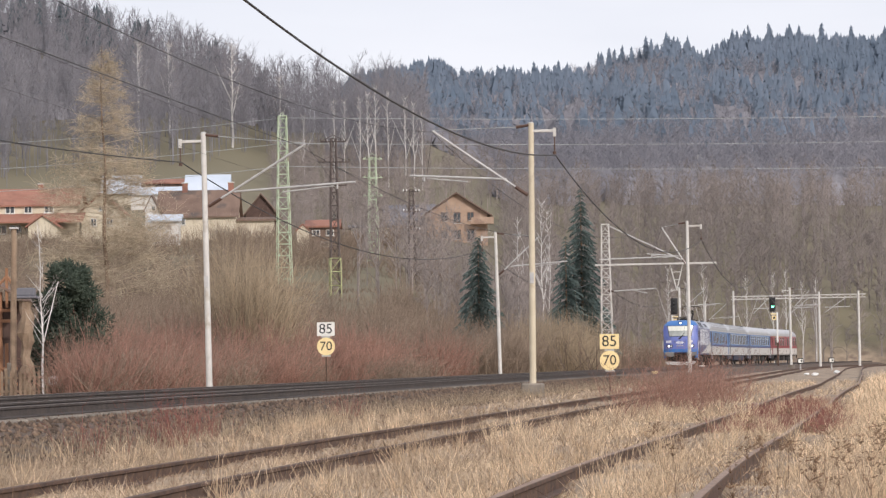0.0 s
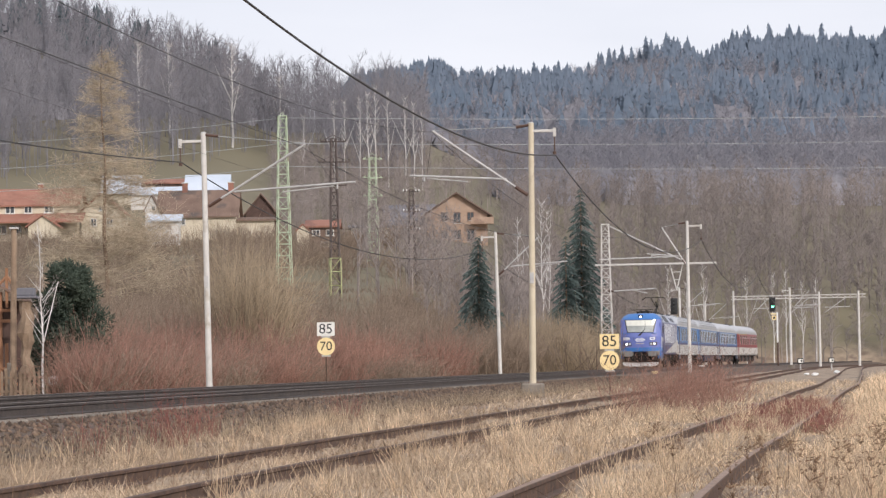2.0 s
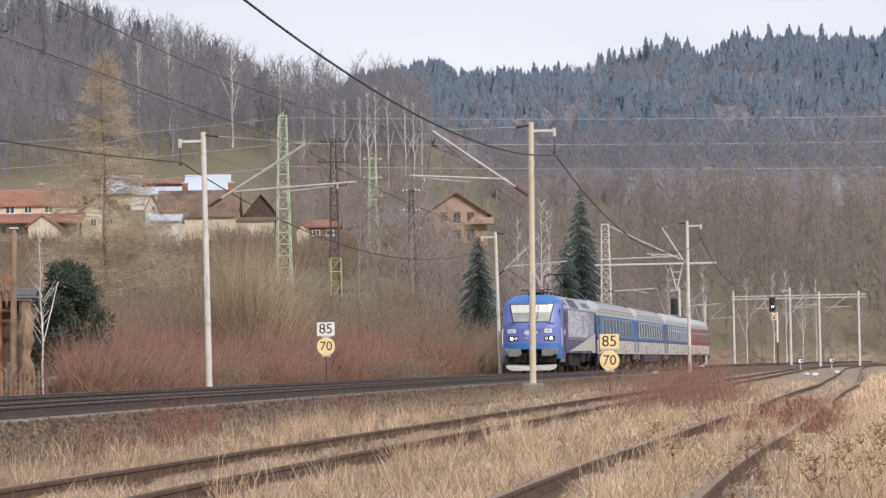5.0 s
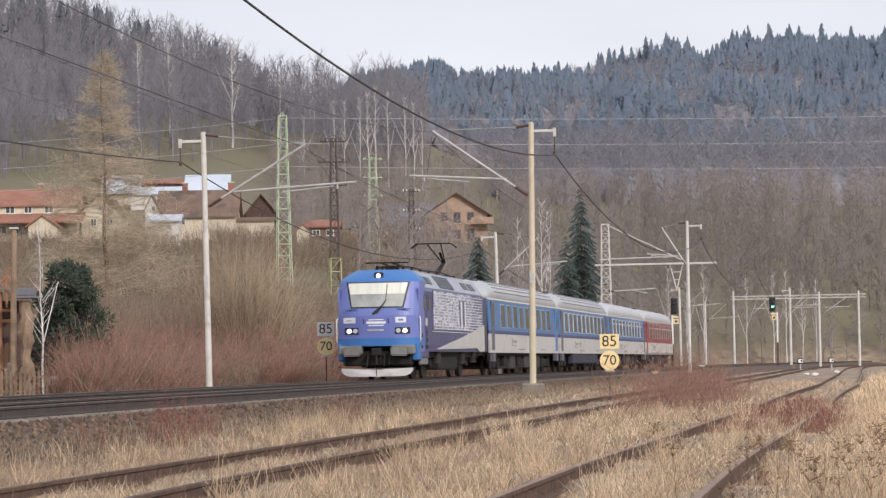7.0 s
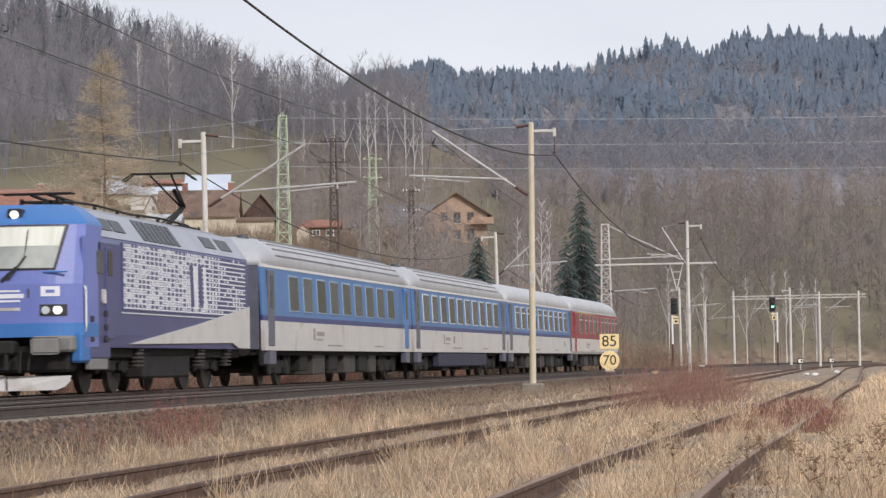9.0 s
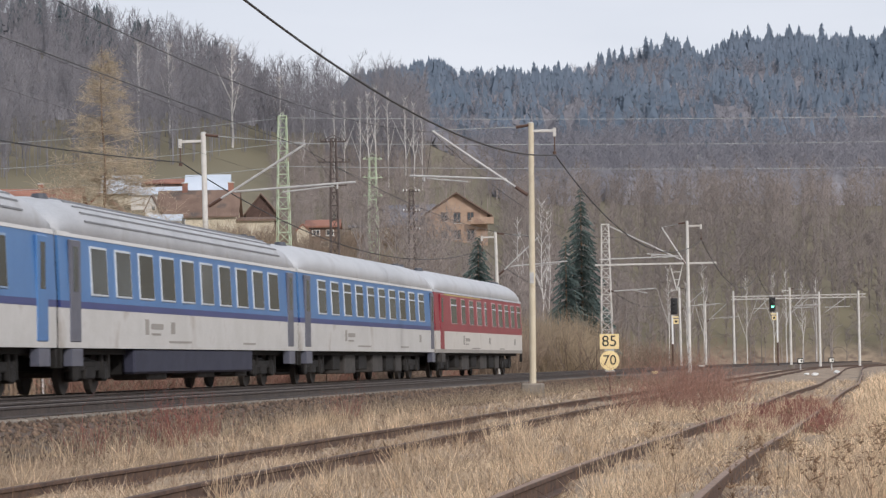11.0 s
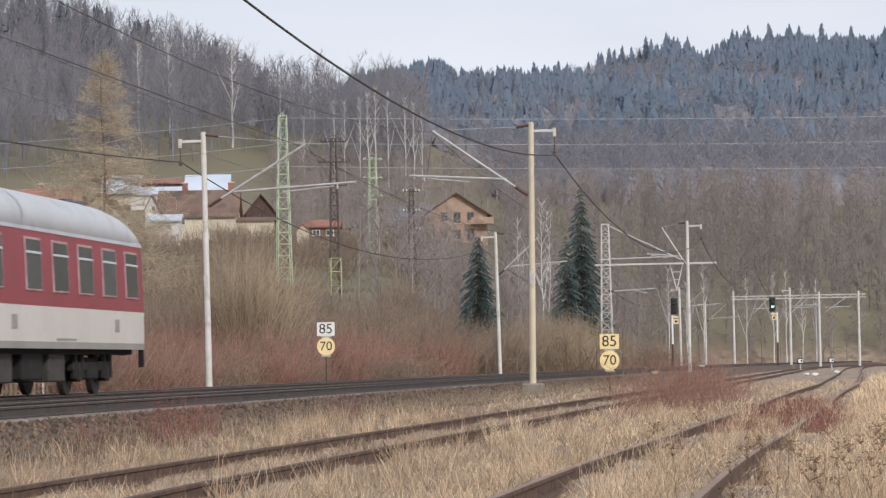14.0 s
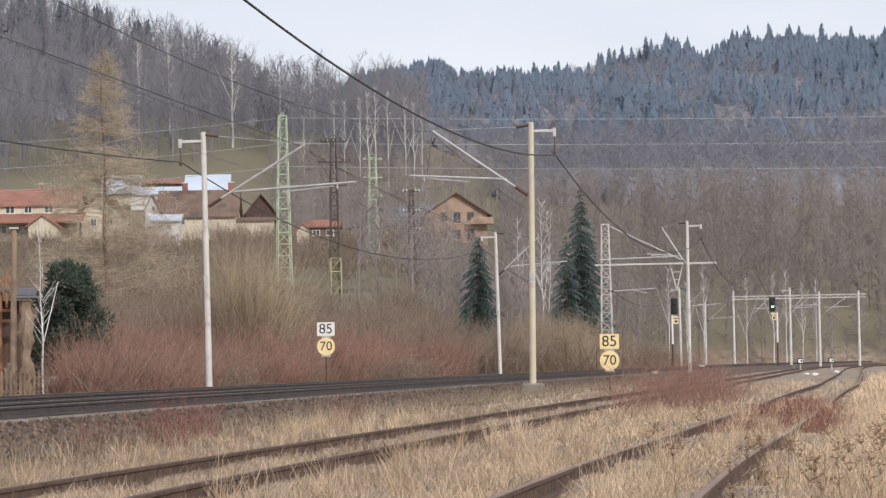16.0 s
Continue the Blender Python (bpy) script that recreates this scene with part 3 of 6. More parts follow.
def spikes(p, q, r):
    """Straight three-sided spikes from p to q."""
    n = len(p)
    d = q - p
    a = np.cross(d, np.array([0.31, 0.77, 0.55]))
    a /= np.linalg.norm(a, axis=1, keepdims=True) + 1e-9
    b = np.cross(d, a)
    b /= np.linalg.norm(b, axis=1, keepdims=True) + 1e-9
    V = np.empty((n, 4, 3))
    for k in range(3):
        V[:, k] = p + (a * math.cos(2.0944 * k) + b * math.sin(2.0944 * k)) * r[:, None]
    V[:, 3] = q
    F = np.array([(0, 1, 3), (1, 2, 3), (2, 0, 3)])
    return V.reshape(-1, 3), (F[None] + (np.arange(n) * 4)[:, None, None]).reshape(-1, 3)


def joined(pieces):
    vs, fs, k = [], [], 0
    for v, f in pieces:
        vs.append(v)
        fs.append(f + k)
        k += len(v)
    return np.concatenate(vs), np.concatenate(fs)


def unit(v):
    return v / (np.linalg.norm(v, axis=1, keepdims=True) + 1e-9)


def shrub_patch(centres, radius, height, stems, spread, r, seed, side=2):
    """Twiggy shrubs at many centres: upright stems with side twigs. Heights vary by shrub."""
    rng = np.random.default_rng(seed)
    c = np.repeat(centres, stems, 0)
    n = len(c)
    hs = np.repeat(height * rng.uniform(0.55, 1.15, len(centres)), stems) * rng.uniform(0.6, 1.0, n)
    base = c + np.stack([rng.normal(0, radius * 0.35, n), rng.normal(0, radius * 0.35, n), np.full(n, -0.05)], 1)
    d = unit(np.stack([rng.normal(0, spread, n), rng.normal(0, spread, n), np.ones(n)], 1))
    rr = r * rng.uniform(0.7, 1.3, n)
    out = [twigs(base, d, hs, rr, 0.22, rng)]
    for k in range(side):
        u = rng.uniform(0.25, 0.85, n)
        p = base + d * (hs * u)[:, None]
        e = unit(d + rng.normal(0, 0.55, (n, 3)))
        out.append(spikes(p, p + e * (hs * rng.uniform(0.25, 0.5, n))[:, None], rr * 0.6))
    return joined(out)


def scatter_sd(n, s0, s1, o0, o1, rng):
    """Places on the ground within a stretch beside the track."""
    s, o = rng.uniform(s0, s1, n), rng.uniform(o0, o1, n)
    h = np.interp(s, TS, TH)
    x, y = np.interp(s, TS, TX) + o * np.cos(h), np.interp(s, TS, TY) - o * np.sin(h)
    return np.stack([x, y, ground_z(x, y)], 1)


def scatter_fan(n, a0, a1, d0, d1, rng):
    """Places on the ground within a sector: a is sideways over forward distance."""
    y = np.sqrt(rng.uniform(d0 ** 2, d1 ** 2, n))
    x = y * rng.uniform(a0, a1, n)
    return np.stack([x, y, ground_z(x, y)], 1)


def open_view(p):
    """Leaves the garden at the fence free."""
    return p[p[:, 0] / p[:, 1] > -0.129]


def stuff(name, vf, mat, label, category):
    return tagged(new(name, raw_mesh(name, *vf, mat)), label, category, kind="stuff")


def bare_tree(seed, n=22, crown=0.3, k=3, stout=1.0):
    """Unit-height leafless tree: a trunk and rising branches with twig sprays."""
    rng = np.random.default_rng(seed)
    tp, tq = np.array([[0, 0, 0.0], [0, 0, 0.0]]), np.array([[rng.normal(0, 0.02), rng.normal(0, 0.02), 0.98], [0, 0, 0.6]])
    out = [spikes(tp, tq, np.array([0.007, 0.009]))]
    u = rng.uniform(crown, 0.95, n)
    p = np.stack([np.zeros(n), np.zeros(n), u], 1)
    an = rng.uniform(0, 6.283, n)
    ln = (0.32 - 0.22 * np.abs(u - 0.55)) * rng.uniform(0.5, 1.0, n)
    up = rng.uniform(0.9, 2.4, n)
    d = unit(np.stack([np.cos(an), np.sin(an), up], 1))
    q = p + d * ln[:, None]
    out.append(spikes(p, q, np.full(n, 0.0038 * stout)))
    pp = np.repeat(p + (q - p) * 0.55, k, 0) + rng.normal(0, 0.015, (n * k, 3))
    dd = unit(np.repeat(d, k, 0) + rng.normal(0, 0.6, (n * k, 3)))
    out.append(spikes(pp, pp + dd * (np.repeat(ln, k) * rng.uniform(0.4, 0.8, n * k))[:, None], np.full(n * k, 0.0026 * stout)))
    return joined(out)


def clump(rng, rings, sides=7, rough=0.18):
    """A closed uneven clump from rings of (height, radius), its top a point."""
    V = []
    for z, r in rings:
        for j in range(sides):
            a = 6.283 * (j + rng.uniform(-0.3, 0.3)) / sides
            k = r * rng.uniform(1 - rough, 1 + rough)
            V.append((k * math.cos(a), k * math.sin(a), z + rng.uniform(-0.04, 0.04)))
    V.append((rng.normal(0, 0.01), rng.normal(0, 0.01), rings[-1][0] + (0.12 if rings[-1][1] < 0.06 else 0.07)))
    F = []
    for i in range(len(rings) - 1):
        for j in range(sides):
            a, b = i * sides + j, i * sides + (j + 1) % sides
            F += [(a, b, b + sides), (a, b + sides, a + sides)]
    top = (len(rings) - 1) * sides
    F += [(top + j, top + (j + 1) % sides, len(V) - 1) for j in range(sides)]
    return np.array(V, float), np.array(F)


def far_spruce(seed, n=24, width=0.17):
    """Unit-height spruce for the distance: a ragged cone with short drooping sprays standing out of it."""
    rng = np.random.default_rng(seed)
    core = clump(rng, [(0.0, width), (0.25, width * 0.82), (0.5, width * 0.55), (0.72, width * 0.30), (0.88, width * 0.12)], rough=0.25)
    z = 0.06 + 0.88 * rng.uniform(0, 1, n)
    an = rng.uniform(0, 6.283, n)
    reach = width * (1 - z) ** 0.85 * rng.uniform(0.9, 1.35, n) + 0.012
    o = np.stack([np.cos(an), np.sin(an), np.zeros(n)], 1)
    s = np.stack([-np.sin(an), np.cos(an), np.zeros(n)], 1) * (0.28 * reach + 0.008)[:, None]
    root = np.stack([np.zeros(n), np.zeros(n), z + 0.05], 1) + o * (reach * 0.3)[:, None]
    tip = o * reach[:, None] + np.stack([np.zeros(n), np.zeros(n), z - 0.2 * reach - 0.01], 1)
    V = np.stack([root, tip + s, tip - s], 1).reshape(-1, 3)
    return joined([core, (V, np.arange(n * 3).reshape(-1, 3))])


def far_crown(seed, n=10):
    """Unit-height leafless tree for the distance: a closed uneven crown with fine twigs standing out of it."""
    rng = np.random.default_rng(seed)
    core = clump(rng, [(0.0, 0.20), (0.4, 0.24), (0.72, 0.15)], 6, 0.35)
    d = unit(rng.normal(0, 1, (n, 3)) + np.array([0, 0, 0.5]))
    d[:, 2] = np.abs(d[:, 2])
    c = d * np.array([0.22, 0.22, 0.42]) + np.array([0, 0, 0.5])
    tw = spikes(c, c + unit(d + np.array([0, 0, 0.8])) * rng.uniform(0.08, 0.2, n)[:, None], np.full(n, 0.009))
    return joined([core, tw])


def forest(protos, places, h0, h1, seed, wide=1.0):
    rng = np.random.default_rng(seed)
    pieces = []
    which = rng.integers(0, len(protos), len(places))
    for k, (v, f) in enumerate(protos):
        pl = places[which == k]
        if not len(pl):
            continue
        n = len(pl)
        h = rng.uniform(h0, h1, n)
        a = rng.uniform(0, 6.283, n)
        c, s = np.cos(a), np.sin(a)
        x = (v[None, :, 0] * c[:, None] - v[None, :, 1] * s[:, None]) * (h * wide)[:, None] + pl[:, 0:1]
        y = (v[None, :, 0] * s[:, None] + v[None, :, 1] * c[:, None]) * (h * wide)[:, None] + pl[:, 1:2]
        z = v[None, :, 2] * h[:, None] + pl[:, 2:3] - 0.3
        V = np.stack([x, y, z], 2).reshape(-1, 3)
        pieces.append((V, (f[None] + (np.arange(n) * len(v))[:, None, None]).reshape(-1, 3)))
    return joined(pieces)


M["bark_wood"] = leaf_material("bare_wood", (0.225, 0.195, 0.18), (0.345, 0.295, 0.27), 0.22, scale=0.02)
# Twig colours paled towards blue-grey, standing in for haze over the far hill.
M["bark_haze"] = leaf_material("far_bare_wood", (0.290, 0.290, 0.325), (0.40, 0.388, 0.42), 0.12, 0.4, scale=0.012)
# Bark lightened and cooled: air haze on the left hill, put into colour.
M["bark_hill_haze"] = leaf_material("hazed_hillside_bark", (0.205, 0.198, 0.215), (0.305, 0.292, 0.31), 0.18, 0.15, scale=0.012)
M["bark_valley"] = leaf_material("valley_twigs", (0.22, 0.19, 0.18), (0.33, 0.285, 0.265), 0.12, 0.3, scale=0.02)
# Needle colours lifted and blued to carry the distance haze on the far hill.
M["spruce_haze"] = leaf_material("far_spruce", (0.170, 0.220, 0.285), (0.225, 0.268, 0.335), 0.08, 0.35, scale=0.012)
# Paler and bluer than near needles; haze is mixed into these colours.
M["spruce_mid_haze"] = leaf_material("hazed_spruce_needles", (0.085, 0.118, 0.112), (0.155, 0.195, 0.18), 0.25, 0.25, scale=0.4)
# Bluer, paler needles: the same hill's haze as base colour.
M["spruce_hill_haze"] = leaf_material("hazed_hilltop_spruce", (0.10, 0.125, 0.14), (0.15, 0.175, 0.19), 0.15, 0.2, scale=0.02)
M["grass_grey"] = leaf_material("grey_winter_grass", (0.27, 0.205, 0.145), (0.60, 0.47, 0.34), 0.45, scale=0.5)
M["spruce"] = leaf_material("evergreen_leaves", (0.046, 0.064, 0.050), (0.105, 0.128, 0.092), 0.35, 0.15, scale=0.5)
M["shrub_red"] = leaf_material("red_twigs", (0.23, 0.12, 0.095), (0.42, 0.25, 0.185), 0.4, scale=0.3)
M["shrub_brown"] = leaf_material("brown_twigs", (0.175, 0.13, 0.10), (0.345, 0.265, 0.195), 0.4, scale=0.12)
M["shrub_tan"] = leaf_material("tan_twigs", (0.28, 0.215, 0.145), (0.46, 0.36, 0.245), 0.35, scale=0.2)
M["grass"] = leaf_material("dry_grass", (0.50, 0.36, 0.235), (0.90, 0.71, 0.49), 0.4, scale=0.16)
M["twig_crimson"] = leaf_material("crimson_twigs", (0.22, 0.088, 0.074), (0.34, 0.155, 0.12), 0.35, scale=0.5)


def build_woods():
    rng = np.random.default_rng(11)
    bare = [bare_tree(20 + k) for k in range(6)]
    lean = [bare_tree(120 + k, 11, 0.25, 2, 1.7) for k in range(6)]
    slim = [far_spruce(40 + k) for k in range(8)]
    domed = [far_crown(80 + k) for k in range(8)]
    # left hill, leafless; an open meadow above the village
    pl = scatter_fan(2700, -0.20, -0.005, 610, 950, rng)
    a = pl[:, 0] / pl[:, 1]
    edge = np.interp(a, [-0.2, -0.11, -0.085, -0.06, -0.03, -0.005], [640, 640, 655, 690, 665, 640]) + 10 * np.sin(pl[:, 0] * 0.21) + rng.uniform(-14, 8, len(pl))
    meadow = (pl[:, 1] < edge) & (a < -0.040)
    stuff("hillside_wood", joined([forest(bare, pl[~meadow & (pl[:, 1] < 760)], 11, 20, 1, 0.85), forest(lean, pl[~meadow & (pl[:, 1] >= 760)], 11, 20, 2, 0.85)]), M["bark_hill_haze"], "leafless wood on the near hillside, greyed for haze", "woodland")
    up = scatter_fan(1300, -0.20, -0.045, 745, 910, rng)
    soft_wood("hillside_undergrowth", forest(domed, up, 3, 7, 8, 1.4), M["bark_hill_haze"], "undergrowth between the hillside trees, greyed for haze", 23, len(domed[0][0]))
    grove = np.concatenate([scatter_fan(300, -0.058, -0.018, 470, 650, rng), scatter_fan(240, -0.02, 0.03, 540, 740, rng)])
    stuff("grove_undergrowth", forest(bare, grove, 4, 10, 18, 1.3), M["bark_wood"], "brown young trees below the birch grove", "woodland")
    rp = np.concatenate([scatter_fan(24, -0.13, -0.06, 840, 905, rng), scatter_fan(26, -0.16, -0.10, 860, 930, rng)])
    stuff("hilltop_spruces", forest([far_spruce(60 + k, 70, 0.14) for k in range(4)], rp, 13, 19, 9, 1.1), M["spruce_hill_haze"], "dark spruces among the leafless trees on the hilltop", "woodland")
    # the far hill: spruce above, leafless wood below, in ragged patches
    pl = np.concatenate([scatter_fan(3200, 0.018, 0.175, 600, 900, rng), scatter_fan(260, -0.02, 0.02, 760, 900, rng), scatter_fan(7600, -0.045, 0.175, 860, 1420, rng)])
    a, e = pl[:, 0] / pl[:, 1], pl[:, 2] / pl[:, 1]
    patch = 0.014 * np.sin(pl[:, 0] * 0.045 + 2 * np.sin(pl[:, 1] * 0.011)) + 0.010 * np.sin(pl[:, 0] * 0.11 + pl[:, 1] * 0.02) + rng.normal(0, 0.006, len(pl))
    dark = e + patch > np.interp(a, [-0.05, 0.0, 0.03, 0.05, 0.07, 0.09, 0.12, 0.175], [0.085, 0.078, 0.076, 0.099, 0.102, 0.097, 0.088, 0.080])
    dark |= (e + 0.3 * patch > np.interp(a, [-0.05, 0.175], [0.093, 0.100]))
    dark |= (rng.uniform(0, 1, len(pl)) < 0.12 + 0.25 * (np.sin(pl[:, 0] * 0.03 + 1.0) * np.sin(pl[:, 1] * 0.017) > 0.55))
    dark &= pl[:, 1] > 860 + 60 * np.sin(pl[:, 0] * 0.05)
    soft_wood("far_spruce_forest", forest(slim, pl[dark], 7, 13, 3, 1.35), M["spruce_haze"], "spruce forest on the far hill, tinted blue for haze", 21, len(slim[0][0]))
    ridge = [far_spruce(60 + k, 70, 0.16) for k in range(6)]
    rp = np.concatenate([scatter_fan(34, -0.034, 0.002, 1320, 1390, rng), scatter_fan(130, 0.0, 0.175, 1310, 1390, rng)])
    rp = rp[np.abs(rp[:, 0] / rp[:, 1] - 0.091) > 0.004]
    soft_wood("ridge_spruces", forest(ridge, rp, 11, 18, 6, 1.2), M["spruce_haze"], "pointed spruces along the skyline", 25, len(ridge[0][0]))
    soft_wood("far_bare_wood", forest(domed, pl[~dark], 3, 7, 4, 1.5), M["bark_haze"], "leafless wood on the lower far hill, paled for haze", 22, len(domed[0][0]))
    rest = pl[~dark]
    stuff("far_bare_trees", forest(lean, rest[rng.uniform(0, 1, len(rest)) < 0.55], 6, 13, 14, 1.25), M["bark_haze"], "leafless trees standing over the wood on the far hill", "woodland")
    pl = np.concatenate([scatter_fan(800, 0.02, 0.17, 290, 580, rng), scatter_fan(90, -0.03, 0.03, 270, 430, rng)])
    s, o = line_coords(pl[:, 0], pl[:, 1])
    stuff("valley_wood", forest(bare, pl[(o < -14) | (pl[:, 1] > 400)], 7, 12, 5, 1.2), M["bark_wood"], "leafless trees behind the railway", "woodland")
    up = scatter_fan(700, 0.02, 0.17, 330, 600, rng)
    s, o = line_coords(up[:, 0], up[:, 1])
    stuff("valley_undergrowth", forest(lean, up[(o < -16) | (up[:, 1] > 420)], 4, 8, 15, 1.6), M["bark_valley"], "brown undergrowth below the far hill", "woodland")


def build_shrubs():
    rng = np.random.default_rng(3)
    # red-brown thicket beside the far track
    stuff("tan_thicket", shrub_patch(open_view(scatter_sd(110, -12, 40, -18, -6.3, rng)), 1.5, 2.6, 40, 0.6, 0.011, 31, 3), M["shrub_brown"], "brown arching thicket beside the track", "shrubs")
    stuff("red_thicket", shrub_patch(open_view(scatter_sd(120, -12, 22, -18, -6.3, rng)), 1.4, 2.9, 48, 0.62, 0.011, 1, 3), M["shrub_red"], "dense red-brown leafless thicket beside the track", "shrubs")
    stuff("brown_thicket", shrub_patch(scatter_sd(190, 12, 75, -26, -6.6, rng), 1.8, 3.6, 42, 0.55, 0.015, 2, 3), M["shrub_red"], "red-brown thicket along the far track", "shrubs")
    stuff("tall_thicket", shrub_patch(scatter_fan(120, -0.12, -0.068, 138, 200, rng), 2.4, 5.0, 44, 0.5, 0.016, 3, 4), M["shrub_brown"], "tall brown leafless thicket", "shrubs")
    stuff("low_thicket", shrub_patch(scatter_fan(150, -0.068, -0.010, 138, 200, rng), 2.4, 2.0, 36, 0.55, 0.016, 33, 3), M["shrub_brown"], "low brown leafless thicket", "shrubs")
    stuff("wayside_thicket", shrub_patch(scatter_fan(44, 0.000, 0.024, 182, 198, rng), 2.2, 4.3, 44, 0.5, 0.016, 34, 4), M["shrub_brown"], "brown thicket hiding the feet of the spruces", "shrubs")
    stuff("tan_willows", shrub_patch(scatter_fan(22, -0.074, -0.057, 138, 152, rng), 1.3, 7.4, 60, 0.22, 0.020, 4), M["shrub_tan"], "tall straw-coloured willow stems", "shrubs")
    stuff("distant_thicket", shrub_patch(scatter_sd(420, 70, 250, -30, -6.8, rng), 2.8, 4.4, 30, 0.45, 0.026, 5), M["shrub_brown"], "brown thicket lining the curve of the railway", "shrubs")
    stuff("tan_bush", shrub_patch(scatter_fan(44, 0.025, 0.053, 205, 230, rng), 2.4, 5.0, 70, 0.34, 0.018, 6), M["shrub_tan"], "pale straw-coloured bush", "shrubs")
    pl = scatter_fan(430, -0.16, 0.05, 200, 425, rng)
    gap = (pl[:, 0] / pl[:, 1] > -0.066) & (pl[:, 0] / pl[:, 1] < -0.015) & (pl[:, 1] < 345)
    stuff("slope_brush", shrub_patch(pl[gap], 3.2, 1.6, 26, 0.5, 0.03, 37), M["shrub_brown"], "low brush at the feet of the pylons", "shrubs")
    stuff("slope_scrub", shrub_patch(pl[~gap], 3.2, 4.8, 30, 0.5, 0.028, 7, 3), M["shrub_brown"], "brown scrub on the slope below the houses", "shrubs")
    stuff("garden_scrub", shrub_patch(scatter_fan(95, -0.165, -0.015, 398, 434, rng), 3.0, 3.4, 26, 0.5, 0.035, 27), M["shrub_brown"], "brown garden scrub in front of the houses", "shrubs")
    # near bushes between the sidings
    stuff("red_bush", shrub_patch(scatter_sd(24, -47, -24, 12.6, 14.8, rng), 0.9, 1.9, 26, 0.5, 0.005, 8, 4), M["shrub_red"], "low red-brown bush between the sidings", "shrubs")
    stuff("crimson_scrub", shrub_patch(scatter_sd(60, -60, -33, 15.4, 17.0, rng), 0.6, 0.40, 60, 0.7, 0.005, 9), M["twig_crimson"], "low crimson scrub over the siding", "shrubs")
    stuff("crimson_scrub", shrub_patch(np.concatenate([scatter_sd(16, -67, -60, 6.6, 7.8, rng), scatter_sd(5, -45, -42, 6.8, 7.4, rng)]), 0.4, 0.95, 12, 0.3, 0.0045, 10), M["twig_crimson"], "crimson stems at the foot of the ballast", "shrubs")


def build_grass():
    """Grey matted grass between the sidings, taller pale straw beyond them."""
    rng = np.random.default_rng(9)
    mats = {"grey": [], "straw": []}
    for n, d0, d1, h, w in ((150000, 17, 34, 0.22, 0.0030), (130000, 32, 62, 0.26, 0.0052), (80000, 58, 135, 0.34, 0.011)):
        p = scatter_fan(n, -0.165, 0.165, d0, d1, rng)
        s, o = line_coords(p[:, 0], p[:, 1])
        rails = np.minimum.reduce([np.abs(o - siding_b(s) - e) for e in (-0.75, 0.75)] + [np.abs(o - siding_c(s) - e) for e in (-0.75, 0.75)])
        clump = 0.5 + 0.5 * np.sin(p[:, 0] * 1.7 + 2 * np.sin(p[:, 1] * 0.9)) * np.sin(p[:, 1] * 1.1 + np.sin(p[:, 0] * 2.3))
        beyond = smooth(16.6, 18.2, o)
        keep = (o > 6.9) & (rng.uniform(0, 1, n) < 0.30 + 0.45 * clump + 0.5 * beyond)
        p, o, rails, clump, beyond = p[keep], o[keep], rails[keep], clump[keep], beyond[keep]
        m = len(p)
        hh = h * rng.uniform(0.35, 1.1, m) * (0.45 + 0.6 * clump) * np.where(rails < 0.45, 0.34, 1.0) * (1 + 1.0 * beyond)
        lay = 1.15 - 0.45 * beyond
        d = unit(np.stack([rng.normal(0, 1, m) * lay, rng.normal(0, 1, m) * lay, np.ones(m)], 1))
        a = rng.uniform(0, 6.283, m)
        sd = np.stack([np.cos(a), np.sin(a), np.zeros(m)], 1) * (w * rng.uniform(0.6, 1.3, m))[:, None]
        mid = p + d * (hh * 0.6)[:, None]
        tip = mid + unit(d + rng.normal(0, 0.8, (m, 3))) * (hh * 0.5)[:, None]
        V = np.stack([p - sd, p + sd, mid - sd * 0.7, mid + sd * 0.7, tip], 1)
        straw = rng.uniform(0, 1, m) < 0.04 + 0.5 * smooth(11.8, 14.5, o) + 0.4 * beyond
        for key, pick in (("grey", ~straw), ("straw", straw)):
            v = V[pick]
            F = (np.array([(0, 1, 3), (0, 3, 2), (2, 3, 4)])[None] + (np.arange(len(v)) * 5)[:, None, None]).reshape(-1, 3)
            mats[key].append((v.reshape(-1, 3), F))
    stuff("dry_grass", joined(mats["straw"]), M["grass"], "pale dry winter straw over the sidings", "grass")
    stuff("matted_grass", joined(mats["grey"]), M["grass_grey"], "grey-brown matted winter grass between the tracks", "grass")


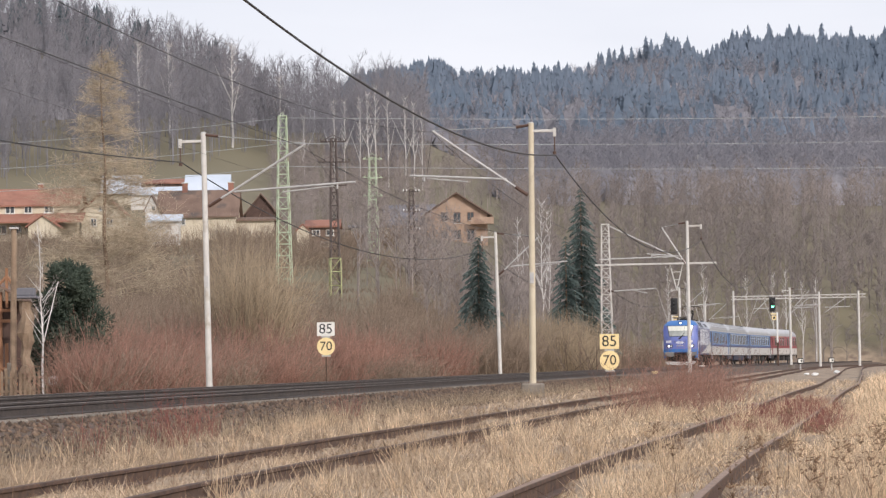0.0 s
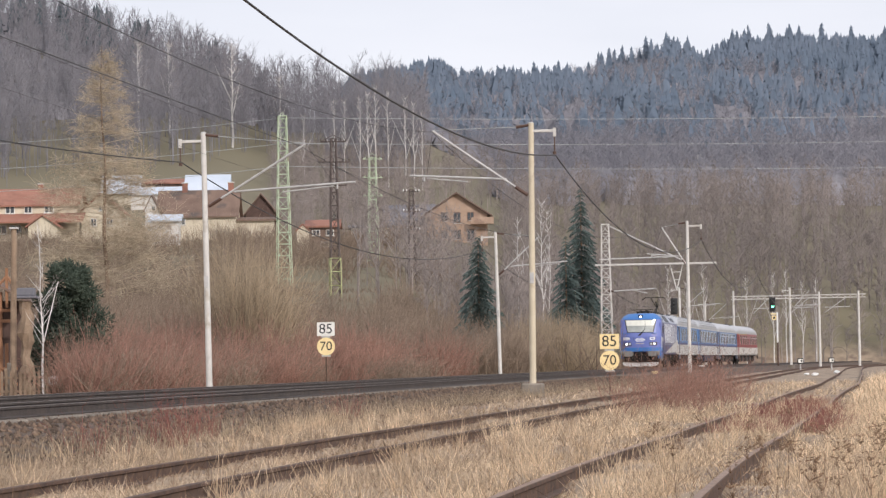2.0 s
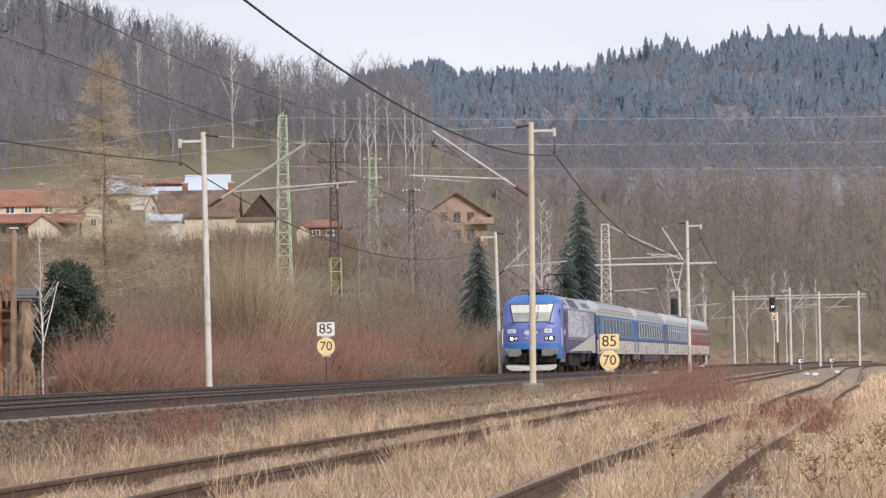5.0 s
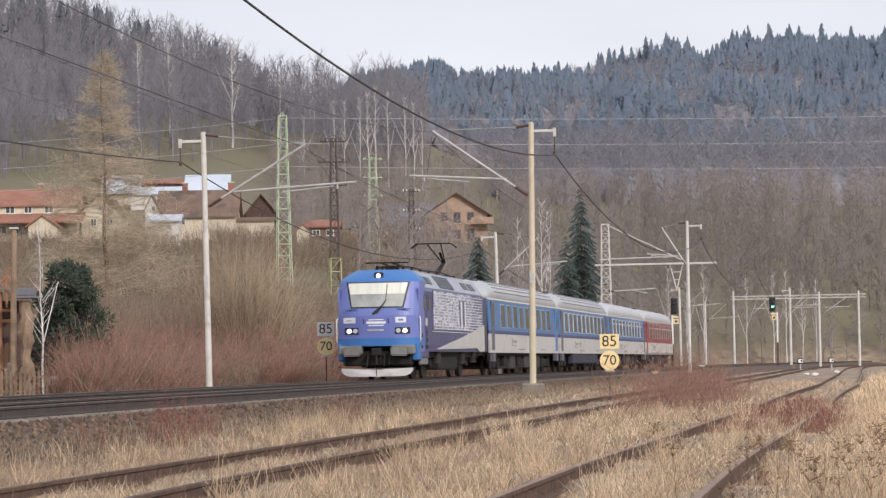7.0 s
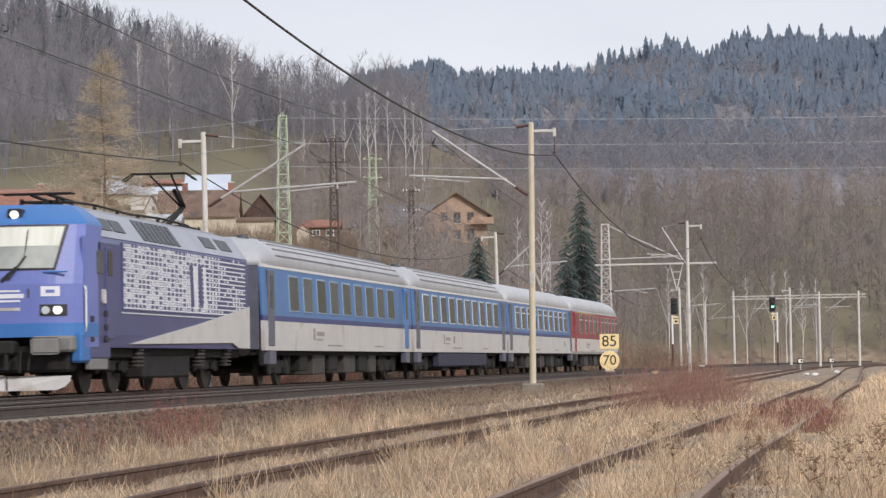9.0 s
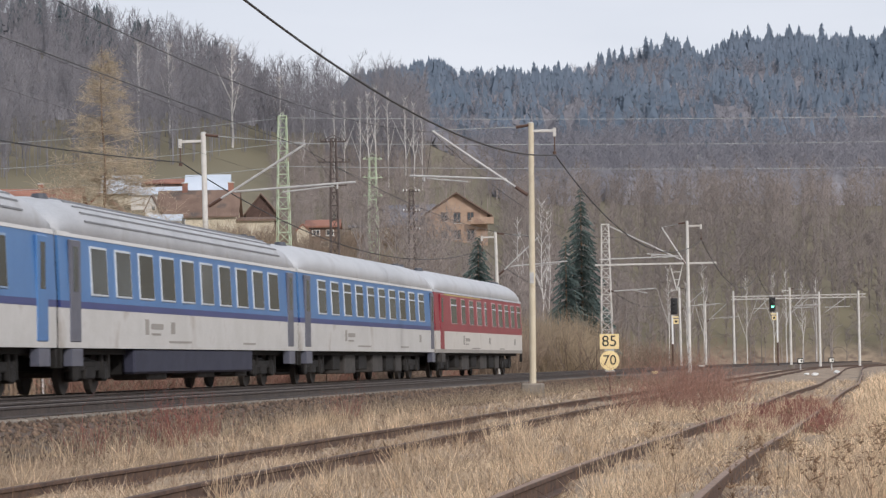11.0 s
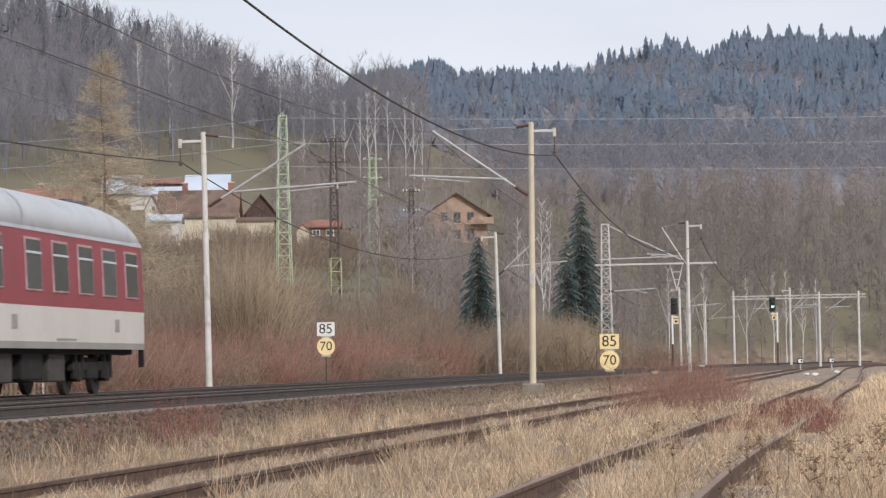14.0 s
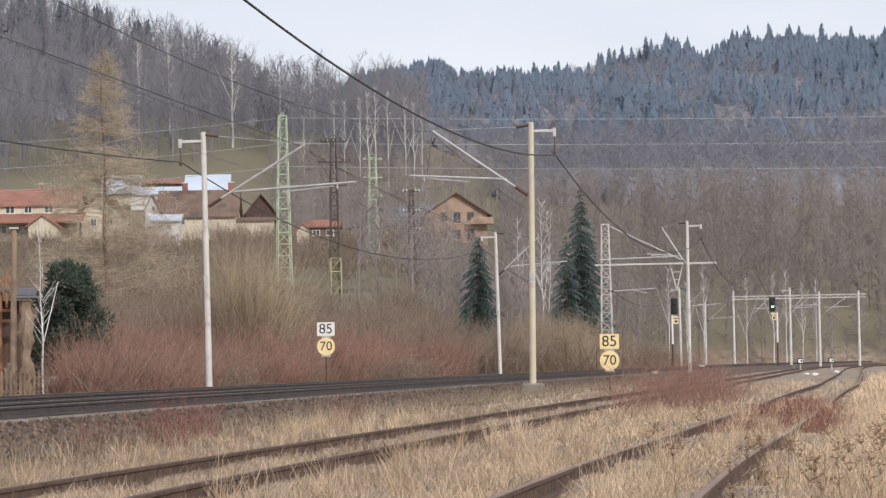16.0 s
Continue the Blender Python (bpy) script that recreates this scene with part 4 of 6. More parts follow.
def build_litter():
    """Loose ballast stones on the shoulder, fallen leaves, dead weed stalks."""
    rng = np.random.default_rng(17)
    n = 13000
    s, u = rng.uniform(-75, 40, n), rng.uniform(0, 1, n)
    o = 5.0 + 2.6 * u
    z = np.interp(o, [5.0, 5.85, 7.3, 7.6], [-0.22, -0.24, -0.62, -0.62])
    h = np.interp(s, TS, TH)
    c = np.stack([np.interp(s, TS, TX) + o * np.cos(h), np.interp(s, TS, TY) - o * np.sin(h), z], 1)
    r = rng.uniform(0.025, 0.065, n)
    octa = np.array([(1, 0, 0), (-1, 0, 0), (0, 1, 0), (0, -1, 0), (0, 0, 1), (0, 0, -1)], float)
    V = c[:, None] + octa[None] * r[:, None, None] * rng.uniform(0.6, 1.3, (n, 6, 1))
    F = np.array([(0, 2, 4), (2, 1, 4), (1, 3, 4), (3, 0, 4), (2, 0, 5), (1, 2, 5), (3, 1, 5), (0, 3, 5)])
    stuff("ballast_stones", (V.reshape(-1, 3), (F[None] + (np.arange(n) * 6)[:, None, None]).reshape(-1, 3)), M["stone"], "loose brown stones on the ballast shoulder", "stones")
    # dry grass tufts on the shoulder's foot
    p = scatter_sd(9000, -75, 60, 6.2, 7.6, rng)
    p[:, 2] = np.interp(np.full(len(p), 6.9), [5.85, 7.3], [-0.30, -0.62])
    d = unit(np.stack([rng.normal(0, 0.4, len(p)), rng.normal(0, 0.4, len(p)), np.ones(len(p))], 1))
    stuff("shoulder_grass", spikes(p, p + d * rng.uniform(0.1, 0.42, len(p))[:, None], np.full(len(p), 0.004)), M["shrub_tan"], "dry stalks at the foot of the ballast", "grass")
    # dead weeds with flat seed heads
    p = np.concatenate([scatter_fan(40, 0.10, 0.158, 18, 26, rng), scatter_fan(14, 0.06, 0.155, 20, 36, rng)])
    q = p + np.stack([rng.normal(0, 0.08, len(p)), rng.normal(0, 0.08, len(p)), rng.uniform(0.25, 0.55, len(p))], 1)
    out = [spikes(p, q, np.full(len(p), 0.004))]
    k = 9
    qq = np.repeat(q, k, 0)
    e = qq + np.stack([rng.normal(0, 0.045, len(qq)), rng.normal(0, 0.045, len(qq)), rng.uniform(0.0, 0.04, len(qq))], 1)
    out += [spikes(qq - np.array([0, 0, 0.05]), e, np.full(len(qq), 0.003)), spikes(e - np.array([0.012, 0, 0]), e + np.array([0.012, 0, 0.004]), np.full(len(qq), 0.007))]
    stuff("dead_weeds", joined(out), M["weed"], "brown dead weeds with flat seed heads", "weeds")
    # taller straw tufts
    c = scatter_fan(260, -0.165, 0.165, 18, 60, rng)
    s, o = line_coords(c[:, 0], c[:, 1])
    c = np.repeat(c[(o > 7.4) & (np.abs(o - siding_b(s)) > 1.0)], 34, 0)
    m = len(c)
    p = c + np.stack([rng.normal(0, 0.07, m), rng.normal(0, 0.07, m), np.zeros(m)], 1)
    d = unit(np.stack([rng.normal(0, 0.42, m), rng.normal(0, 0.42, m), np.ones(m)], 1))
    stuff("straw_tufts", twigs(p, d, rng.uniform(0.2, 0.52, m), np.full(m, 0.003), 0.5, rng), M["grass"], "taller tufts of dry straw", "grass")
    # brown stalks mixed into the grass
    p = scatter_fan(7000, -0.165, 0.165, 18, 70, rng)
    s, o = line_coords(p[:, 0], p[:, 1])
    p = p[o > 7.2]
    d = unit(np.stack([rng.normal(0, 0.6, len(p)), rng.normal(0, 0.6, len(p)), np.ones(len(p))], 1))
    stuff("dead_stalks", spikes(p, p + d * rng.uniform(0.1, 0.36, len(p))[:, None], np.full(len(p), 0.004)), M["weed"], "thin brown dead stalks among the grass", "weeds")


M["weed"] = leaf_material("dead_weed", (0.16, 0.10, 0.065), (0.30, 0.20, 0.13), 0.4, scale=0.8)
build_litter()
build_woods()
build_shrubs()
build_grass()


# ---- single trees ----
M["birch_bark"] = leaf_material("birch_bark", (0.54, 0.52, 0.50), (0.78, 0.75, 0.72), 0.15, scale=1.0)
M["birch_twig"] = leaf_material("birch_twigs", (0.28, 0.23, 0.22), (0.46, 0.39, 0.36), 0.3, scale=0.5)
M["larch_bark"] = leaf_material("larch_bark", (0.17, 0.12, 0.085), (0.28, 0.20, 0.14), 0.1, scale=1.0)
M["larch_twig"] = leaf_material("larch_twigs", (0.43, 0.355, 0.255), (0.64, 0.535, 0.40), 0.3, scale=0.3)


def branchy(rng, height, n, low, reach, up, r, twigs_each, spread, taper_top=0.3, droop=0.0):
    """Branches leave the trunk between low and the top; each carries twigs. Returns limbs, twigs."""
    u = np.sort(rng.uniform(low, 0.97, n))
    an = rng.uniform(0, 6.283, n)
    ln = reach * (taper_top + (1 - taper_top) * (1 - (u - low) / (1 - low))) * rng.uniform(0.55, 1.1, n)
    p = np.stack([np.zeros(n), np.zeros(n), u * height], 1)
    d = unit(np.stack([np.cos(an), np.sin(an), np.full(n, up) + rng.normal(0, 0.2, n)], 1))
    limbs = twigs(p, d, ln, np.full(n, r), 0.22, rng)
    k = twigs_each
    w = np.sqrt(rng.uniform(0.08, 1.0, n * k))
    pp = np.repeat(p, k, 0) + np.repeat(d, k, 0) * (np.repeat(ln, k) * w)[:, None] + rng.normal(0, 0.03 * reach, (n * k, 3))
    dd = unit(np.repeat(d, k, 0) * 0.6 + rng.normal(0, spread, (n * k, 3)) - np.array([0, 0, droop]))
    tw = twigs(pp, dd, (0.05 * reach + 0.95 * np.repeat(ln, k)) * rng.uniform(0.16, 0.42, n * k), np.full(n * k, r * 0.34), 0.3, rng)
    return limbs, tw


def tree(name, label, place, trunk_mat, crown_mat, height, r, n, low, reach, up, limb_r, each, spread, seed, taper_top=0.3, droop=0.0, limbs_bark=True, forks=0):
    rng = np.random.default_rng(seed)
    t = thing(name, label, "tree", at=pose(*place))
    lean = rng.normal(0, 0.012, 2) * height
    stem = Geo()
    k = 8
    pts = [Vector((lean[0] * (i / k) ** 2 + 0.02 * height * math.sin(i * 1.9 + seed) * 0.25, lean[1] * (i / k) ** 2, -0.6 + (height + 0.6) * i / k)) for i in range(k + 1)]
    stem.loft([[p + Vector((math.cos(a), math.sin(a), 0)) * max(r * (1 - i / (k + 0.4)), 0.012) for a in np.linspace(0, 6.283, 9)[:-1]] for i, p in enumerate(pts)])
    for f in range(forks):
        z0 = height * (0.3 + 0.12 * f)
        a = 1.1 + 2.4 * f
        q = Vector((math.cos(a) * height * 0.17, math.sin(a) * height * 0.1, z0 + height * 0.36))
        stem.rod((0, 0, z0), q * 0.5 + Vector((0, 0, z0 * 0.5)), r * 0.5, r * 0.36, 7)
        stem.rod(q * 0.5 + Vector((0, 0, z0 * 0.5)), q, r * 0.36, 0.015, 7)
    part("trunk", stem, M[trunk_mat], t)
    limbs, tw = branchy(rng, height, n, low, reach, up, limb_r, each, spread, taper_top, droop)
    part("branchwork", raw_mesh("branchwork", *limbs, M[trunk_mat if limbs_bark else crown_mat]), None, t)
    part("crown", raw_mesh("crown", *tw, M[crown_mat]), None, t)
    return t


def spruce_tree(label, x, y, z, height, wide, seed, whorls=20, per=15):
    t = thing("spruce_tree", label, "tree", "spruces by the railway", at=pose(x, y, z))
    rng = np.random.default_rng(seed)
    part("trunk", Geo().rod((0, 0, -0.5), (0, 0, height * 0.97), height * 0.014, 0.02, 8), M["larch_bark"], t)
    V, F = [], []
    for w in range(whorls):
        u = 0.06 + 0.92 * (w / (whorls - 1)) ** 0.92
        reach = wide * (1 - u) ** 0.75 + 0.12
        for k in range(per):
            a = 6.283 * (k + rng.uniform(-0.5, 0.5)) / per
            r = reach * rng.uniform(0.55, 1.15)
            o = np.array([math.cos(a), math.sin(a), 0])
            s = np.array([-math.sin(a), math.cos(a), 0])
            z0 = u * height + rng.uniform(-0.2, 0.2)
            for b in range(5):
                e = (b + 1) / 5
                c = o * r * e + np.array([0, 0, z0 - 0.42 * r * e * e])
                for side in (-1, 1):
                    i = len(V)
                    tipv = c + s * side * r * 0.32 * (1.1 - e * 0.7) + o * r * 0.14 - np.array([0, 0, 0.10 * r + rng.uniform(0, 0.15) * r])
                    V += [c - o * r * 0.2, c + np.array([0, 0, 0.04]), tipv]
                    F += [(i, i + 1, i + 2)]
    part("crown", raw_mesh("crown", np.array(V), np.array(F), M["spruce_mid_haze"]), None, t)


def evergreen_bush(label, x, y, z, height, wide, seed):
    """A lumpy rounded crown of small leaf sprays on a short trunk."""
    t = thing("evergreen_bush", label, "bush", at=pose(x, y, z))
    rng = np.random.default_rng(seed)
    part("trunk", Geo().rod((0, 0, -0.4), (0, 0, height * 0.6), 0.12, 0.04, 8), M["larch_bark"], t)
    n = 14000
    lumps = np.stack([rng.normal(0, 0.42, 70) * wide, rng.normal(0, 0.42, 70) * wide, rng.uniform(0.06, 0.95, 70) * height], 1)
    lumps[:, :2] *= (1.35 - 1.0 * lumps[:, 2:3] / height)
    sz = rng.uniform(0.26, 0.42, 70) * wide * (1.15 - 0.6 * (lumps[:, 2] / height))
    k = rng.integers(0, 70, n)
    d = unit(rng.normal(0, 1, (n, 3)))
    p = lumps[k] + d * (sz[k] * rng.uniform(0.2, 1.1, n))[:, None]
    p[:, 2] = np.maximum(p[:, 2], 0.05)
    q = p + unit(d + rng.normal(0, 0.5, (n, 3)) + np.array([0, 0, 0.3])) * rng.uniform(0.10, 0.24, n)[:, None]
    part("crown", raw_mesh("crown", *spikes(p, q, rng.uniform(0.02, 0.045, n)), M["spruce"]), None, t)


def standing(x, y, turn=0.0):
    return pose(x, y, float(ground_z(np.array([x]), np.array([y]))[0]) - 0.1, 0, 0, turn)


def build_trees():
    def foot(x, y):
        return (x, y, float(ground_z(np.array([x]), np.array([y]))[0]) - 0.1)
    tree("larch_tree", "tall bare larch with golden-brown twigs", (-21.9, 190, 2.4), "larch_bark", "larch_twig", 19.3, 0.20, 240, 0.15, 6.3, 0.12, 0.034, 46, 0.62, 5, 0.06, 0.05, limbs_bark=False)
    tree("young_birch", "young white-barked birch at the garden fence", (-14.55, 106, -0.45), "birch_bark", "birch_twig", 6.4, 0.05, 26, 0.28, 1.5, 1.3, 0.014, 7, 0.4, 8, 0.35, forks=1)
    far = tree("birch_tree", "white-barked birch on the hillside", foot(-49.3, 690), "birch_bark", "birch_twig", 25.5, 0.30, 60, 0.34, 4.6, 1.0, 0.06, 9, 0.5, 12, 0.45, forks=2)
    for x, y, k, a in ((-73, 705, 0.95, 40), (-66.5, 715, 0.9, 100), (-38.5, 700, 0.75, 200)):
        ob = copy_thing(far, standing(x, y, a))
        ob.scale = (k, k, k)
    mid = tree("birch_tree", "slender pale birch in the grove below the wood", foot(-15.0, 600), "birch_bark", "birch_twig", 20.5, 0.13, 34, 0.38, 2.8, 1.5, 0.045, 8, 0.4, 15, 0.5, forks=2)
    for x, y, k, a in ((-13.6, 606, 1.05, 50), (-16.8, 602, 0.95, 120), (-20.2, 610, 0.9, 200), (-10.9, 600, 1.0, 260), (-7.4, 608, 0.95, 330), (-5.6, 602, 0.9, 10), (-4.0, 606, 0.8, 80), (-22.5, 612, 0.9, 140), (-29.0, 615, 0.75, 180), (11.2, 330, 0.92, 20), (12.0, 333, 0.88, 160), (8.6, 335, 0.8, 240), (26.5, 345, 0.6, 30), (33.0, 372, 0.66, 90), (44.5, 395, 0.62, 300), (49.0, 400, 0.6, 10), (30.5, 368, 0.54, 210), (40.5, 392, 0.6, 130), (46.5, 398, 0.66, 220), (51.5, 405, 0.62, 60)):
        ob = copy_thing(mid, standing(x, y, a))
        ob.scale = (k, k, k)
    spruce_tree("dense dark green spruce in the thicket", 2.45, 204, 1.0, 8.4, 2.1, 1, 24, 14)
    spruce_tree("tall dark spruce beside the railway", 12.4, 262, 0.6, 15.6, 3.0, 2, 28, 15)
    spruce_tree("dark spruce next to a taller one", 10.9, 260, 0.8, 11.0, 2.2, 3, 20, 13)
    spruce_tree("small spruce between the village houses", -15.0, 406, 16.5, 5.0, 1.5, 4, 12, 10)
    evergreen_bush("broad bushy evergreen behind the garden fence", -14.85, 116.5, -0.5, 5.5, 1.75, 6)
    evergreen_bush("dark evergreen bush in the garden", -15.7, 117.5, -0.5, 4.4, 1.4, 7)


build_trees()


# ---- the village on the slope ----
M["plaster"] = material("cream_plaster", (0.55, 0.48, 0.36), (0.68, 0.61, 0.48), scale=0.5, fine=6, bump=0.05, stain=(0.45, 0.39, 0.30), stain_scale=0.3)
M["plaster_white"] = material("white_plaster", (0.55, 0.53, 0.50), (0.72, 0.70, 0.66), scale=0.5, fine=6, bump=0.05, stain=(0.34, 0.29, 0.25), stain_scale=0.5, stain_from=0.55)
M["brick"] = material("bare_brick", (0.33, 0.225, 0.16), (0.46, 0.335, 0.25), scale=0.7, fine=8, bump=0.1, stain=(0.30, 0.20, 0.15), stain_scale=0.4)
M["tile_red"] = material("red_roof_tiles", (0.25, 0.115, 0.08), (0.36, 0.175, 0.125), scale=0.5, fine=7, bump=0.15, stain=(0.20, 0.10, 0.075), stain_scale=0.3)
M["tile_brown"] = material("old_brown_roof", (0.13, 0.085, 0.065), (0.22, 0.15, 0.115), scale=0.5, fine=7, bump=0.15, stain=(0.10, 0.08, 0.07), stain_scale=0.3)
M["roof_pale"] = material("pale_metal_roof", (0.46, 0.52, 0.60), (0.58, 0.63, 0.70), rough=0.4, scale=0.3, fine=5, bump=0.02)
M["roof_slate"] = material("slate_roof", (0.13, 0.13, 0.15), (0.20, 0.20, 0.22), scale=0.5, fine=7, bump=0.1)
M["dark_wood"] = material("dark_boards", (0.06, 0.038, 0.032), (0.12, 0.075, 0.06), scale=1.0, fine=10, bump=0.1)
M["house_glass"] = material("house_window_glass", (0.04, 0.045, 0.05), (0.09, 0.10, 0.11), rough=0.1, bump=0)
M["wood"] = material("weathered_wood", (0.16, 0.11, 0.075), (0.30, 0.22, 0.15), scale=2, fine=25, bump=0.2, each=0.2)
M["wood_orange"] = material("stained_timber", (0.24, 0.12, 0.065), (0.36, 0.19, 0.105), scale=2, fine=25, bump=0.2)


def house(label, x, y, z, w, depth, wall, rise, gable, wall_mat, roof_mat, windows=(), turn=0.0, chimneys=(), over=0.5, category="house", frames="white"):
    """gable: the gable end faces the railway; else the ridge runs along it. Origin at the front wall's foot."""
    t = thing("house" if "house" in category else category.replace(" ", "_"), label, category, "village houses", at=pose(x, y, z, 0, 0, turn))
    h = w / 2
    if gable:
        pent = [(-h, -4), (h, -4), (h, wall), (0, wall + rise), (-h, wall)]
        part("wall", Geo().loft([[(u, yy, v) for u, v in pent] for yy in (0, depth)]), M[wall_mat], t)
        for s in (-1, 1):
            e = (h + over) / h
            a, b = (s * h * e, wall - rise * (e - 1)), (0, wall + rise)
            part("roof_slope", Geo().loft([[(a[0], yy, a[1] + 0.05), (b[0], yy, b[1] + 0.05), (b[0], yy, b[1] + 0.3), (a[0], yy, a[1] + 0.3)] for yy in (-over, depth + over)]), M[roof_mat], t)
    else:
        part("wall", Geo().loft([[(xx, 0, -4), (xx, depth, -4), (xx, depth, wall), (xx, depth / 2, wall + rise), (xx, 0, wall)] for xx in (-h, h)]), M[wall_mat], t)
        for s, y0 in ((-1, -over), (1, depth + over)):
            k = rise * over / (depth / 2)
            part("roof_slope", Geo().loft([[(xx, y0, wall - k + 0.05), (xx, depth / 2, wall + rise + 0.05), (xx, depth / 2, wall + rise + 0.3), (xx, y0, wall - k + 0.3)] for xx in (-h - over, h + over)]), M[roof_mat], t)
    for u, v, ww, hh in windows:
        fr = part("window", Geo().box((u, -0.02, v), (ww, 0.12, hh), 0.02), M[frames], t)
        part("pane", Geo().box((u - ww * 0.23, -0.06, v), (ww * 0.36, 0.1, hh * 0.8)), M["house_glass"], fr)
        part("pane", Geo().box((u + ww * 0.23, -0.06, v), (ww * 0.36, 0.1, hh * 0.8)), M["house_glass"], fr)
        part("window_sill", Geo().box((u, -0.1, v - hh / 2 - 0.06), (ww + 0.2, 0.25, 0.08)), wall_mat and M["plaster_white"], fr)
    for u, v in chimneys:
        c = part("chimney", Geo().box((u, depth * 0.5, v), (0.8, 0.8, 1.5), 0.03), M["tile_red"], t)
        part("chimney_cap", Geo().box((u, depth * 0.5, v + 0.8), (1.0, 1.0, 0.15), 0.02), M["plaster_white"], c)
    return t


def build_village():
    a = house("long cream house with a red tiled roof", -67.0, 450, 21.6, 21.5, 9, 4.5, 2.5, False, "plaster", "tile_red", [(-8.5, 3.8, 1.5, 1.1), (-5.9, 3.8, 1.5, 1.1), (0.4, 3.8, 1.5, 1.1), (3.2, 3.8, 1.2, 1.1), (6.4, 3.8, 1.5, 1.1), (-1.0, 0.8, 1.8, 1.4), (1.2, 0.8, 1.8, 1.4)], chimneys=((4.6, 7.2), (-2.8, 7.2)))
    part("lean_to_roof", Geo().loft([[(xx, -3.2, 1.6), (xx, 0.1, 3.0), (xx, 0.1, 3.25), (xx, -3.2, 1.85)] for xx in (-10.5, 12.0)]), M["tile_red"], a)
    part("dormer", Geo().loft([[(u, yy, v) for u, v in ((4.0, -1.0), (8.4, -1.0), (8.4, 0.9), (6.2, 2.4), (4.0, 0.9))] for yy in (-6, -0.2)]), M["plaster"], a)
    part("dormer_roof", Geo().loft([[(3.6, yy, 0.7), (6.2, yy, 2.5), (8.8, yy, 0.7), (8.8, yy, 0.95), (6.2, yy, 2.8), (3.6, yy, 0.95)] for yy in (-6.4, 0)]), M["tile_red"], a)
    house("cream gabled house behind the larch", -52.8, 452, 22.0, 6.2, 9, 3.0, 2.7, True, "plaster", "tile_red", [(-1.2, 1.4, 0.9, 1.2), (1.3, 1.4, 0.9, 1.2), (0, 3.6, 0.7, 0.9)])
    house("old cottage with a flaking white gable", -43.6, 438, 21.4, 2.0, 5, 3.0, 2.0, True, "plaster_white", "tile_brown", [(0.3, 3.2, 0.5, 0.8)], over=0.2)
    house("low cottage with a large brown roof", -37.0, 441, 21.8, 11.6, 9, 1.8, 3.8, False, "plaster", "tile_brown", [(-2.4, 0.9, 1.2, 1.0), (-5.4, 0.9, 1.0, 1.0)], chimneys=((4.8, 6.2), (-2.2, 6.2)))
    house("small white shed with a pale roof", -40.4, 425, 20.8, 4.0, 3.5, 1.3, 0.7, False, "plaster_white", "roof_pale", [(-0.6, 0.5, 0.7, 0.7)], category="shed")
    house("house with a pale grey metal roof and skylight", -64.2, 582, 34.2, 7.0, 9, 1.6, 3.4, False, "plaster", "roof_pale", chimneys=())
    house("long barn with red-brown boards and a pale roof edge", -56.3, 585, 34.6, 10.0, 8, 3.0, 0.9, False, "tile_brown", "tile_red")
    house("barn with a low pale tin roof", -55.8, 573, 34.2, 10.5, 4, 0.7, 1.2, False, "plaster_white", "roof_pale")
    house("barn with a large pale blue metal roof", -46.8, 580, 34.4, 8.2, 10, 0.6, 4.0, False, "plaster_white", "roof_pale")
    house("dark boarded barn with a steep gable", -27.9, 450, 22.9, 4.6, 9, 1.4, 2.8, True, "dark_wood", "tile_brown", category="barn")
    house("cream outbuilding below the dark barn", -28.5, 442, 21.0, 5.6, 5, 1.7, 0.4, False, "plaster", "tile_brown", category="outbuilding")
    house("small brick-red house with white windows", -16.6, 404, 16.8, 4.0, 5, 3.0, 0.8, False, "tile_brown", "tile_red", [(-0.9, 2.2, 1.1, 0.8), (1.0, 2.2, 1.1, 0.8), (0.3, 0.6, 1.2, 0.7)])
    house("small pale gabled annex", -19.3, 403, 16.6, 1.7, 5, 2.6, 0.8, True, "plaster", "tile_red", over=0.15, category="outbuilding")
    house("low white building with a grey flat roof", -12.0, 482, 21.6, 6.2, 5, 1.6, 0.35, False, "plaster_white", "roof_slate", category="outbuilding")
    b = house("unplastered brick house with a wide brown gable", 2.5, 520, 22.2, 11.0, 12, 5.0, 3.6, True, "brick", "tile_brown", [(-2.2, 4.6, 1.2, 1.5), (0.1, 4.4, 1.3, 2.0), (2.5, 4.6, 1.2, 1.5), (-2.2, 1.4, 1.2, 1.5), (0.1, 1.4, 1.3, 1.7), (2.5, 1.2, 1.3, 2.2)], over=0.9, frames="tile_brown")
    part("balcony_wall", Geo().box((4.6, -1.0, 3.2), (4.0, 2.2, 0.2), 0.03).box((4.6, -2.0, 3.8), (4.0, 0.15, 1.0), 0.02), M["brick"], b)
    house("brick wing with a slate roof", -6.0, 524, 22.2, 8.0, 9, 3.8, 3.2, False, "brick", "roof_slate", [(-2.6, 1.4, 1.0, 1.6), (-0.6, 1.4, 1.0, 1.6), (1.4, 1.4, 1.0, 1.6)], over=0.8, category="house wing", frames="tile_brown")


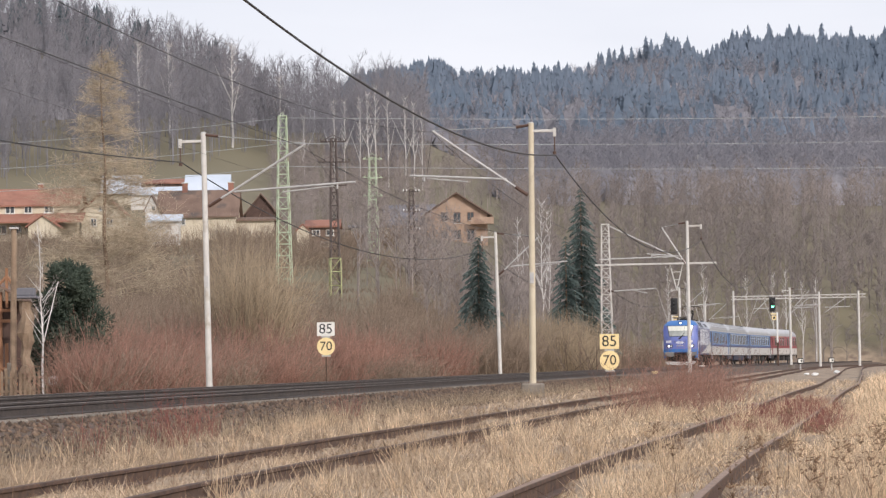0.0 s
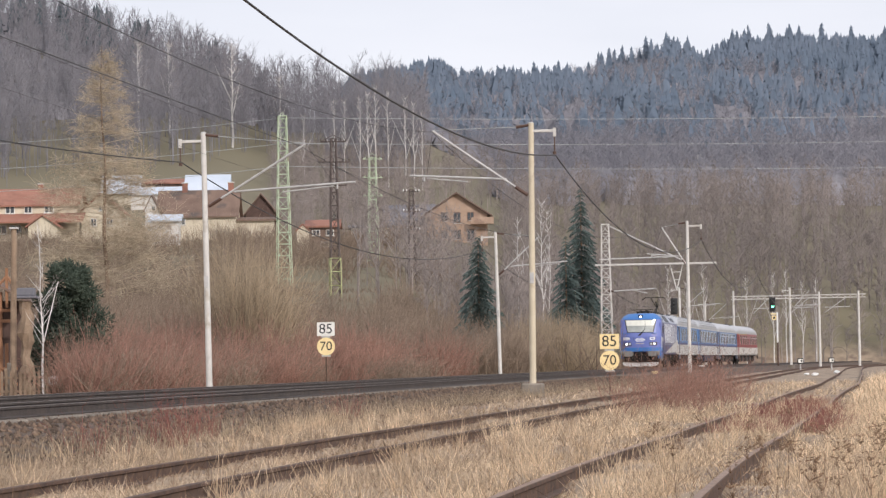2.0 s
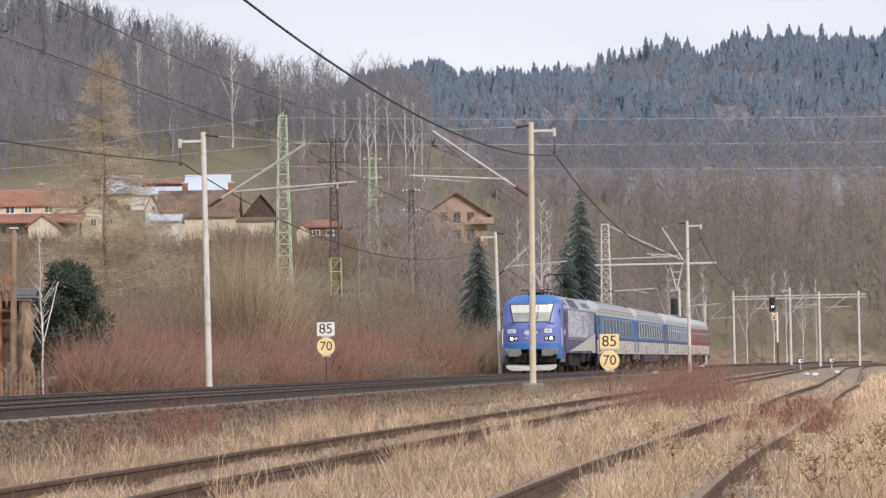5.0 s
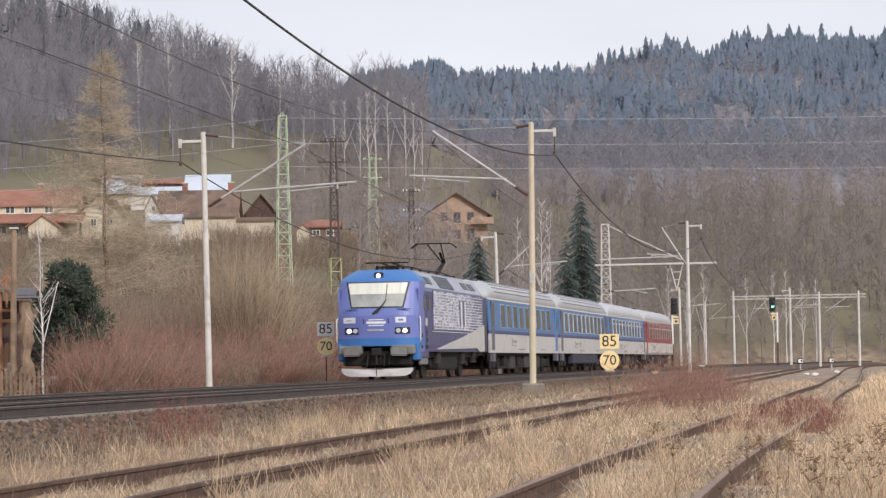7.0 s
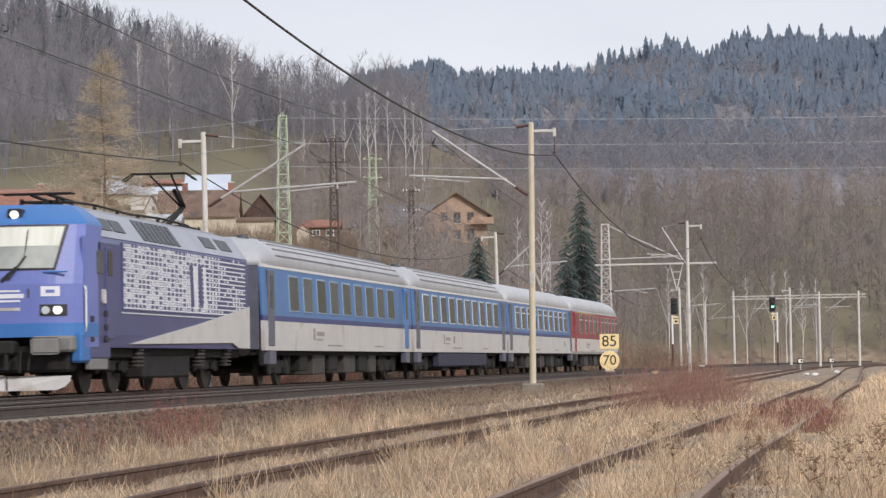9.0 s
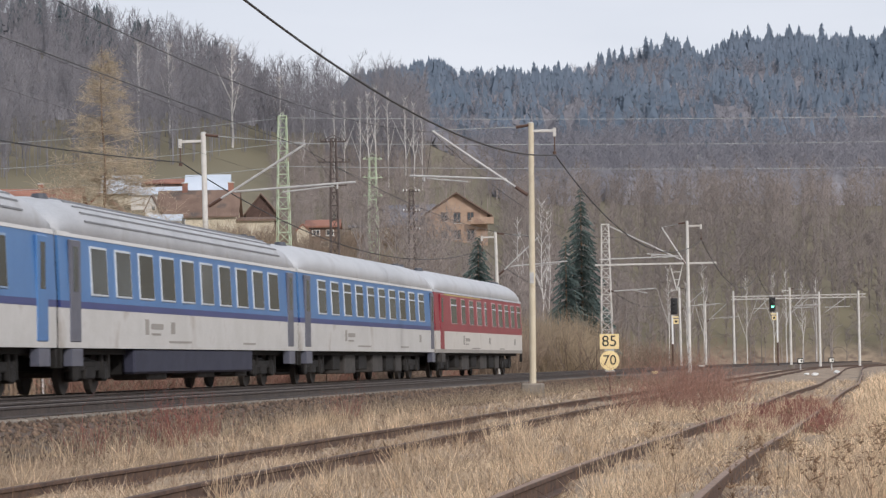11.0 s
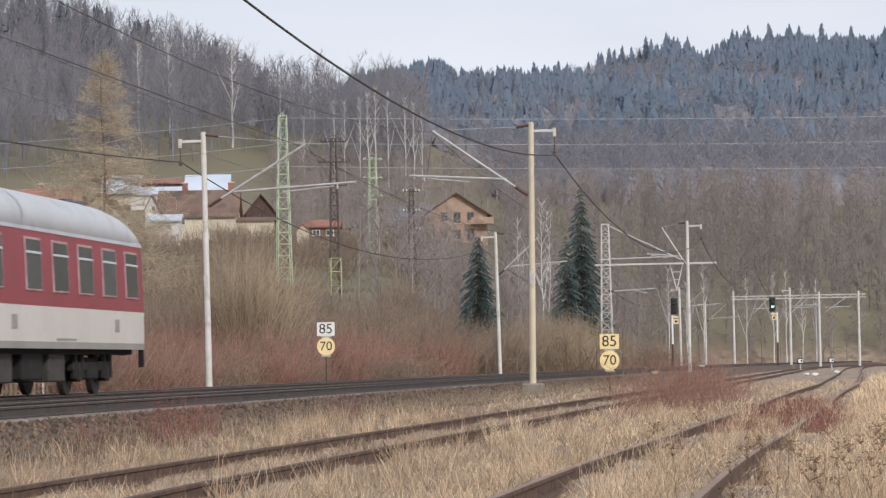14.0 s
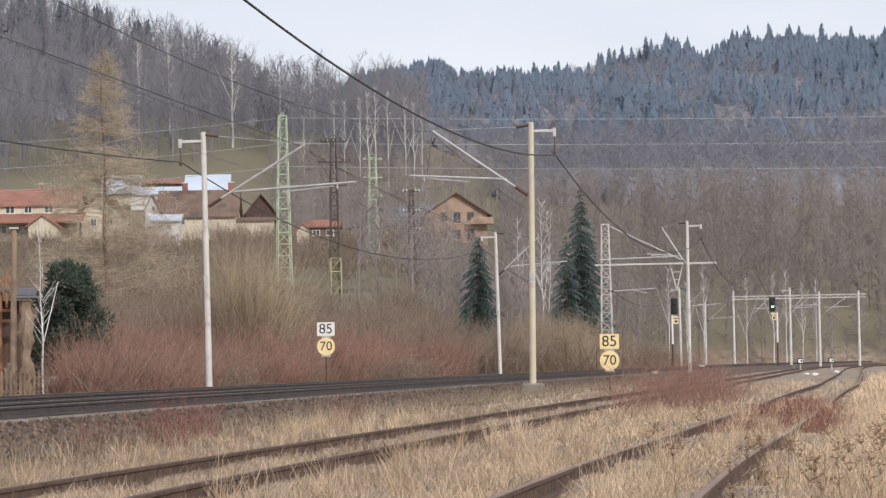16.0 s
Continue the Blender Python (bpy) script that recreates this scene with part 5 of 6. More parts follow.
# ---- pylons and poles ----
def pylon(label, x, y, base, top, wide, mat, arms, low_mat=None, low=0.0, turn=12, glass="pylon_rust"):
    t = thing("lattice_pylon", label, "pylon", "power pylons", at=pose(x, y, base, 0, 0, turn))
    h = top - base
    g = Geo()
    lattice(g, wide, wide * 0.5, h, max(8, int(h / 1.3)), 0.075, 0.042)
    part("lattice_tower", g, M[mat], t)
    if low_mat:
        g = Geo()
        lattice(g, wide * 1.04, wide * 0.98, low, 4, 0.07, 0.05)
        part("lower_section", g, M[low_mat], t, "ochre-painted lower section")
    for dz, reach in arms:
        a = part("cross_arm", Geo().rod((-reach, 0, h - dz), (reach, 0, h - dz), 0.07, 0.07, 5).rod((-reach, 0, h - dz), (0, 0, h - dz + 0.7), 0.04, 0.04, 4).rod((reach, 0, h - dz), (0, 0, h - dz + 0.7), 0.04, 0.04, 4), M[mat], t)
        for e in (-1, -0.6, 0.6, 1):
            part("insulator", Geo().rod((e * reach, 0, h - dz), (e * reach, 0, h - dz + 0.3), 0.06, 0.06, 6), M[glass], a)


def build_pylons():
    pylon("green lattice pylon above the thicket", -17.95, 330, 6.5, 28.9, 1.75, "pylon", ((0.3, 0.6),))
    pylon("slim green lattice pylon with short cross arms", -9.0, 380, 7.0, 27.6, 1.6, "pylon", ((0.2, 1.3), (2.6, 1.3), (5.0, 1.4)))
    pylon("rusty lattice pylon with an ochre lower part", -11.1, 300, 6.0, 23.9, 1.05, "pylon_rust", ((0.3, 1.3), (2.4, 1.6), (4.8, 1.3)), "pylon_ochre", 5.6)
    pylon("rusty lattice pylon with white insulators", -3.7, 350, 7.0, 21.5, 1.0, "pylon_rust", ((0.2, 0.95), (2.6, 0.95), (4.8, 0.95)), glass="porcelain")
    pylon("far lattice pylon on the hillside", 61.8, 700, 40.0, 49.8, 1.3, "galv", ((2.4, 2.6), (0.9, 1.2)))
    t = thing("wooden_pole", "weathered wooden pole beside the garden fence", "utility pole", at=pose(-15.95, 108, -0.6, 0, 0.9, 0))
    part("shaft", Geo().rod((0, 0, 0), (0, 0, 6.4), 0.13, 0.10, 12), M["wood"], t)
    part("cap", Geo().box((0, 0, 6.42), (0.34, 0.3, 0.07), 0.01), M["galv"], t)
    part("footing", Geo().box((-0.14, -0.02, 0.7), (0.16, 0.2, 1.5), 0.02), M["sleeper"], t, "concrete footing strapped to the pole")


def build_garden():
    # timber playhouse at the fence
    t = thing("timber_hut", "orange-brown timber garden hut with a gabled porch", "garden hut", at=pose(-17.3, 111, -0.45))
    for x in (-1.2, 0.45, 0.95):
        part("post", Geo().box((x, 0, 2.0), (0.16, 0.16, 4.0), 0.02), M["wood_orange"], t)
    part("back_wall", Geo().box((-0.2, 1.5, 1.9), (2.6, 0.1, 3.6), 0.02), M["dark_wood"], t)
    for z in (0.5, 1.1, 2.9, 3.3):
        part("rail", Geo().box((-0.2, -0.05, z), (2.6, 0.08, 0.12), 0.01), M["wood_orange"], t)
    for k in range(12):
        part("board", Geo().box((-1.4 + k * 0.21, -0.1, 1.55), (0.13, 0.03, 1.0), 0.008), M["wood_orange"], t)
    for s in (-1, 1):
        part("roof_slope", Geo().loft([[(-0.2, yy, 4.6), (-0.2 + s * 1.6, yy, 3.65), (-0.2 + s * 1.6, yy, 3.75), (-0.2, yy, 4.7)] for yy in (-0.4, 1.8)]), M["tile_brown"], t)
    part("porch_ridge", Geo().rod((0.75, -0.3, 4.6), (0.15, -0.3, 3.9), 0.06, 0.06, 5).rod((0.75, -0.3, 4.6), (1.25, -0.3, 3.9), 0.06, 0.06, 5).rod((0.75, -0.3, 4.9), (0.75, -0.3, 3.4), 0.06, 0.06, 5), M["wood_orange"], t)
    t = thing("log_post", "knotty carved log post with a small roof", "carved post", at=pose(-15.65, 109.5, -0.45))
    g = Geo()
    rng = random.Random(3)
    rings = []
    for k in range(13):
        r = 0.21 + (0.10 if k in (3, 8, 9) else 0.0) + rng.uniform(-0.035, 0.035)
        rings.append([(r * (1 + 0.2 * math.sin(3 * a + 2 * k)) * math.cos(a) + 0.04 * math.sin(k * 2.1), r * (1 + 0.15 * math.sin(5 * a + k)) * math.sin(a), k * 0.3) for a in np.linspace(0, 6.283, 13)[:-1]])
    part("log", g.loft(rings), M["wood"], t)
    part("small_roof", Geo().box((0, 0, 3.75), (1.0, 0.9, 0.1), 0.02).box((0, 0, 3.95), (0.7, 0.6, 0.3), 0.03), M["roof_slate"], t)
    f = thing("picket_fence", "weathered wooden picket fence of the garden", "fence", at=pose(-17.6, 107.2, -0.5))
    pk = Geo().add([(-0.045, 0, 0.05), (0.045, 0, 0.05), (0.045, 0, 1.0), (0, 0, 1.1), (-0.045, 0, 1.0), (-0.045, 0.025, 0.05), (0.045, 0.025, 0.05), (0.045, 0.025, 1.0), (0, 0.025, 1.1), (-0.045, 0.025, 1.0)], [(0, 1, 2, 3, 4), (9, 8, 7, 6, 5)] + [(i, (i + 1) % 5, 5 + (i + 1) % 5, 5 + i) for i in range(5)]).mesh("picket", M["wood"])
    for k in range(18):
        ob = part("picket", pk, parent=f)
        ob.location = (k * 0.17, 0, rng.uniform(-0.03, 0.03))
    for z in (0.3, 0.8):
        part("fence_rail", Geo().box((1.45, 0.05, z), (3.1, 0.04, 0.08), 0.008), M["wood"], f)
    for x in (0, 1.5, 3.0):
        part("fence_post", Geo().box((x, 0.1, 0.55), (0.1, 0.1, 1.2), 0.01), M["wood"], f)
    t = thing("notice_board", "small faded white board beside the fence", "board", at=pose(-14.45, 107.4, -0.45))
    part("panel", Geo().box((0, 0, 0.62), (0.48, 0.03, 0.34), 0.01), M["plaster_white"], t)
    part("leg", Geo().box((-0.18, 0.03, 0.3), (0.05, 0.05, 0.7)), M["wood"], t)
    part("leg", Geo().box((0.18, 0.03, 0.3), (0.05, 0.05, 0.7)), M["wood"], t)


def build_trackside():
    def small(name, label, cat, x, y, z, pieces):
        t = thing(name, label, cat, at=pose(x, y, z))
        for n, g, m in pieces:
            part(n, g, M[m], t)
    small("marker_box", "small yellow trackside box", "track box", 11.9, 166, -0.6, (("body", Geo().box((0, 0, 0.35), (0.38, 0.3, 0.4), 0.04), "cream"), ("foot", Geo().box((0, 0, 0.08), (0.2, 0.2, 0.2)), "galv")))
    small("lamp_box", "small white point lantern", "track box", 23.0, 262, -0.6, (("body", Geo().box((0, 0, 0.45), (0.5, 0.4, 0.4), 0.05), "white"), ("foot", Geo().box((0, 0, 0.12), (0.2, 0.2, 0.3)), "galv")))
    for x, y in ((30.6, 252), (34.6, 262)):
        small("dwarf_signal", "small black and white point indicator", "point indicator", x, y, -0.6, (("body", Geo().box((0, 0, 0.9), (0.5, 0.3, 0.5), 0.05), "black"), ("face", Geo().box((0, -0.17, 0.9), (0.4, 0.03, 0.34), 0.03), "white"), ("mark", Geo().box((0.08, -0.195, 0.9), (0.14, 0.02, 0.16), 0.01), "black"), ("stem", Geo().rod((0, 0, 0), (0, 0, 0.7), 0.07, 0.06, 8), "galv")))
    for x, y, r in ((22.5, 178, 0.22), (26.5, 198, 0.24), (22.1, 179, 0.16)):
        v = Geo()
        rng = random.Random(int(x * 10))
        bm = bmesh.new()
        bmesh.ops.create_icosphere(bm, subdivisions=2, radius=r)
        for q in bm.verts:
            q.co *= rng.uniform(0.8, 1.15)
            q.co.z *= 0.55
        me = bpy.data.meshes.new("boulder")
        bm.to_mesh(me)
        bm.free()
        me.materials.append(M["porcelain"])
        ob = new("boulder", me)
        ob.location = (x, y, -0.45)
        tagged(ob, "whitewashed boulder beside the tracks", "boulder", "white boulders")


build_village()
build_pylons()
build_garden()
build_trackside()


# ---- the train ----
M["blue"] = material("coach_blue", (0.062, 0.165, 0.38), (0.085, 0.205, 0.44), rough=0.32, scale=0.8, fine=20, bump=0.01, local=True, stain=(0.075, 0.165, 0.36), stain_scale=1.2, stain_from=0.6)
M["navy"] = material("coach_navy_stripe", (0.035, 0.05, 0.17), (0.05, 0.065, 0.21), rough=0.35, scale=0.8, fine=20, bump=0.01, local=True)
M["coach_white"] = material("coach_white", (0.50, 0.49, 0.47), (0.62, 0.61, 0.60), rough=0.38, scale=0.9, fine=18, bump=0.01, local=True, stain=(0.43, 0.40, 0.37), stain_scale=0.9, stain_from=0.58)
M["coach_grey"] = material("coach_grey_sill", (0.26, 0.24, 0.22), (0.36, 0.34, 0.31), rough=0.5, scale=0.9, fine=18, bump=0.02, local=True)
M["red"] = material("coach_red", (0.23, 0.030, 0.046), (0.30, 0.042, 0.060), rough=0.35, scale=0.8, fine=20, bump=0.01, local=True)
M["roof_silver"] = material("coach_roof", (0.36, 0.37, 0.39), (0.50, 0.51, 0.53), rough=0.5, metal=0.1, scale=0.6, fine=12, bump=0.03, local=True, stain=(0.33, 0.33, 0.33), stain_scale=0.6, stain_from=0.58)
M["coach_cream"] = material("coach_cream_white", (0.56, 0.53, 0.49), (0.65, 0.62, 0.58), rough=0.38, scale=0.9, fine=18, bump=0.01, local=True, stain=(0.50, 0.46, 0.41), stain_scale=0.9, stain_from=0.6)
M["roof_pale_silver"] = material("pale_coach_roof", (0.43, 0.44, 0.46), (0.54, 0.55, 0.57), rough=0.45, metal=0.1, scale=0.6, fine=12, bump=0.03, local=True, stain=(0.38, 0.38, 0.39), stain_scale=0.6, stain_from=0.58)
M["roof_rib"] = material("roof_rib", (0.17, 0.175, 0.19), (0.25, 0.26, 0.28), rough=0.5, bump=0.02, local=True)
M["door_grey"] = material("door_dark_grey", (0.09, 0.095, 0.13), (0.14, 0.145, 0.18), rough=0.4, bump=0.01, local=True)
M["pane"] = material("tinted_window", (0.030, 0.037, 0.046), (0.075, 0.088, 0.10), rough=0.08, scale=0.7, fine=3, bump=0, spec=0.6, local=True, each=0.45)
M["pane_frame"] = material("window_frame_alu", (0.48, 0.52, 0.56), (0.62, 0.65, 0.68), rough=0.4, bump=0, local=True)
M["chassis"] = material("dirty_underframe", (0.008, 0.0075, 0.0075), (0.024, 0.021, 0.019), rough=0.8, scale=3, fine=25, bump=0.3, local=True)
M["wheel"] = material("dirty_wheel", (0.018, 0.015, 0.014), (0.045, 0.036, 0.030), rough=0.7, scale=5, fine=25, bump=0.1, local=True)
# Violet-blue made lighter so the colour includes sky gloss on the front.
M["loco_blue"] = material("loco_violet_blue", (0.125, 0.160, 0.42), (0.165, 0.205, 0.50), rough=0.42, scale=0.8, fine=20, bump=0.01, local=True, spec=0.45)
M["loco_sky"] = material("loco_sky_blue", (0.040, 0.145, 0.40), (0.055, 0.185, 0.47), rough=0.42, scale=0.8, fine=20, bump=0.01, local=True, spec=0.45)
M["loco_side"] = material("loco_indigo", (0.058, 0.064, 0.165), (0.082, 0.090, 0.21), rough=0.35, scale=0.8, fine=20, bump=0.01, local=True)
M["loco_roof"] = material("loco_roof_grey", (0.28, 0.30, 0.35), (0.38, 0.40, 0.46), rough=0.45, scale=0.8, fine=20, bump=0.02, local=True)
M["windscreen"] = material("windscreen_glass", (0.26, 0.28, 0.26), (0.46, 0.48, 0.45), rough=0.06, scale=1.1, fine=3, bump=0, spec=0.8, local=True)
M["headlight"] = material("headlight", (1.0, 0.97, 0.9), (1.0, 0.98, 0.92), emit=1.5, bump=0)
M["box_grey"] = material("dusty_grey_box", (0.035, 0.032, 0.030), (0.08, 0.072, 0.066), rough=0.7, scale=3, fine=25, bump=0.1, local=True)
M["buffer_grey"] = material("grey_buffer_paint", (0.17, 0.17, 0.165), (0.24, 0.235, 0.225), rough=0.6, bump=0.05, local=True)
M["livery_white"] = material("livery_white", (0.66, 0.68, 0.72), (0.76, 0.78, 0.82), rough=0.35, bump=0, local=True)
M["frame_blue"] = material("window_frame_blue_grey", (0.20, 0.29, 0.42), (0.27, 0.36, 0.5), rough=0.4, bump=0, local=True)
M["skirt"] = material("dusty_dark_skirt", (0.022, 0.024, 0.045), (0.045, 0.047, 0.075), rough=0.6, scale=2, fine=20, bump=0.05, local=True)
M["frame_rose"] = material("worn_pinkish_frame", (0.30, 0.16, 0.16), (0.46, 0.33, 0.32), rough=0.4, scale=3, fine=20, bump=0, local=True)
M["class_yellow"] = material("faded_yellow_stripe", (0.42, 0.33, 0.12), (0.52, 0.42, 0.18), rough=0.5, bump=0, local=True)
# Pale streaky colours painted as the sky mirrored in the upper windscreen.
M["glass_glare"] = material("painted_sky_reflection", (0.62, 0.64, 0.56), (0.80, 0.81, 0.73), rough=0.15, scale=1.3, fine=4, bump=0, spec=0.7, local=True, stretch=(1, 2.5, 0.3))
M["grille"] = material("dark_grille", (0.05, 0.055, 0.07), (0.09, 0.095, 0.11), rough=0.5, bump=0.02, local=True)


def bogie(parent, x, r, base, half):
    """A two-axle bogie: frame with springs, and its four wheels."""
    g = Geo()
    for side in (-1, 1):
        y = side * 1.0
        g.box((x, y, r + 0.16), (base + 0.9, 0.16, 0.22), 0.03)
        g.box((x, y, r + 0.02), (0.9, 0.2, 0.3), 0.04)
        for dx in (-base / 2, base / 2):
            g.box((x + dx, y, r), (0.34, 0.24, 0.34), 0.04)
            for e in (-0.28, 0.28):
                g.rod((x + dx + e, y + side * 0.05, r - 0.1), (x + dx + e, y + side * 0.05, r + 0.42), 0.085, 0.085, 8)
    g.box((x, 0, r + 0.2), (0.7, 2.0, 0.3), 0.03)
    b = part("bogie", g, M["chassis"], parent)
    for dx in (-base / 2, base / 2):
        part("axle", Geo().rod((x + dx, -0.8, r), (x + dx, 0.8, r), 0.08, 0.08, 8), M["wheel"], b)
        for side in (-1, 1):
            w = Geo().rod((x + dx, side * 0.70, r), (x + dx, side * 0.83, r), r, r - 0.01, 24)
            w.rod((x + dx, side * 0.83, r), (x + dx, side * 0.87, r), 0.2, 0.16, 12)
            part("wheel", w, M["wheel"], b)


def strip(y0, z0, y1, z1, t, x0, x1):
    """A long plate on the near side between two heights; mirror with negative y."""
    s = 1 if y0 > 0 else -1
    return [[(x, y0, z0), (x, y1, z1), (x, y1 - s * t, z1), (x, y0 - s * t, z0)] for x in (x0, x1)]


def coach(upper, stripe, windows, doors, ribs, hopper, sill, label, skirt=False, frame_mat="pane_frame", narrow=()):
    t = thing("railway_coach", label, "railway coach", "coaches of the train")
    HL = 13.05
    part("shell", Geo().loft([[(x, 1.36, 1.0), (x, 1.36, 2.0), (x, 1.30, 3.36), (x, -1.30, 3.36), (x, -1.36, 2.0), (x, -1.36, 1.0)] for x in (-HL + 0.02, HL - 0.02)]), M["chassis"], t)
    for s in (1, -1):
        z0 = 1.0
        if sill:
            part("sill", Geo().loft(strip(1.415 * s, 0.98, 1.415 * s, 1.12, 0.06, -HL, HL)), M["coach_grey"], t)
            z0 = 1.12
        part("lower_panel", Geo().loft(strip(1.415 * s, z0, 1.415 * s, 1.83, 0.06, -HL, HL)), M["coach_cream" if sill else "coach_white"], t)
        top = 1.83
        if stripe:
            part("stripe", Geo().loft(strip(1.418 * s, 1.83, 1.416 * s, 1.98, 0.06, -HL, HL)), M["navy"], t)
            top = 1.98
        part("upper_panel", Geo().loft(strip(1.415 * s, top, 1.36 * s, 3.32, 0.06, -HL, HL)), M[upper], t)
        part("cant_rail", Geo().loft(strip(1.375 * s, 3.32, 1.355 * s, 3.42, 0.08, -HL, HL)), M["coach_white" if not sill else "roof_silver"], t)
        tilt = Euler((radians(2.35) * s, 0, 0)).to_matrix()
        for x, w in windows:
            fr = part("window", Geo().box((x, 1.392 * s, 2.65), (w, 0.04, 1.07), 0.012, tilt), M[frame_mat], t)
            part("pane", Geo().box((x, 1.402 * s, 2.65), (w - 0.11, 0.034, 0.98), 0.008, tilt), M["pane"], fr)
            if hopper:
                part("transom", Geo().box((x, 1.412 * s, 2.88), (w - 0.1, 0.03, 0.05), 0.005), M["pane_frame"], fr)
        for x, w, c in doors:
            d = part("door", Geo().box((x, 1.40 * s, 2.19), (w, 0.07, 2.14), 0.02), M[c], t)
            part("door_window", Geo().box((x, 1.432 * s, 2.65), (w * 0.45, 0.02, 0.95), 0.006), M["pane"], d)
            part("step", Geo().box((x, 1.36 * s, 0.80), (w, 0.2, 0.36), 0.01), M["box_grey" if sill else "door_grey"], t)
        for x in narrow:
            part("vent_plate", Geo().box((x, 1.418 * s, 1.5), (0.4, 0.02, 0.28), 0.004), M["coach_grey"], t)
        # unreadable lettering and a plain logo shape on the white band
        lx = 5.6
        part("logo_shape", Geo().box((lx, 1.418 * s, 1.5), (0.34, 0.012, 0.36), 0.004), M["coach_grey"], t, "grey logo as a plain shape")
        part("lettering_bar", Geo().box((lx - 1.0, 1.418 * s, 1.52), (1.2, 0.012, 0.13)).box((lx - 0.9, 1.418 * s, 1.34), (0.9, 0.012, 0.05)), M["coach_grey"], t, "grey lettering too small to read")
        part("lettering_bar", Geo().box((2.2, 1.418 * s, 1.14 + 0.03), (2.4, 0.012, 0.05)).box((-6.0, 1.418 * s, 1.17), (1.6, 0.012, 0.05)), M["coach_grey"], t)
    rings = []
    for x, k, w in ((-HL, 0.42, 0.97), (-HL + 0.4, 0.66, 0.99), (-HL + 1.0, 0.86, 1), (-HL + 1.9, 0.97, 1), (-HL + 2.8, 1, 1), (HL - 2.8, 1, 1), (HL - 1.9, 0.97, 1), (HL - 1.0, 0.86, 1), (HL - 0.4, 0.66, 0.99), (HL, 0.42, 0.97)):
        ring = [(x, 1.36 * w * math.cos(math.pi * i / 14), 3.40 + 0.88 * k * math.sin(math.pi * i / 14) ** 0.7) for i in range(15)]
        rings.append(ring + [(x, -1.3, 3.34), (x, 1.3, 3.34)])
    part("roof", Geo().loft(rings), M["roof_silver" if ribs else "roof_pale_silver"], t, smooth=True)
    if ribs:
        for i in range(1, 14):
            if i == 7:
                continue
            a = math.pi * i / 14
            p = (1.36 * math.cos(a), 3.40 + 0.88 * math.sin(a) ** 0.7)
            part("roof_rib", Geo().rod((-HL + 2.3, p[0], p[1]), (HL - 2.3, p[0], p[1]), 0.028, 0.028, 4), M["roof_rib"], t)
    else:
        for x in (-2.9,):
            ring = [[(x + e, 1.372 * math.cos(math.pi * i / 14), 3.405 + 0.89 * math.sin(math.pi * i / 14) ** 0.7) for i in range(15)] for e in (-0.05, 0.05)]
            part("roof_seam", Geo().loft(ring, closed=False), M["roof_silver"], t)
    for x in (HL - 1.9, -HL + 2.2, -HL + 3.3):
        for y in (0.45, -0.45):
            part("roof_vent", Geo().rod((x, y, 4.1), (x, y, 4.30), 0.24, 0.15, 12), M["grille"], t)
    for e in (-1, 1):
        part("gangway", Geo().box((e * (HL + 0.06), 0, 2.2), (0.14, 1.5, 2.3), 0.05), M["black"], t, "black rubber gangway bellows")
        part("end_wall", Geo().box((e * (HL + 0.005), 0, 2.2), (0.05, 2.6, 2.34), 0.01), M["door_grey" if not sill else "red"], t)
        for y in (-0.87, 0.87):
            part("buffer", Geo().rod((e * HL, y, 1.05), (e * (HL + 0.12), y, 1.05), 0.2, 0.2, 12), M["chassis"], t)
        bogie(t, e * 9.5, 0.46, 2.5, 0)
        part("end_post", Geo().box((e * (HL - 0.06), 1.35, 0.78), (0.1, 0.12, 0.4), 0.01), M["chassis"], t)
        part("end_post", Geo().box((e * (HL - 0.06), -1.35, 0.78), (0.1, 0.12, 0.4), 0.01), M["chassis"], t)
    part("underframe", Geo().box((0, 0, 0.98), (2 * HL - 0.2, 2.3, 0.22), 0.02), M["chassis"], t)
    if skirt:
        for s in (1, -1):
            part("equipment_skirt", Geo().box((0, 1.22 * s, 0.72), (13.2, 0.3, 0.58), 0.05), M["skirt"], t, "dark dusty equipment skirt")
    for k, (x, w, h) in enumerate(((-6.2, 1.3, 0.6), (-4.3, 1.6, 0.55), (-1.8, 2.0, 0.6), (1.1, 1.5, 0.5), (3.5, 1.9, 0.62), (5.9, 1.2, 0.5))):
        part("equipment_box", Geo().box((x, 0.72, 0.9 - h / 2), (w, 0.85, h), 0.03).box((x + 0.2, -0.72, 0.9 - h / 2), (w, 0.85, h), 0.03), M["chassis" if k % 2 else "box_grey"], t)
    return t


def nose_x(y, z):
    x = 8.72 - 0.42 * (abs(y) / 1.5) ** 3.2
    if z > 2.4:
        x -= 0.28 * (z - 2.4)
    if z > 3.6:
        x -= 1.5 * (z - 3.6) ** 1.3
    return x


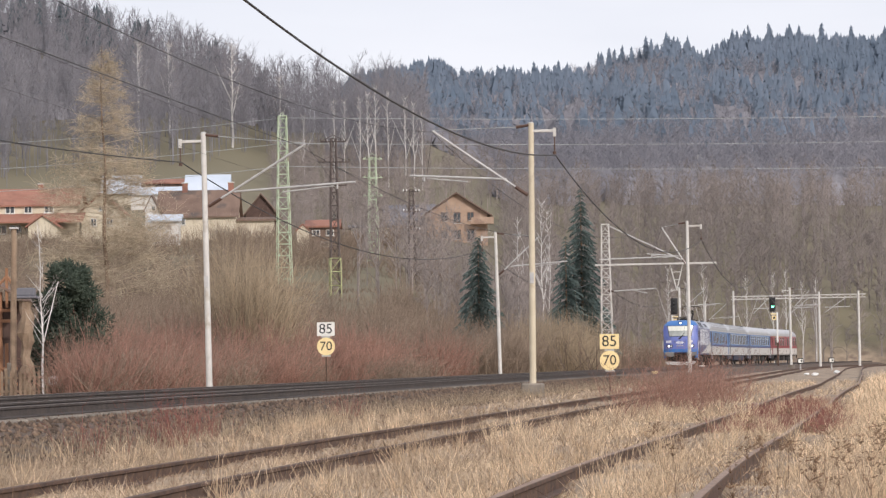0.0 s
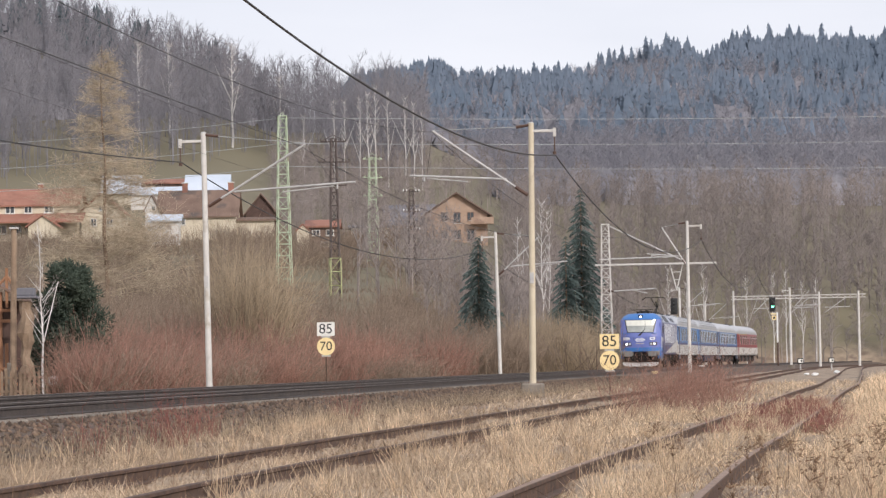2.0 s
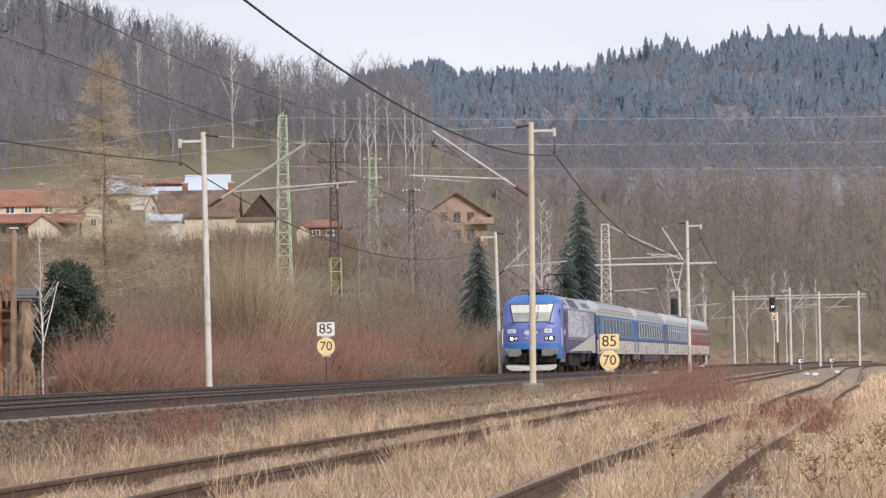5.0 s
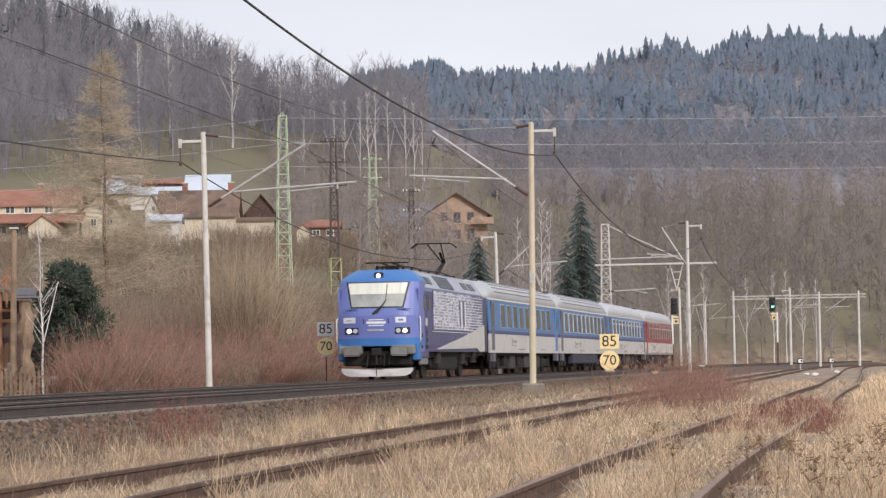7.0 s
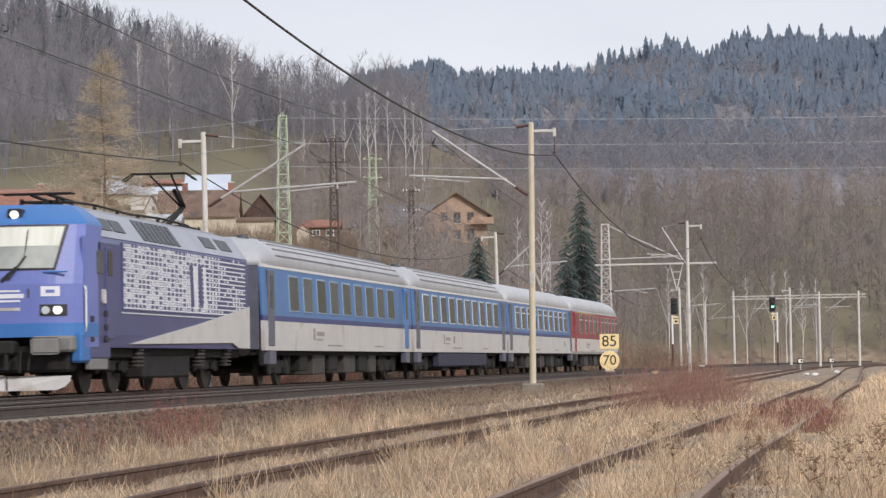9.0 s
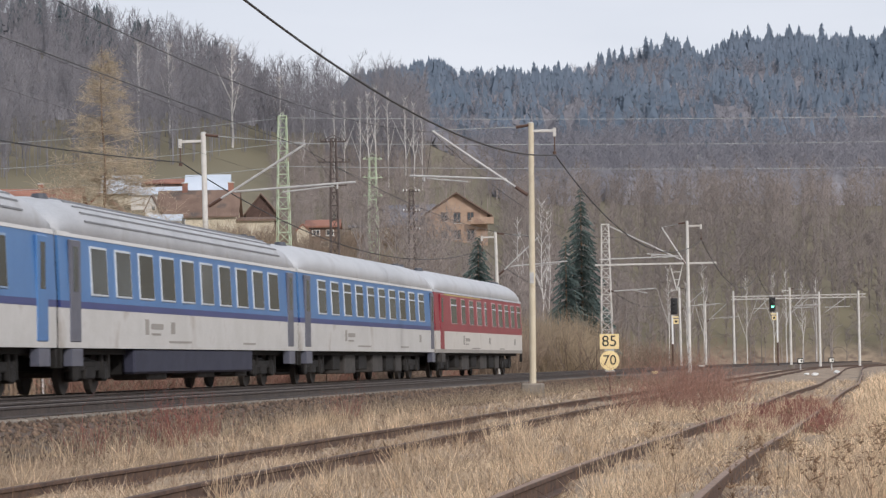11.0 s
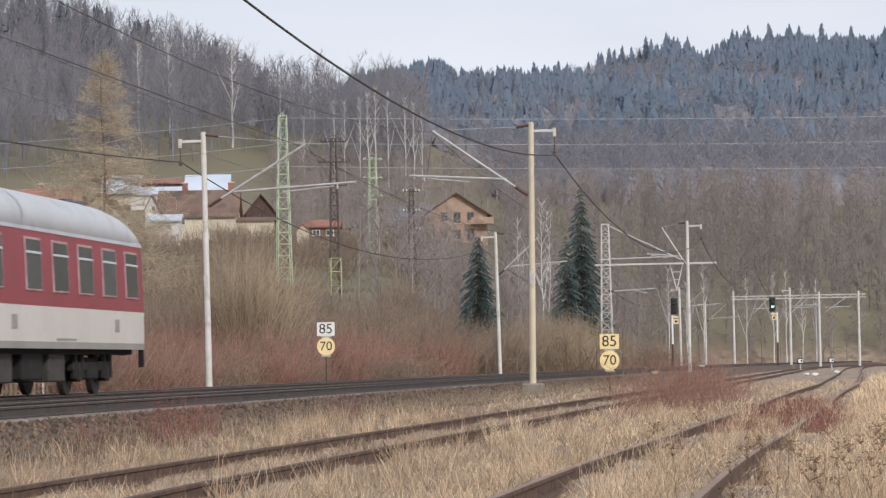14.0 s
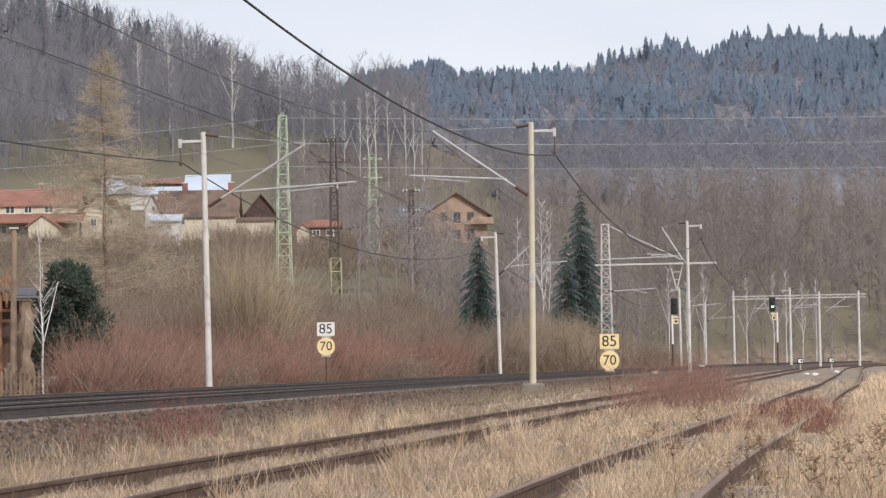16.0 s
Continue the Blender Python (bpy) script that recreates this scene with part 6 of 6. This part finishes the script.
def nose_patch(y0, y1, z0, z1, lift, n=10, m=8, thick=0.05, taper=0.0, round_top=0.0):
    """A piece of the locomotive's front that follows its curve; taper widens it upwards."""
    def pt(i, j, d):
        z = z0 + (z1 - z0) * j / m
        k = 1 + taper * (z - z0)
        y = (y0 + (y1 - y0) * i / n) * k
        return (nose_x(y, z) + d, y, z)
    v = [pt(i, j, lift) for j in range(m + 1) for i in range(n + 1)] + [pt(i, j, lift - thick) for j in range(m + 1) for i in range(n + 1)]
    o = (n + 1) * (m + 1)
    f = []
    for j in range(m):
        for i in range(n):
            a = j * (n + 1) + i
            f += [(a, a + 1, a + n + 2, a + n + 1), (o + a, o + a + n + 1, o + a + n + 2, o + a + 1)]
    for i in range(n):
        b = m * (n + 1) + i
        f += [(i, o + i, o + i + 1, i + 1), (b, b + 1, o + b + 1, o + b)]
    for j in range(m):
        a, b = j * (n + 1), (j + 1) * (n + 1)
        f += [(a, b, o + b, o + a), (a + n, o + a + n, o + b + n, b + n)]
    return Geo().add(v, f)


def locomotive():
    t = thing("electric_locomotive", "violet-blue electric locomotive with patterned sides and lit headlights", "locomotive")
    # body shell: side, shoulder, roof
    sec = [(1.47, 1.02), (1.5, 1.3), (1.5, 3.28), (1.44, 3.42), (1.02, 4.0), (0.5, 4.07)]
    full = sec + [(-y, z) for y, z in sec[::-1]]
    part("body_shell", Geo().loft([[(x, y * k, z) for y, z in full] for x, k in ((-8.6, 0.93), (-8.1, 1.0), (7.2, 1.0), (7.4, 1.0))]), M["loco_side"], t)
    part("front_panel", nose_patch(-1.5, 1.5, 1.45, 3.62, 0.0, 18, 12, 1.3), M["loco_blue"], t)
    brow = Geo()
    rings = []
    for j in range(9):
        z = 3.625 + 0.45 * j / 8
        half = 1.47 - 0.5 * (j / 8) ** 1.6
        rings.append([(nose_x(1.5 * u, z) - 0.02, half * u, z) for u in np.linspace(-1, 1, 17)] + [(6.5, half, z), (6.5, -half, z)])
    part("brow", brow.loft(rings), M["loco_sky"], t, "sky-blue brow over the windscreen")
    part("bumper_band", nose_patch(-1.53, 1.53, 1.24, 1.53, 0.03, 18, 3, 1.2), M["loco_sky"], t, "sky-blue lower band")
    for s in (1, -1):
        part("corner_panel", Geo().loft([[(x, 1.512 * s, 1.02), (x, 1.512 * s, 3.36), (x, 1.46 * s, 3.36), (x, 1.46 * s, 1.02)] for x in (7.05, 8.2)]), M["loco_blue"], t)
    ws = part("windscreen", nose_patch(-0.94, 0.94, 2.69, 3.58, 0.014, 12, 6, 0.03, 0.22), M["windscreen"], t, "large pale reflecting windscreen")
    # Added pale band: the sky's reflection painted over the upper glass.
    part("sky_reflection", nose_patch(-1.02, 1.02, 3.16, 3.56, 0.018, 12, 4, 0.03, 0.22), M["glass_glare"], ws, "pale band painted as sky reflection on the upper glass")
    part("windscreen_seal", nose_patch(-0.985, 0.985, 2.64, 3.61, 0.006, 12, 6, 0.03, 0.22), M["black"], t)
    part("wiper", Geo().rod((nose_x(0.2, 2.5) + 0.06, 0.02, 2.45), (nose_x(0.3, 3.0) + 0.06, 0.36, 2.95), 0.03, 0.025, 5).rod((nose_x(0.3, 3.0) + 0.06, 0.30, 2.72), (nose_x(0.3, 3.5) + 0.05, 0.38, 3.5), 0.014, 0.012, 5), M["black"], ws)
    part("wiper_motor", Geo().box((nose_x(0.1, 2.55) + 0.04, 0.03, 2.56), (0.05, 0.46, 0.08), 0.01, Euler((0.7, 0, 0)).to_matrix()), M["black"], t)
    hl = part("top_headlight", Geo().box((8.02, 0, 3.84), (0.3, 0.32, 0.26), 0.03), M["black"], t)
    part("lamp", Geo().rod((8.17, 0, 3.84), (8.20, 0, 3.84), 0.085, 0.085, 16), M["headlight"], hl)
    for s in (1, -1):
        c = part("headlight_cluster", nose_patch(0.68 * s, 1.22 * s, 1.68, 1.92, 0.02, 4, 3, 0.05), M["black"], t)
        x = nose_x(1.0, 1.8)
        part("lamp", Geo().rod((x - 0.02, 1.04 * s, 1.8), (x + 0.055, 1.04 * s, 1.8), 0.085, 0.085, 16), M["headlight"], c)
        part("lamp", Geo().rod((x + 0.02, 0.80 * s, 1.8), (x + 0.105, 0.80 * s, 1.8), 0.085, 0.085, 14), M["pane_frame"], c)
        part("handrail", Geo().line([(8.22, 1.53 * s, 1.35), (8.3, 1.57 * s, 1.45), (8.3, 1.57 * s, 2.2), (8.22, 1.53 * s, 2.3)], 0.022), M["porcelain"], t)
        part("buffer_box", Geo().box((8.66, 0.98 * s, 1.09), (0.45, 0.86, 0.34), 0.05), M["buffer_grey"], t, "grey buffer box")
        part("corner_skirt", Geo().box((8.08, 1.38 * s, 1.02), (0.74, 0.26, 0.66), 0.05), M["loco_sky"], t)
        part("cab_skirt", Geo().box((6.85, 1.44 * s, 0.95), (1.7, 0.12, 0.36), 0.03), M["loco_side"], t)
        part("step_panel", Geo().box((6.95, 1.43 * s, 0.66), (1.5, 0.12, 0.24), 0.02), M["buffer_grey"], t, "grey step panel below the cab")
        part("buffer", Geo().rod((8.8, 0.88 * s, 1.05), (9.0, 0.88 * s, 1.05), 0.16, 0.16, 14).box((9.02, 0.88 * s, 1.05), (0.06, 0.62, 0.36), 0.05), M["buffer_grey"], t)
        part("front_ledge", Geo().box((8.62, 1.0 * s, 2.6), (0.06, 0.52, 0.035), 0.008), M["loco_sky"], t)
        part("logo_shape", nose_patch(0.70, 1.08, 2.09, 2.30, 0.012, 4, 3, 0.02) if s > 0 else nose_patch(-1.28, -0.80, 2.09, 2.30, 0.012, 4, 3, 0.02), M["livery_white"], t, "white logo as a plain shape")
        part("logo_gap", nose_patch(0.80, 0.98, 2.16, 2.23, 0.016, 3, 2, 0.02) if s > 0 else nose_patch(-1.16, -0.95, 2.17, 2.20, 0.016, 3, 2, 0.02), M["loco_blue"], t)
        part("front_vent", Geo().box((nose_x(0.45, 2.2) + 0.005, 0.46 * s - 0.02, 2.16), (0.02, 0.04, 0.2), 0.005), M["grille"], t)
        # side: patterned panel, silver wedge, vents
        y = 1.512 * s
        p = part("pattern_panel", Geo().box((-1.35, 1.503 * s, 2.60), (12.6, 0.03, 1.5), 0.004), M["loco_side"], t)
        rng = random.Random(5)
        dash, bars = Geo(), Geo()
        for row in range(13):
            z = 1.95 + row * 0.112
            x = 4.75
            while x > -7.4:
                u = (4.75 - x) / 12.2
                gap = 0.50 < u < 0.63 and 2 < row < 11
                keep = rng.random() < (0.5 if u < 0.45 else 0.7 if u < 0.75 else 0.30 + 0.3 * math.sin(u * 20 + row * 0.6))
                if keep and not gap:
                    dash.box((x, y + 0.004 * s, z + 0.01), (rng.uniform(0.10, 0.24), 0.014, rng.uniform(0.045, 0.07)))
                x -= 0.36
            bars.box((-1.35, y + 0.001 * s, z - 0.045), (12.4, 0.014, 0.034))
        for k in range(21):
            bars.box((4.57 - k * 0.36, y + 0.0008 * s, 2.62), (0.085, 0.016, 1.42))
        tagged(part("livery_pattern", dash, M["livery_white"], p, "rows of white dashes"), kind="stuff")
        part("livery_ruling", bars, M["livery_white"], p)
        for k, (x, w) in enumerate(((-1.35, 0.3), (-1.75, 0.3), (-2.2, 0.34), (-2.65, 0.26))):
            part("livery_figure", Geo().box((x, y + 0.006 * s, 2.55 - 0.04 * (k % 2)), (w, 0.02, 1.05), 0.004, Euler((0, 0.12, 0)).to_matrix()), M["livery_white" if k % 2 else "loco_side"], p)
        part("lower_line", Geo().box((-1.3, y, 1.79), (12.6, 0.02, 0.03)), M["pane_frame"], t)
        y = 1.53 * s
        wedge = [(4.4, 1.1), (-2.0, 1.62), (-8.05, 2.16), (-8.05, 1.04), (-6.6, 1.04), (-5.8, 1.18)]
        part("silver_wedge", Geo().add([(x, y, z) for x, z in wedge] + [(x, y - 0.03 * s, z) for x, z in wedge], [(0, 1, 2, 3, 4, 5), (11, 10, 9, 8, 7, 6)] + [(i, (i + 1) % 6, 6 + (i + 1) % 6, 6 + i) for i in range(6)]), M["coach_white"], t, "silver-white diagonal livery wedge")
        y = 1.512 * s
        part("cab_door", Geo().box((6.05, 1.505 * s, 2.2), (0.72, 0.03, 2.0), 0.01), M["loco_side"], t)
        part("cab_window", Geo().box((6.9, 1.508 * s, 2.85), (0.55, 0.03, 0.5), 0.02), M["pane"], t)
        part("cab_window", Geo().box((6.05, 1.52 * s, 2.85), (0.4, 0.03, 0.55), 0.02), M["pane"], t)
        part("side_badge", Geo().box((6.6, 1.52 * s, 2.12), (0.26, 0.02, 0.3), 0.03), M["coach_white"], t)
        for x, z in ((7.6, 1.62), (7.6, 1.4), (7.6, 1.2), (6.4, 1.75), (6.4, 1.45), (6.4, 1.2)):
            part("step_recess", Geo().box((x, 1.518 * s, z), (0.26, 0.02, 0.13), 0.005), M["black"], t)
        tilt = Euler((radians(-54.2) * s, 0, 0)).to_matrix()
        for x, w in ((5.6, 1.0), (4.4, 1.0)):
            part("roof_window", Geo().box((x, 1.245 * s, 3.72), (w, 0.34, 0.05), 0.01, tilt), M["grille"], t)
        for k in range(8):
            part("roof_grille", Geo().box((2.4 - k * 0.42, 1.245 * s, 3.72), (0.27, 0.6, 0.06), 0.008, tilt), M["grille"], t)
        part("roof_window", Geo().box((-4.1, 1.245 * s, 3.72), (1.3, 0.36, 0.05), 0.01, tilt), M["grille"], t)
        part("roof_window", Geo().box((-6.0, 1.245 * s, 3.72), (1.4, 0.36, 0.05), 0.01, tilt), M["grille"], t)
        part("roof_shoulder", Geo().loft([[(x, 1.462 * s, 3.42), (x, 1.035 * s, 4.015), (x, 0.99 * s, 3.99), (x, 1.42 * s, 3.40)] for x in (-8.1, 7.0)]), M["loco_roof"], t)
    part("badge_ring", nose_patch(-0.30, 0.26, 2.19, 2.23, 0.012, 6, 2, 0.02), M["livery_white"], t)
    part("badge_ring", nose_patch(-0.30, 0.26, 1.98, 2.02, 0.012, 6, 2, 0.02), M["livery_white"], t)
    part("badge_shape", nose_patch(-0.38, 0.34, 2.06, 2.15, 0.012, 6, 3, 0.02), M["livery_white"], t, "white oval emblem as a plain shape")
    part("number_bar", nose_patch(-0.34, 0.26, 1.80, 1.86, 0.012, 6, 2, 0.02), M["coach_white"], t, "white running number too small to read")
    part("coupler", Geo().box((8.75, 0, 1.02), (0.5, 0.36, 0.3), 0.05).rod((8.9, 0, 0.95), (9.05, 0.05, 0.55), 0.05, 0.05, 8).rod((8.85, 0.3, 0.95), (8.95, 0.3, 0.5), 0.03, 0.03, 6).rod((8.85, -0.3, 0.95), (8.95, -0.34, 0.5), 0.03, 0.03, 6).rod((8.85, 0.5, 0.9), (8.95, 0.48, 0.55), 0.025, 0.025, 6), M["chassis"], t)
    part("front_frame", Geo().box((8.2, 0, 0.78), (0.7, 2.5, 0.55), 0.06), M["chassis"], t)
    plow = Geo().loft([[(8.75 + 0.1 * (1 - abs(y) / 1.3), y, z) for y, z in ((-1.34, 0.43), (0, 0.43), (1.34, 0.43), (1.33, 0.32), (1.22, 0.2), (1.02, 0.13), (0, 0.12), (-1.02, 0.13), (-1.22, 0.2), (-1.33, 0.32))], [(8.7, y, z) for y, z in ((-1.34, 0.43), (0, 0.43), (1.34, 0.43), (1.33, 0.32), (1.22, 0.2), (1.02, 0.13), (0, 0.12), (-1.02, 0.13), (-1.22, 0.2), (-1.33, 0.32))]])
    part("plough", plow, M["coach_white"], t, "white rail guard plough")
    part("plough_seam", Geo().box((8.86, 0, 0.28), (0.02, 0.025, 0.28)), M["box_grey"], t)
    part("underframe", Geo().box((0, 0, 0.95), (15.8, 2.5, 0.3), 0.03).box((0, 0, 0.62), (4.2, 2.5, 0.6), 0.05), M["chassis"], t)
    for s in (1, -1):
        for x in (5.9, 2.8, -2.8, -5.9):
            coil = Geo().rod((x, 1.28 * s, 0.58), (x, 1.28 * s, 1.2), 0.09, 0.09, 8)
            for k in range(7):
                coil.rod((x, 1.28 * s, 0.60 + k * 0.09), (x, 1.28 * s, 0.645 + k * 0.09), 0.17, 0.17, 12)
            part("coil_spring", coil, M["box_grey"], t)
    bogie(t, 4.4, 0.62, 2.5, 0)
    bogie(t, -4.4, 0.62, 2.5, 0)
    # roof gear and two pantographs, the rear one raised
    part("roof_deck", Geo().box((-0.5, 0, 4.09), (13.5, 1.5, 0.06), 0.01), M["loco_roof"], t)
    part("roof_cable", Geo().line([(5.5, 0.35, 4.26), (3.0, 0.4, 4.3), (0, 0.35, 4.26), (-3, 0.4, 4.3), (-6.0, 0.35, 4.26)], 0.03), M["chassis"], t)
    for x in (6.2, 5.0, 3.0, 1.2, -0.6, -2.4, -5.4, -7.0):
        part("roof_insulator", Geo().rod((x, 0.4, 4.1), (x, 0.4, 4.28), 0.06, 0.04, 8), M["chassis"], t)
        part("roof_insulator", Geo().rod((x, -0.4, 4.1), (x, -0.4, 4.28), 0.06, 0.04, 8), M["chassis"], t)
    fp = part("folded_pantograph", Geo().line([(6.4, 0.3, 4.2), (4.2, 0.25, 4.3), (6.2, 0.2, 4.38)], 0.04).line([(6.4, -0.3, 4.2), (4.2, -0.25, 4.3), (6.2, -0.2, 4.38)], 0.04).rod((5.2, 0, 4.1), (5.2, 0, 4.3), 0.3, 0.2, 8), M["chassis"], t)
    part("collector_head", Geo().rod((6.2, -0.8, 4.38), (6.2, 0.8, 4.38), 0.022, 0.022, 6).rod((6.5, -0.8, 4.38), (6.5, 0.8, 4.38), 0.022, 0.022, 6), M["chassis"], fp)
    rp = part("raised_pantograph", Geo().line([(-4.9, 0.0, 4.2), (-6.9, 0.0, 4.82)], 0.075).line([(-6.9, 0.06, 4.82), (-4.4, 0.28, 5.5)], 0.028).line([(-6.9, -0.06, 4.82), (-4.4, -0.28, 5.5)], 0.028).line([(-6.9, 0.0, 4.82), (-5.9, 0, 5.2)], 0.06).line([(-4.6, -0.15, 4.2), (-6.7, -0.1, 4.72)], 0.025), M["chassis"], t)
    part("collector_head", Geo().line([(-4.4, -0.95, 5.36), (-4.4, -0.7, 5.54), (-4.4, 0.7, 5.54), (-4.4, 0.95, 5.36)], 0.022).line([(-4.1, -0.95, 5.36), (-4.1, -0.7, 5.54), (-4.1, 0.7, 5.54), (-4.1, 0.95, 5.36)], 0.022), M["chassis"], rp)
    part("pantograph_base", Geo().box((-5.2, 0, 4.17), (1.8, 1.1, 0.1), 0.02), M["chassis"], rp)
    return t


def spaced(x0, x1, n, w):
    return [(x0 + (x1 - x0) * i / (n - 1), w) for i in range(n)]


LOCO = locomotive()
# the middle of the body is drawn out; the ends keep their shape
for piece in LOCO.children_recursive:
    for vert in piece.data.vertices:
        vert.co.x += 0.45 * max(-1.0, min(1.0, vert.co.x / 3.0))
C1 = coach("blue", True, spaced(8.6, -8.6, 9, 1.4), ((11.9, 0.85, "door_grey"), (-11.9, 0.85, "blue")), True, False, False, "blue and white coach with a ribbed roof", frame_mat="frame_blue")
C2 = coach("blue", True, spaced(9.85, -9.5, 10, 1.4), ((11.9, 0.85, "door_grey"), (-11.9, 0.85, "door_grey")), True, False, False, "blue and white coach with a dark equipment skirt", skirt=True, narrow=(3.0,))
C3 = coach("blue", True, spaced(9.5, -10.05, 10, 1.28), ((11.9, 0.85, "door_grey"), (-12.55, 0.7, "door_grey")), False, True, False, "blue and white coach with split windows", narrow=(-9.6,))
C4 = coach("red", False, [(8.25, 1.5), (5.65, 1.1), (3.35, 1.2), (1.05, 1.35), (-0.9, 0.7), (-3.5, 1.2), (-5.6, 1.25), (-7.7, 1.25), (-9.8, 1.25), (-11.9, 1.2)], ((11.4, 0.9, "red"),), False, True, True, "red and white coach with a silver roof at the train's end", frame_mat="frame_rose", narrow=(-2.0, -10.4))

for side in (1, -1):
    part("class_stripe", Geo().loft(strip(1.372 * side, 3.245, 1.370 * side, 3.30, 0.02, 0.2, 10.6)), M["class_yellow"], C4, "faded yellow class stripe below the roof")


# ---- what moves ----
def motions():
    times = [0, 2, 3.5, 7, 8, 9, 11.5, 12.5, 13.0, 13.5, 14.0]
    tail = [281.44, 239.71, 207.66, 128.08, 104.25, 80.62, 22.21, -1.75, -13.6, -25.9, -38.4]
    fitc = np.polyfit(times, tail, 3)
    v_end = np.polyval(np.polyder(fitc), 14.0)

    def tail_at(t):
        return float(np.polyval(fitc, min(t, 14.0)) + v_end * max(0.0, t - 14.0))

    for ob, back in ((C4, 13.2), (C3, 39.6), (C2, 66.0), (C1, 92.4), (LOCO, 116.35)):
        rows = []
        for k in range(33):
            s = tail_at(k * 0.5) - back
            p, q = on_line(s - 8), on_line(s + 8)
            d = p - q
            rows.append((k * 0.5, pose(*((p + q) / 2), 0, 0, math.degrees(math.atan2(d.y, d.x)))))
        walk(ob, rows)


motions()
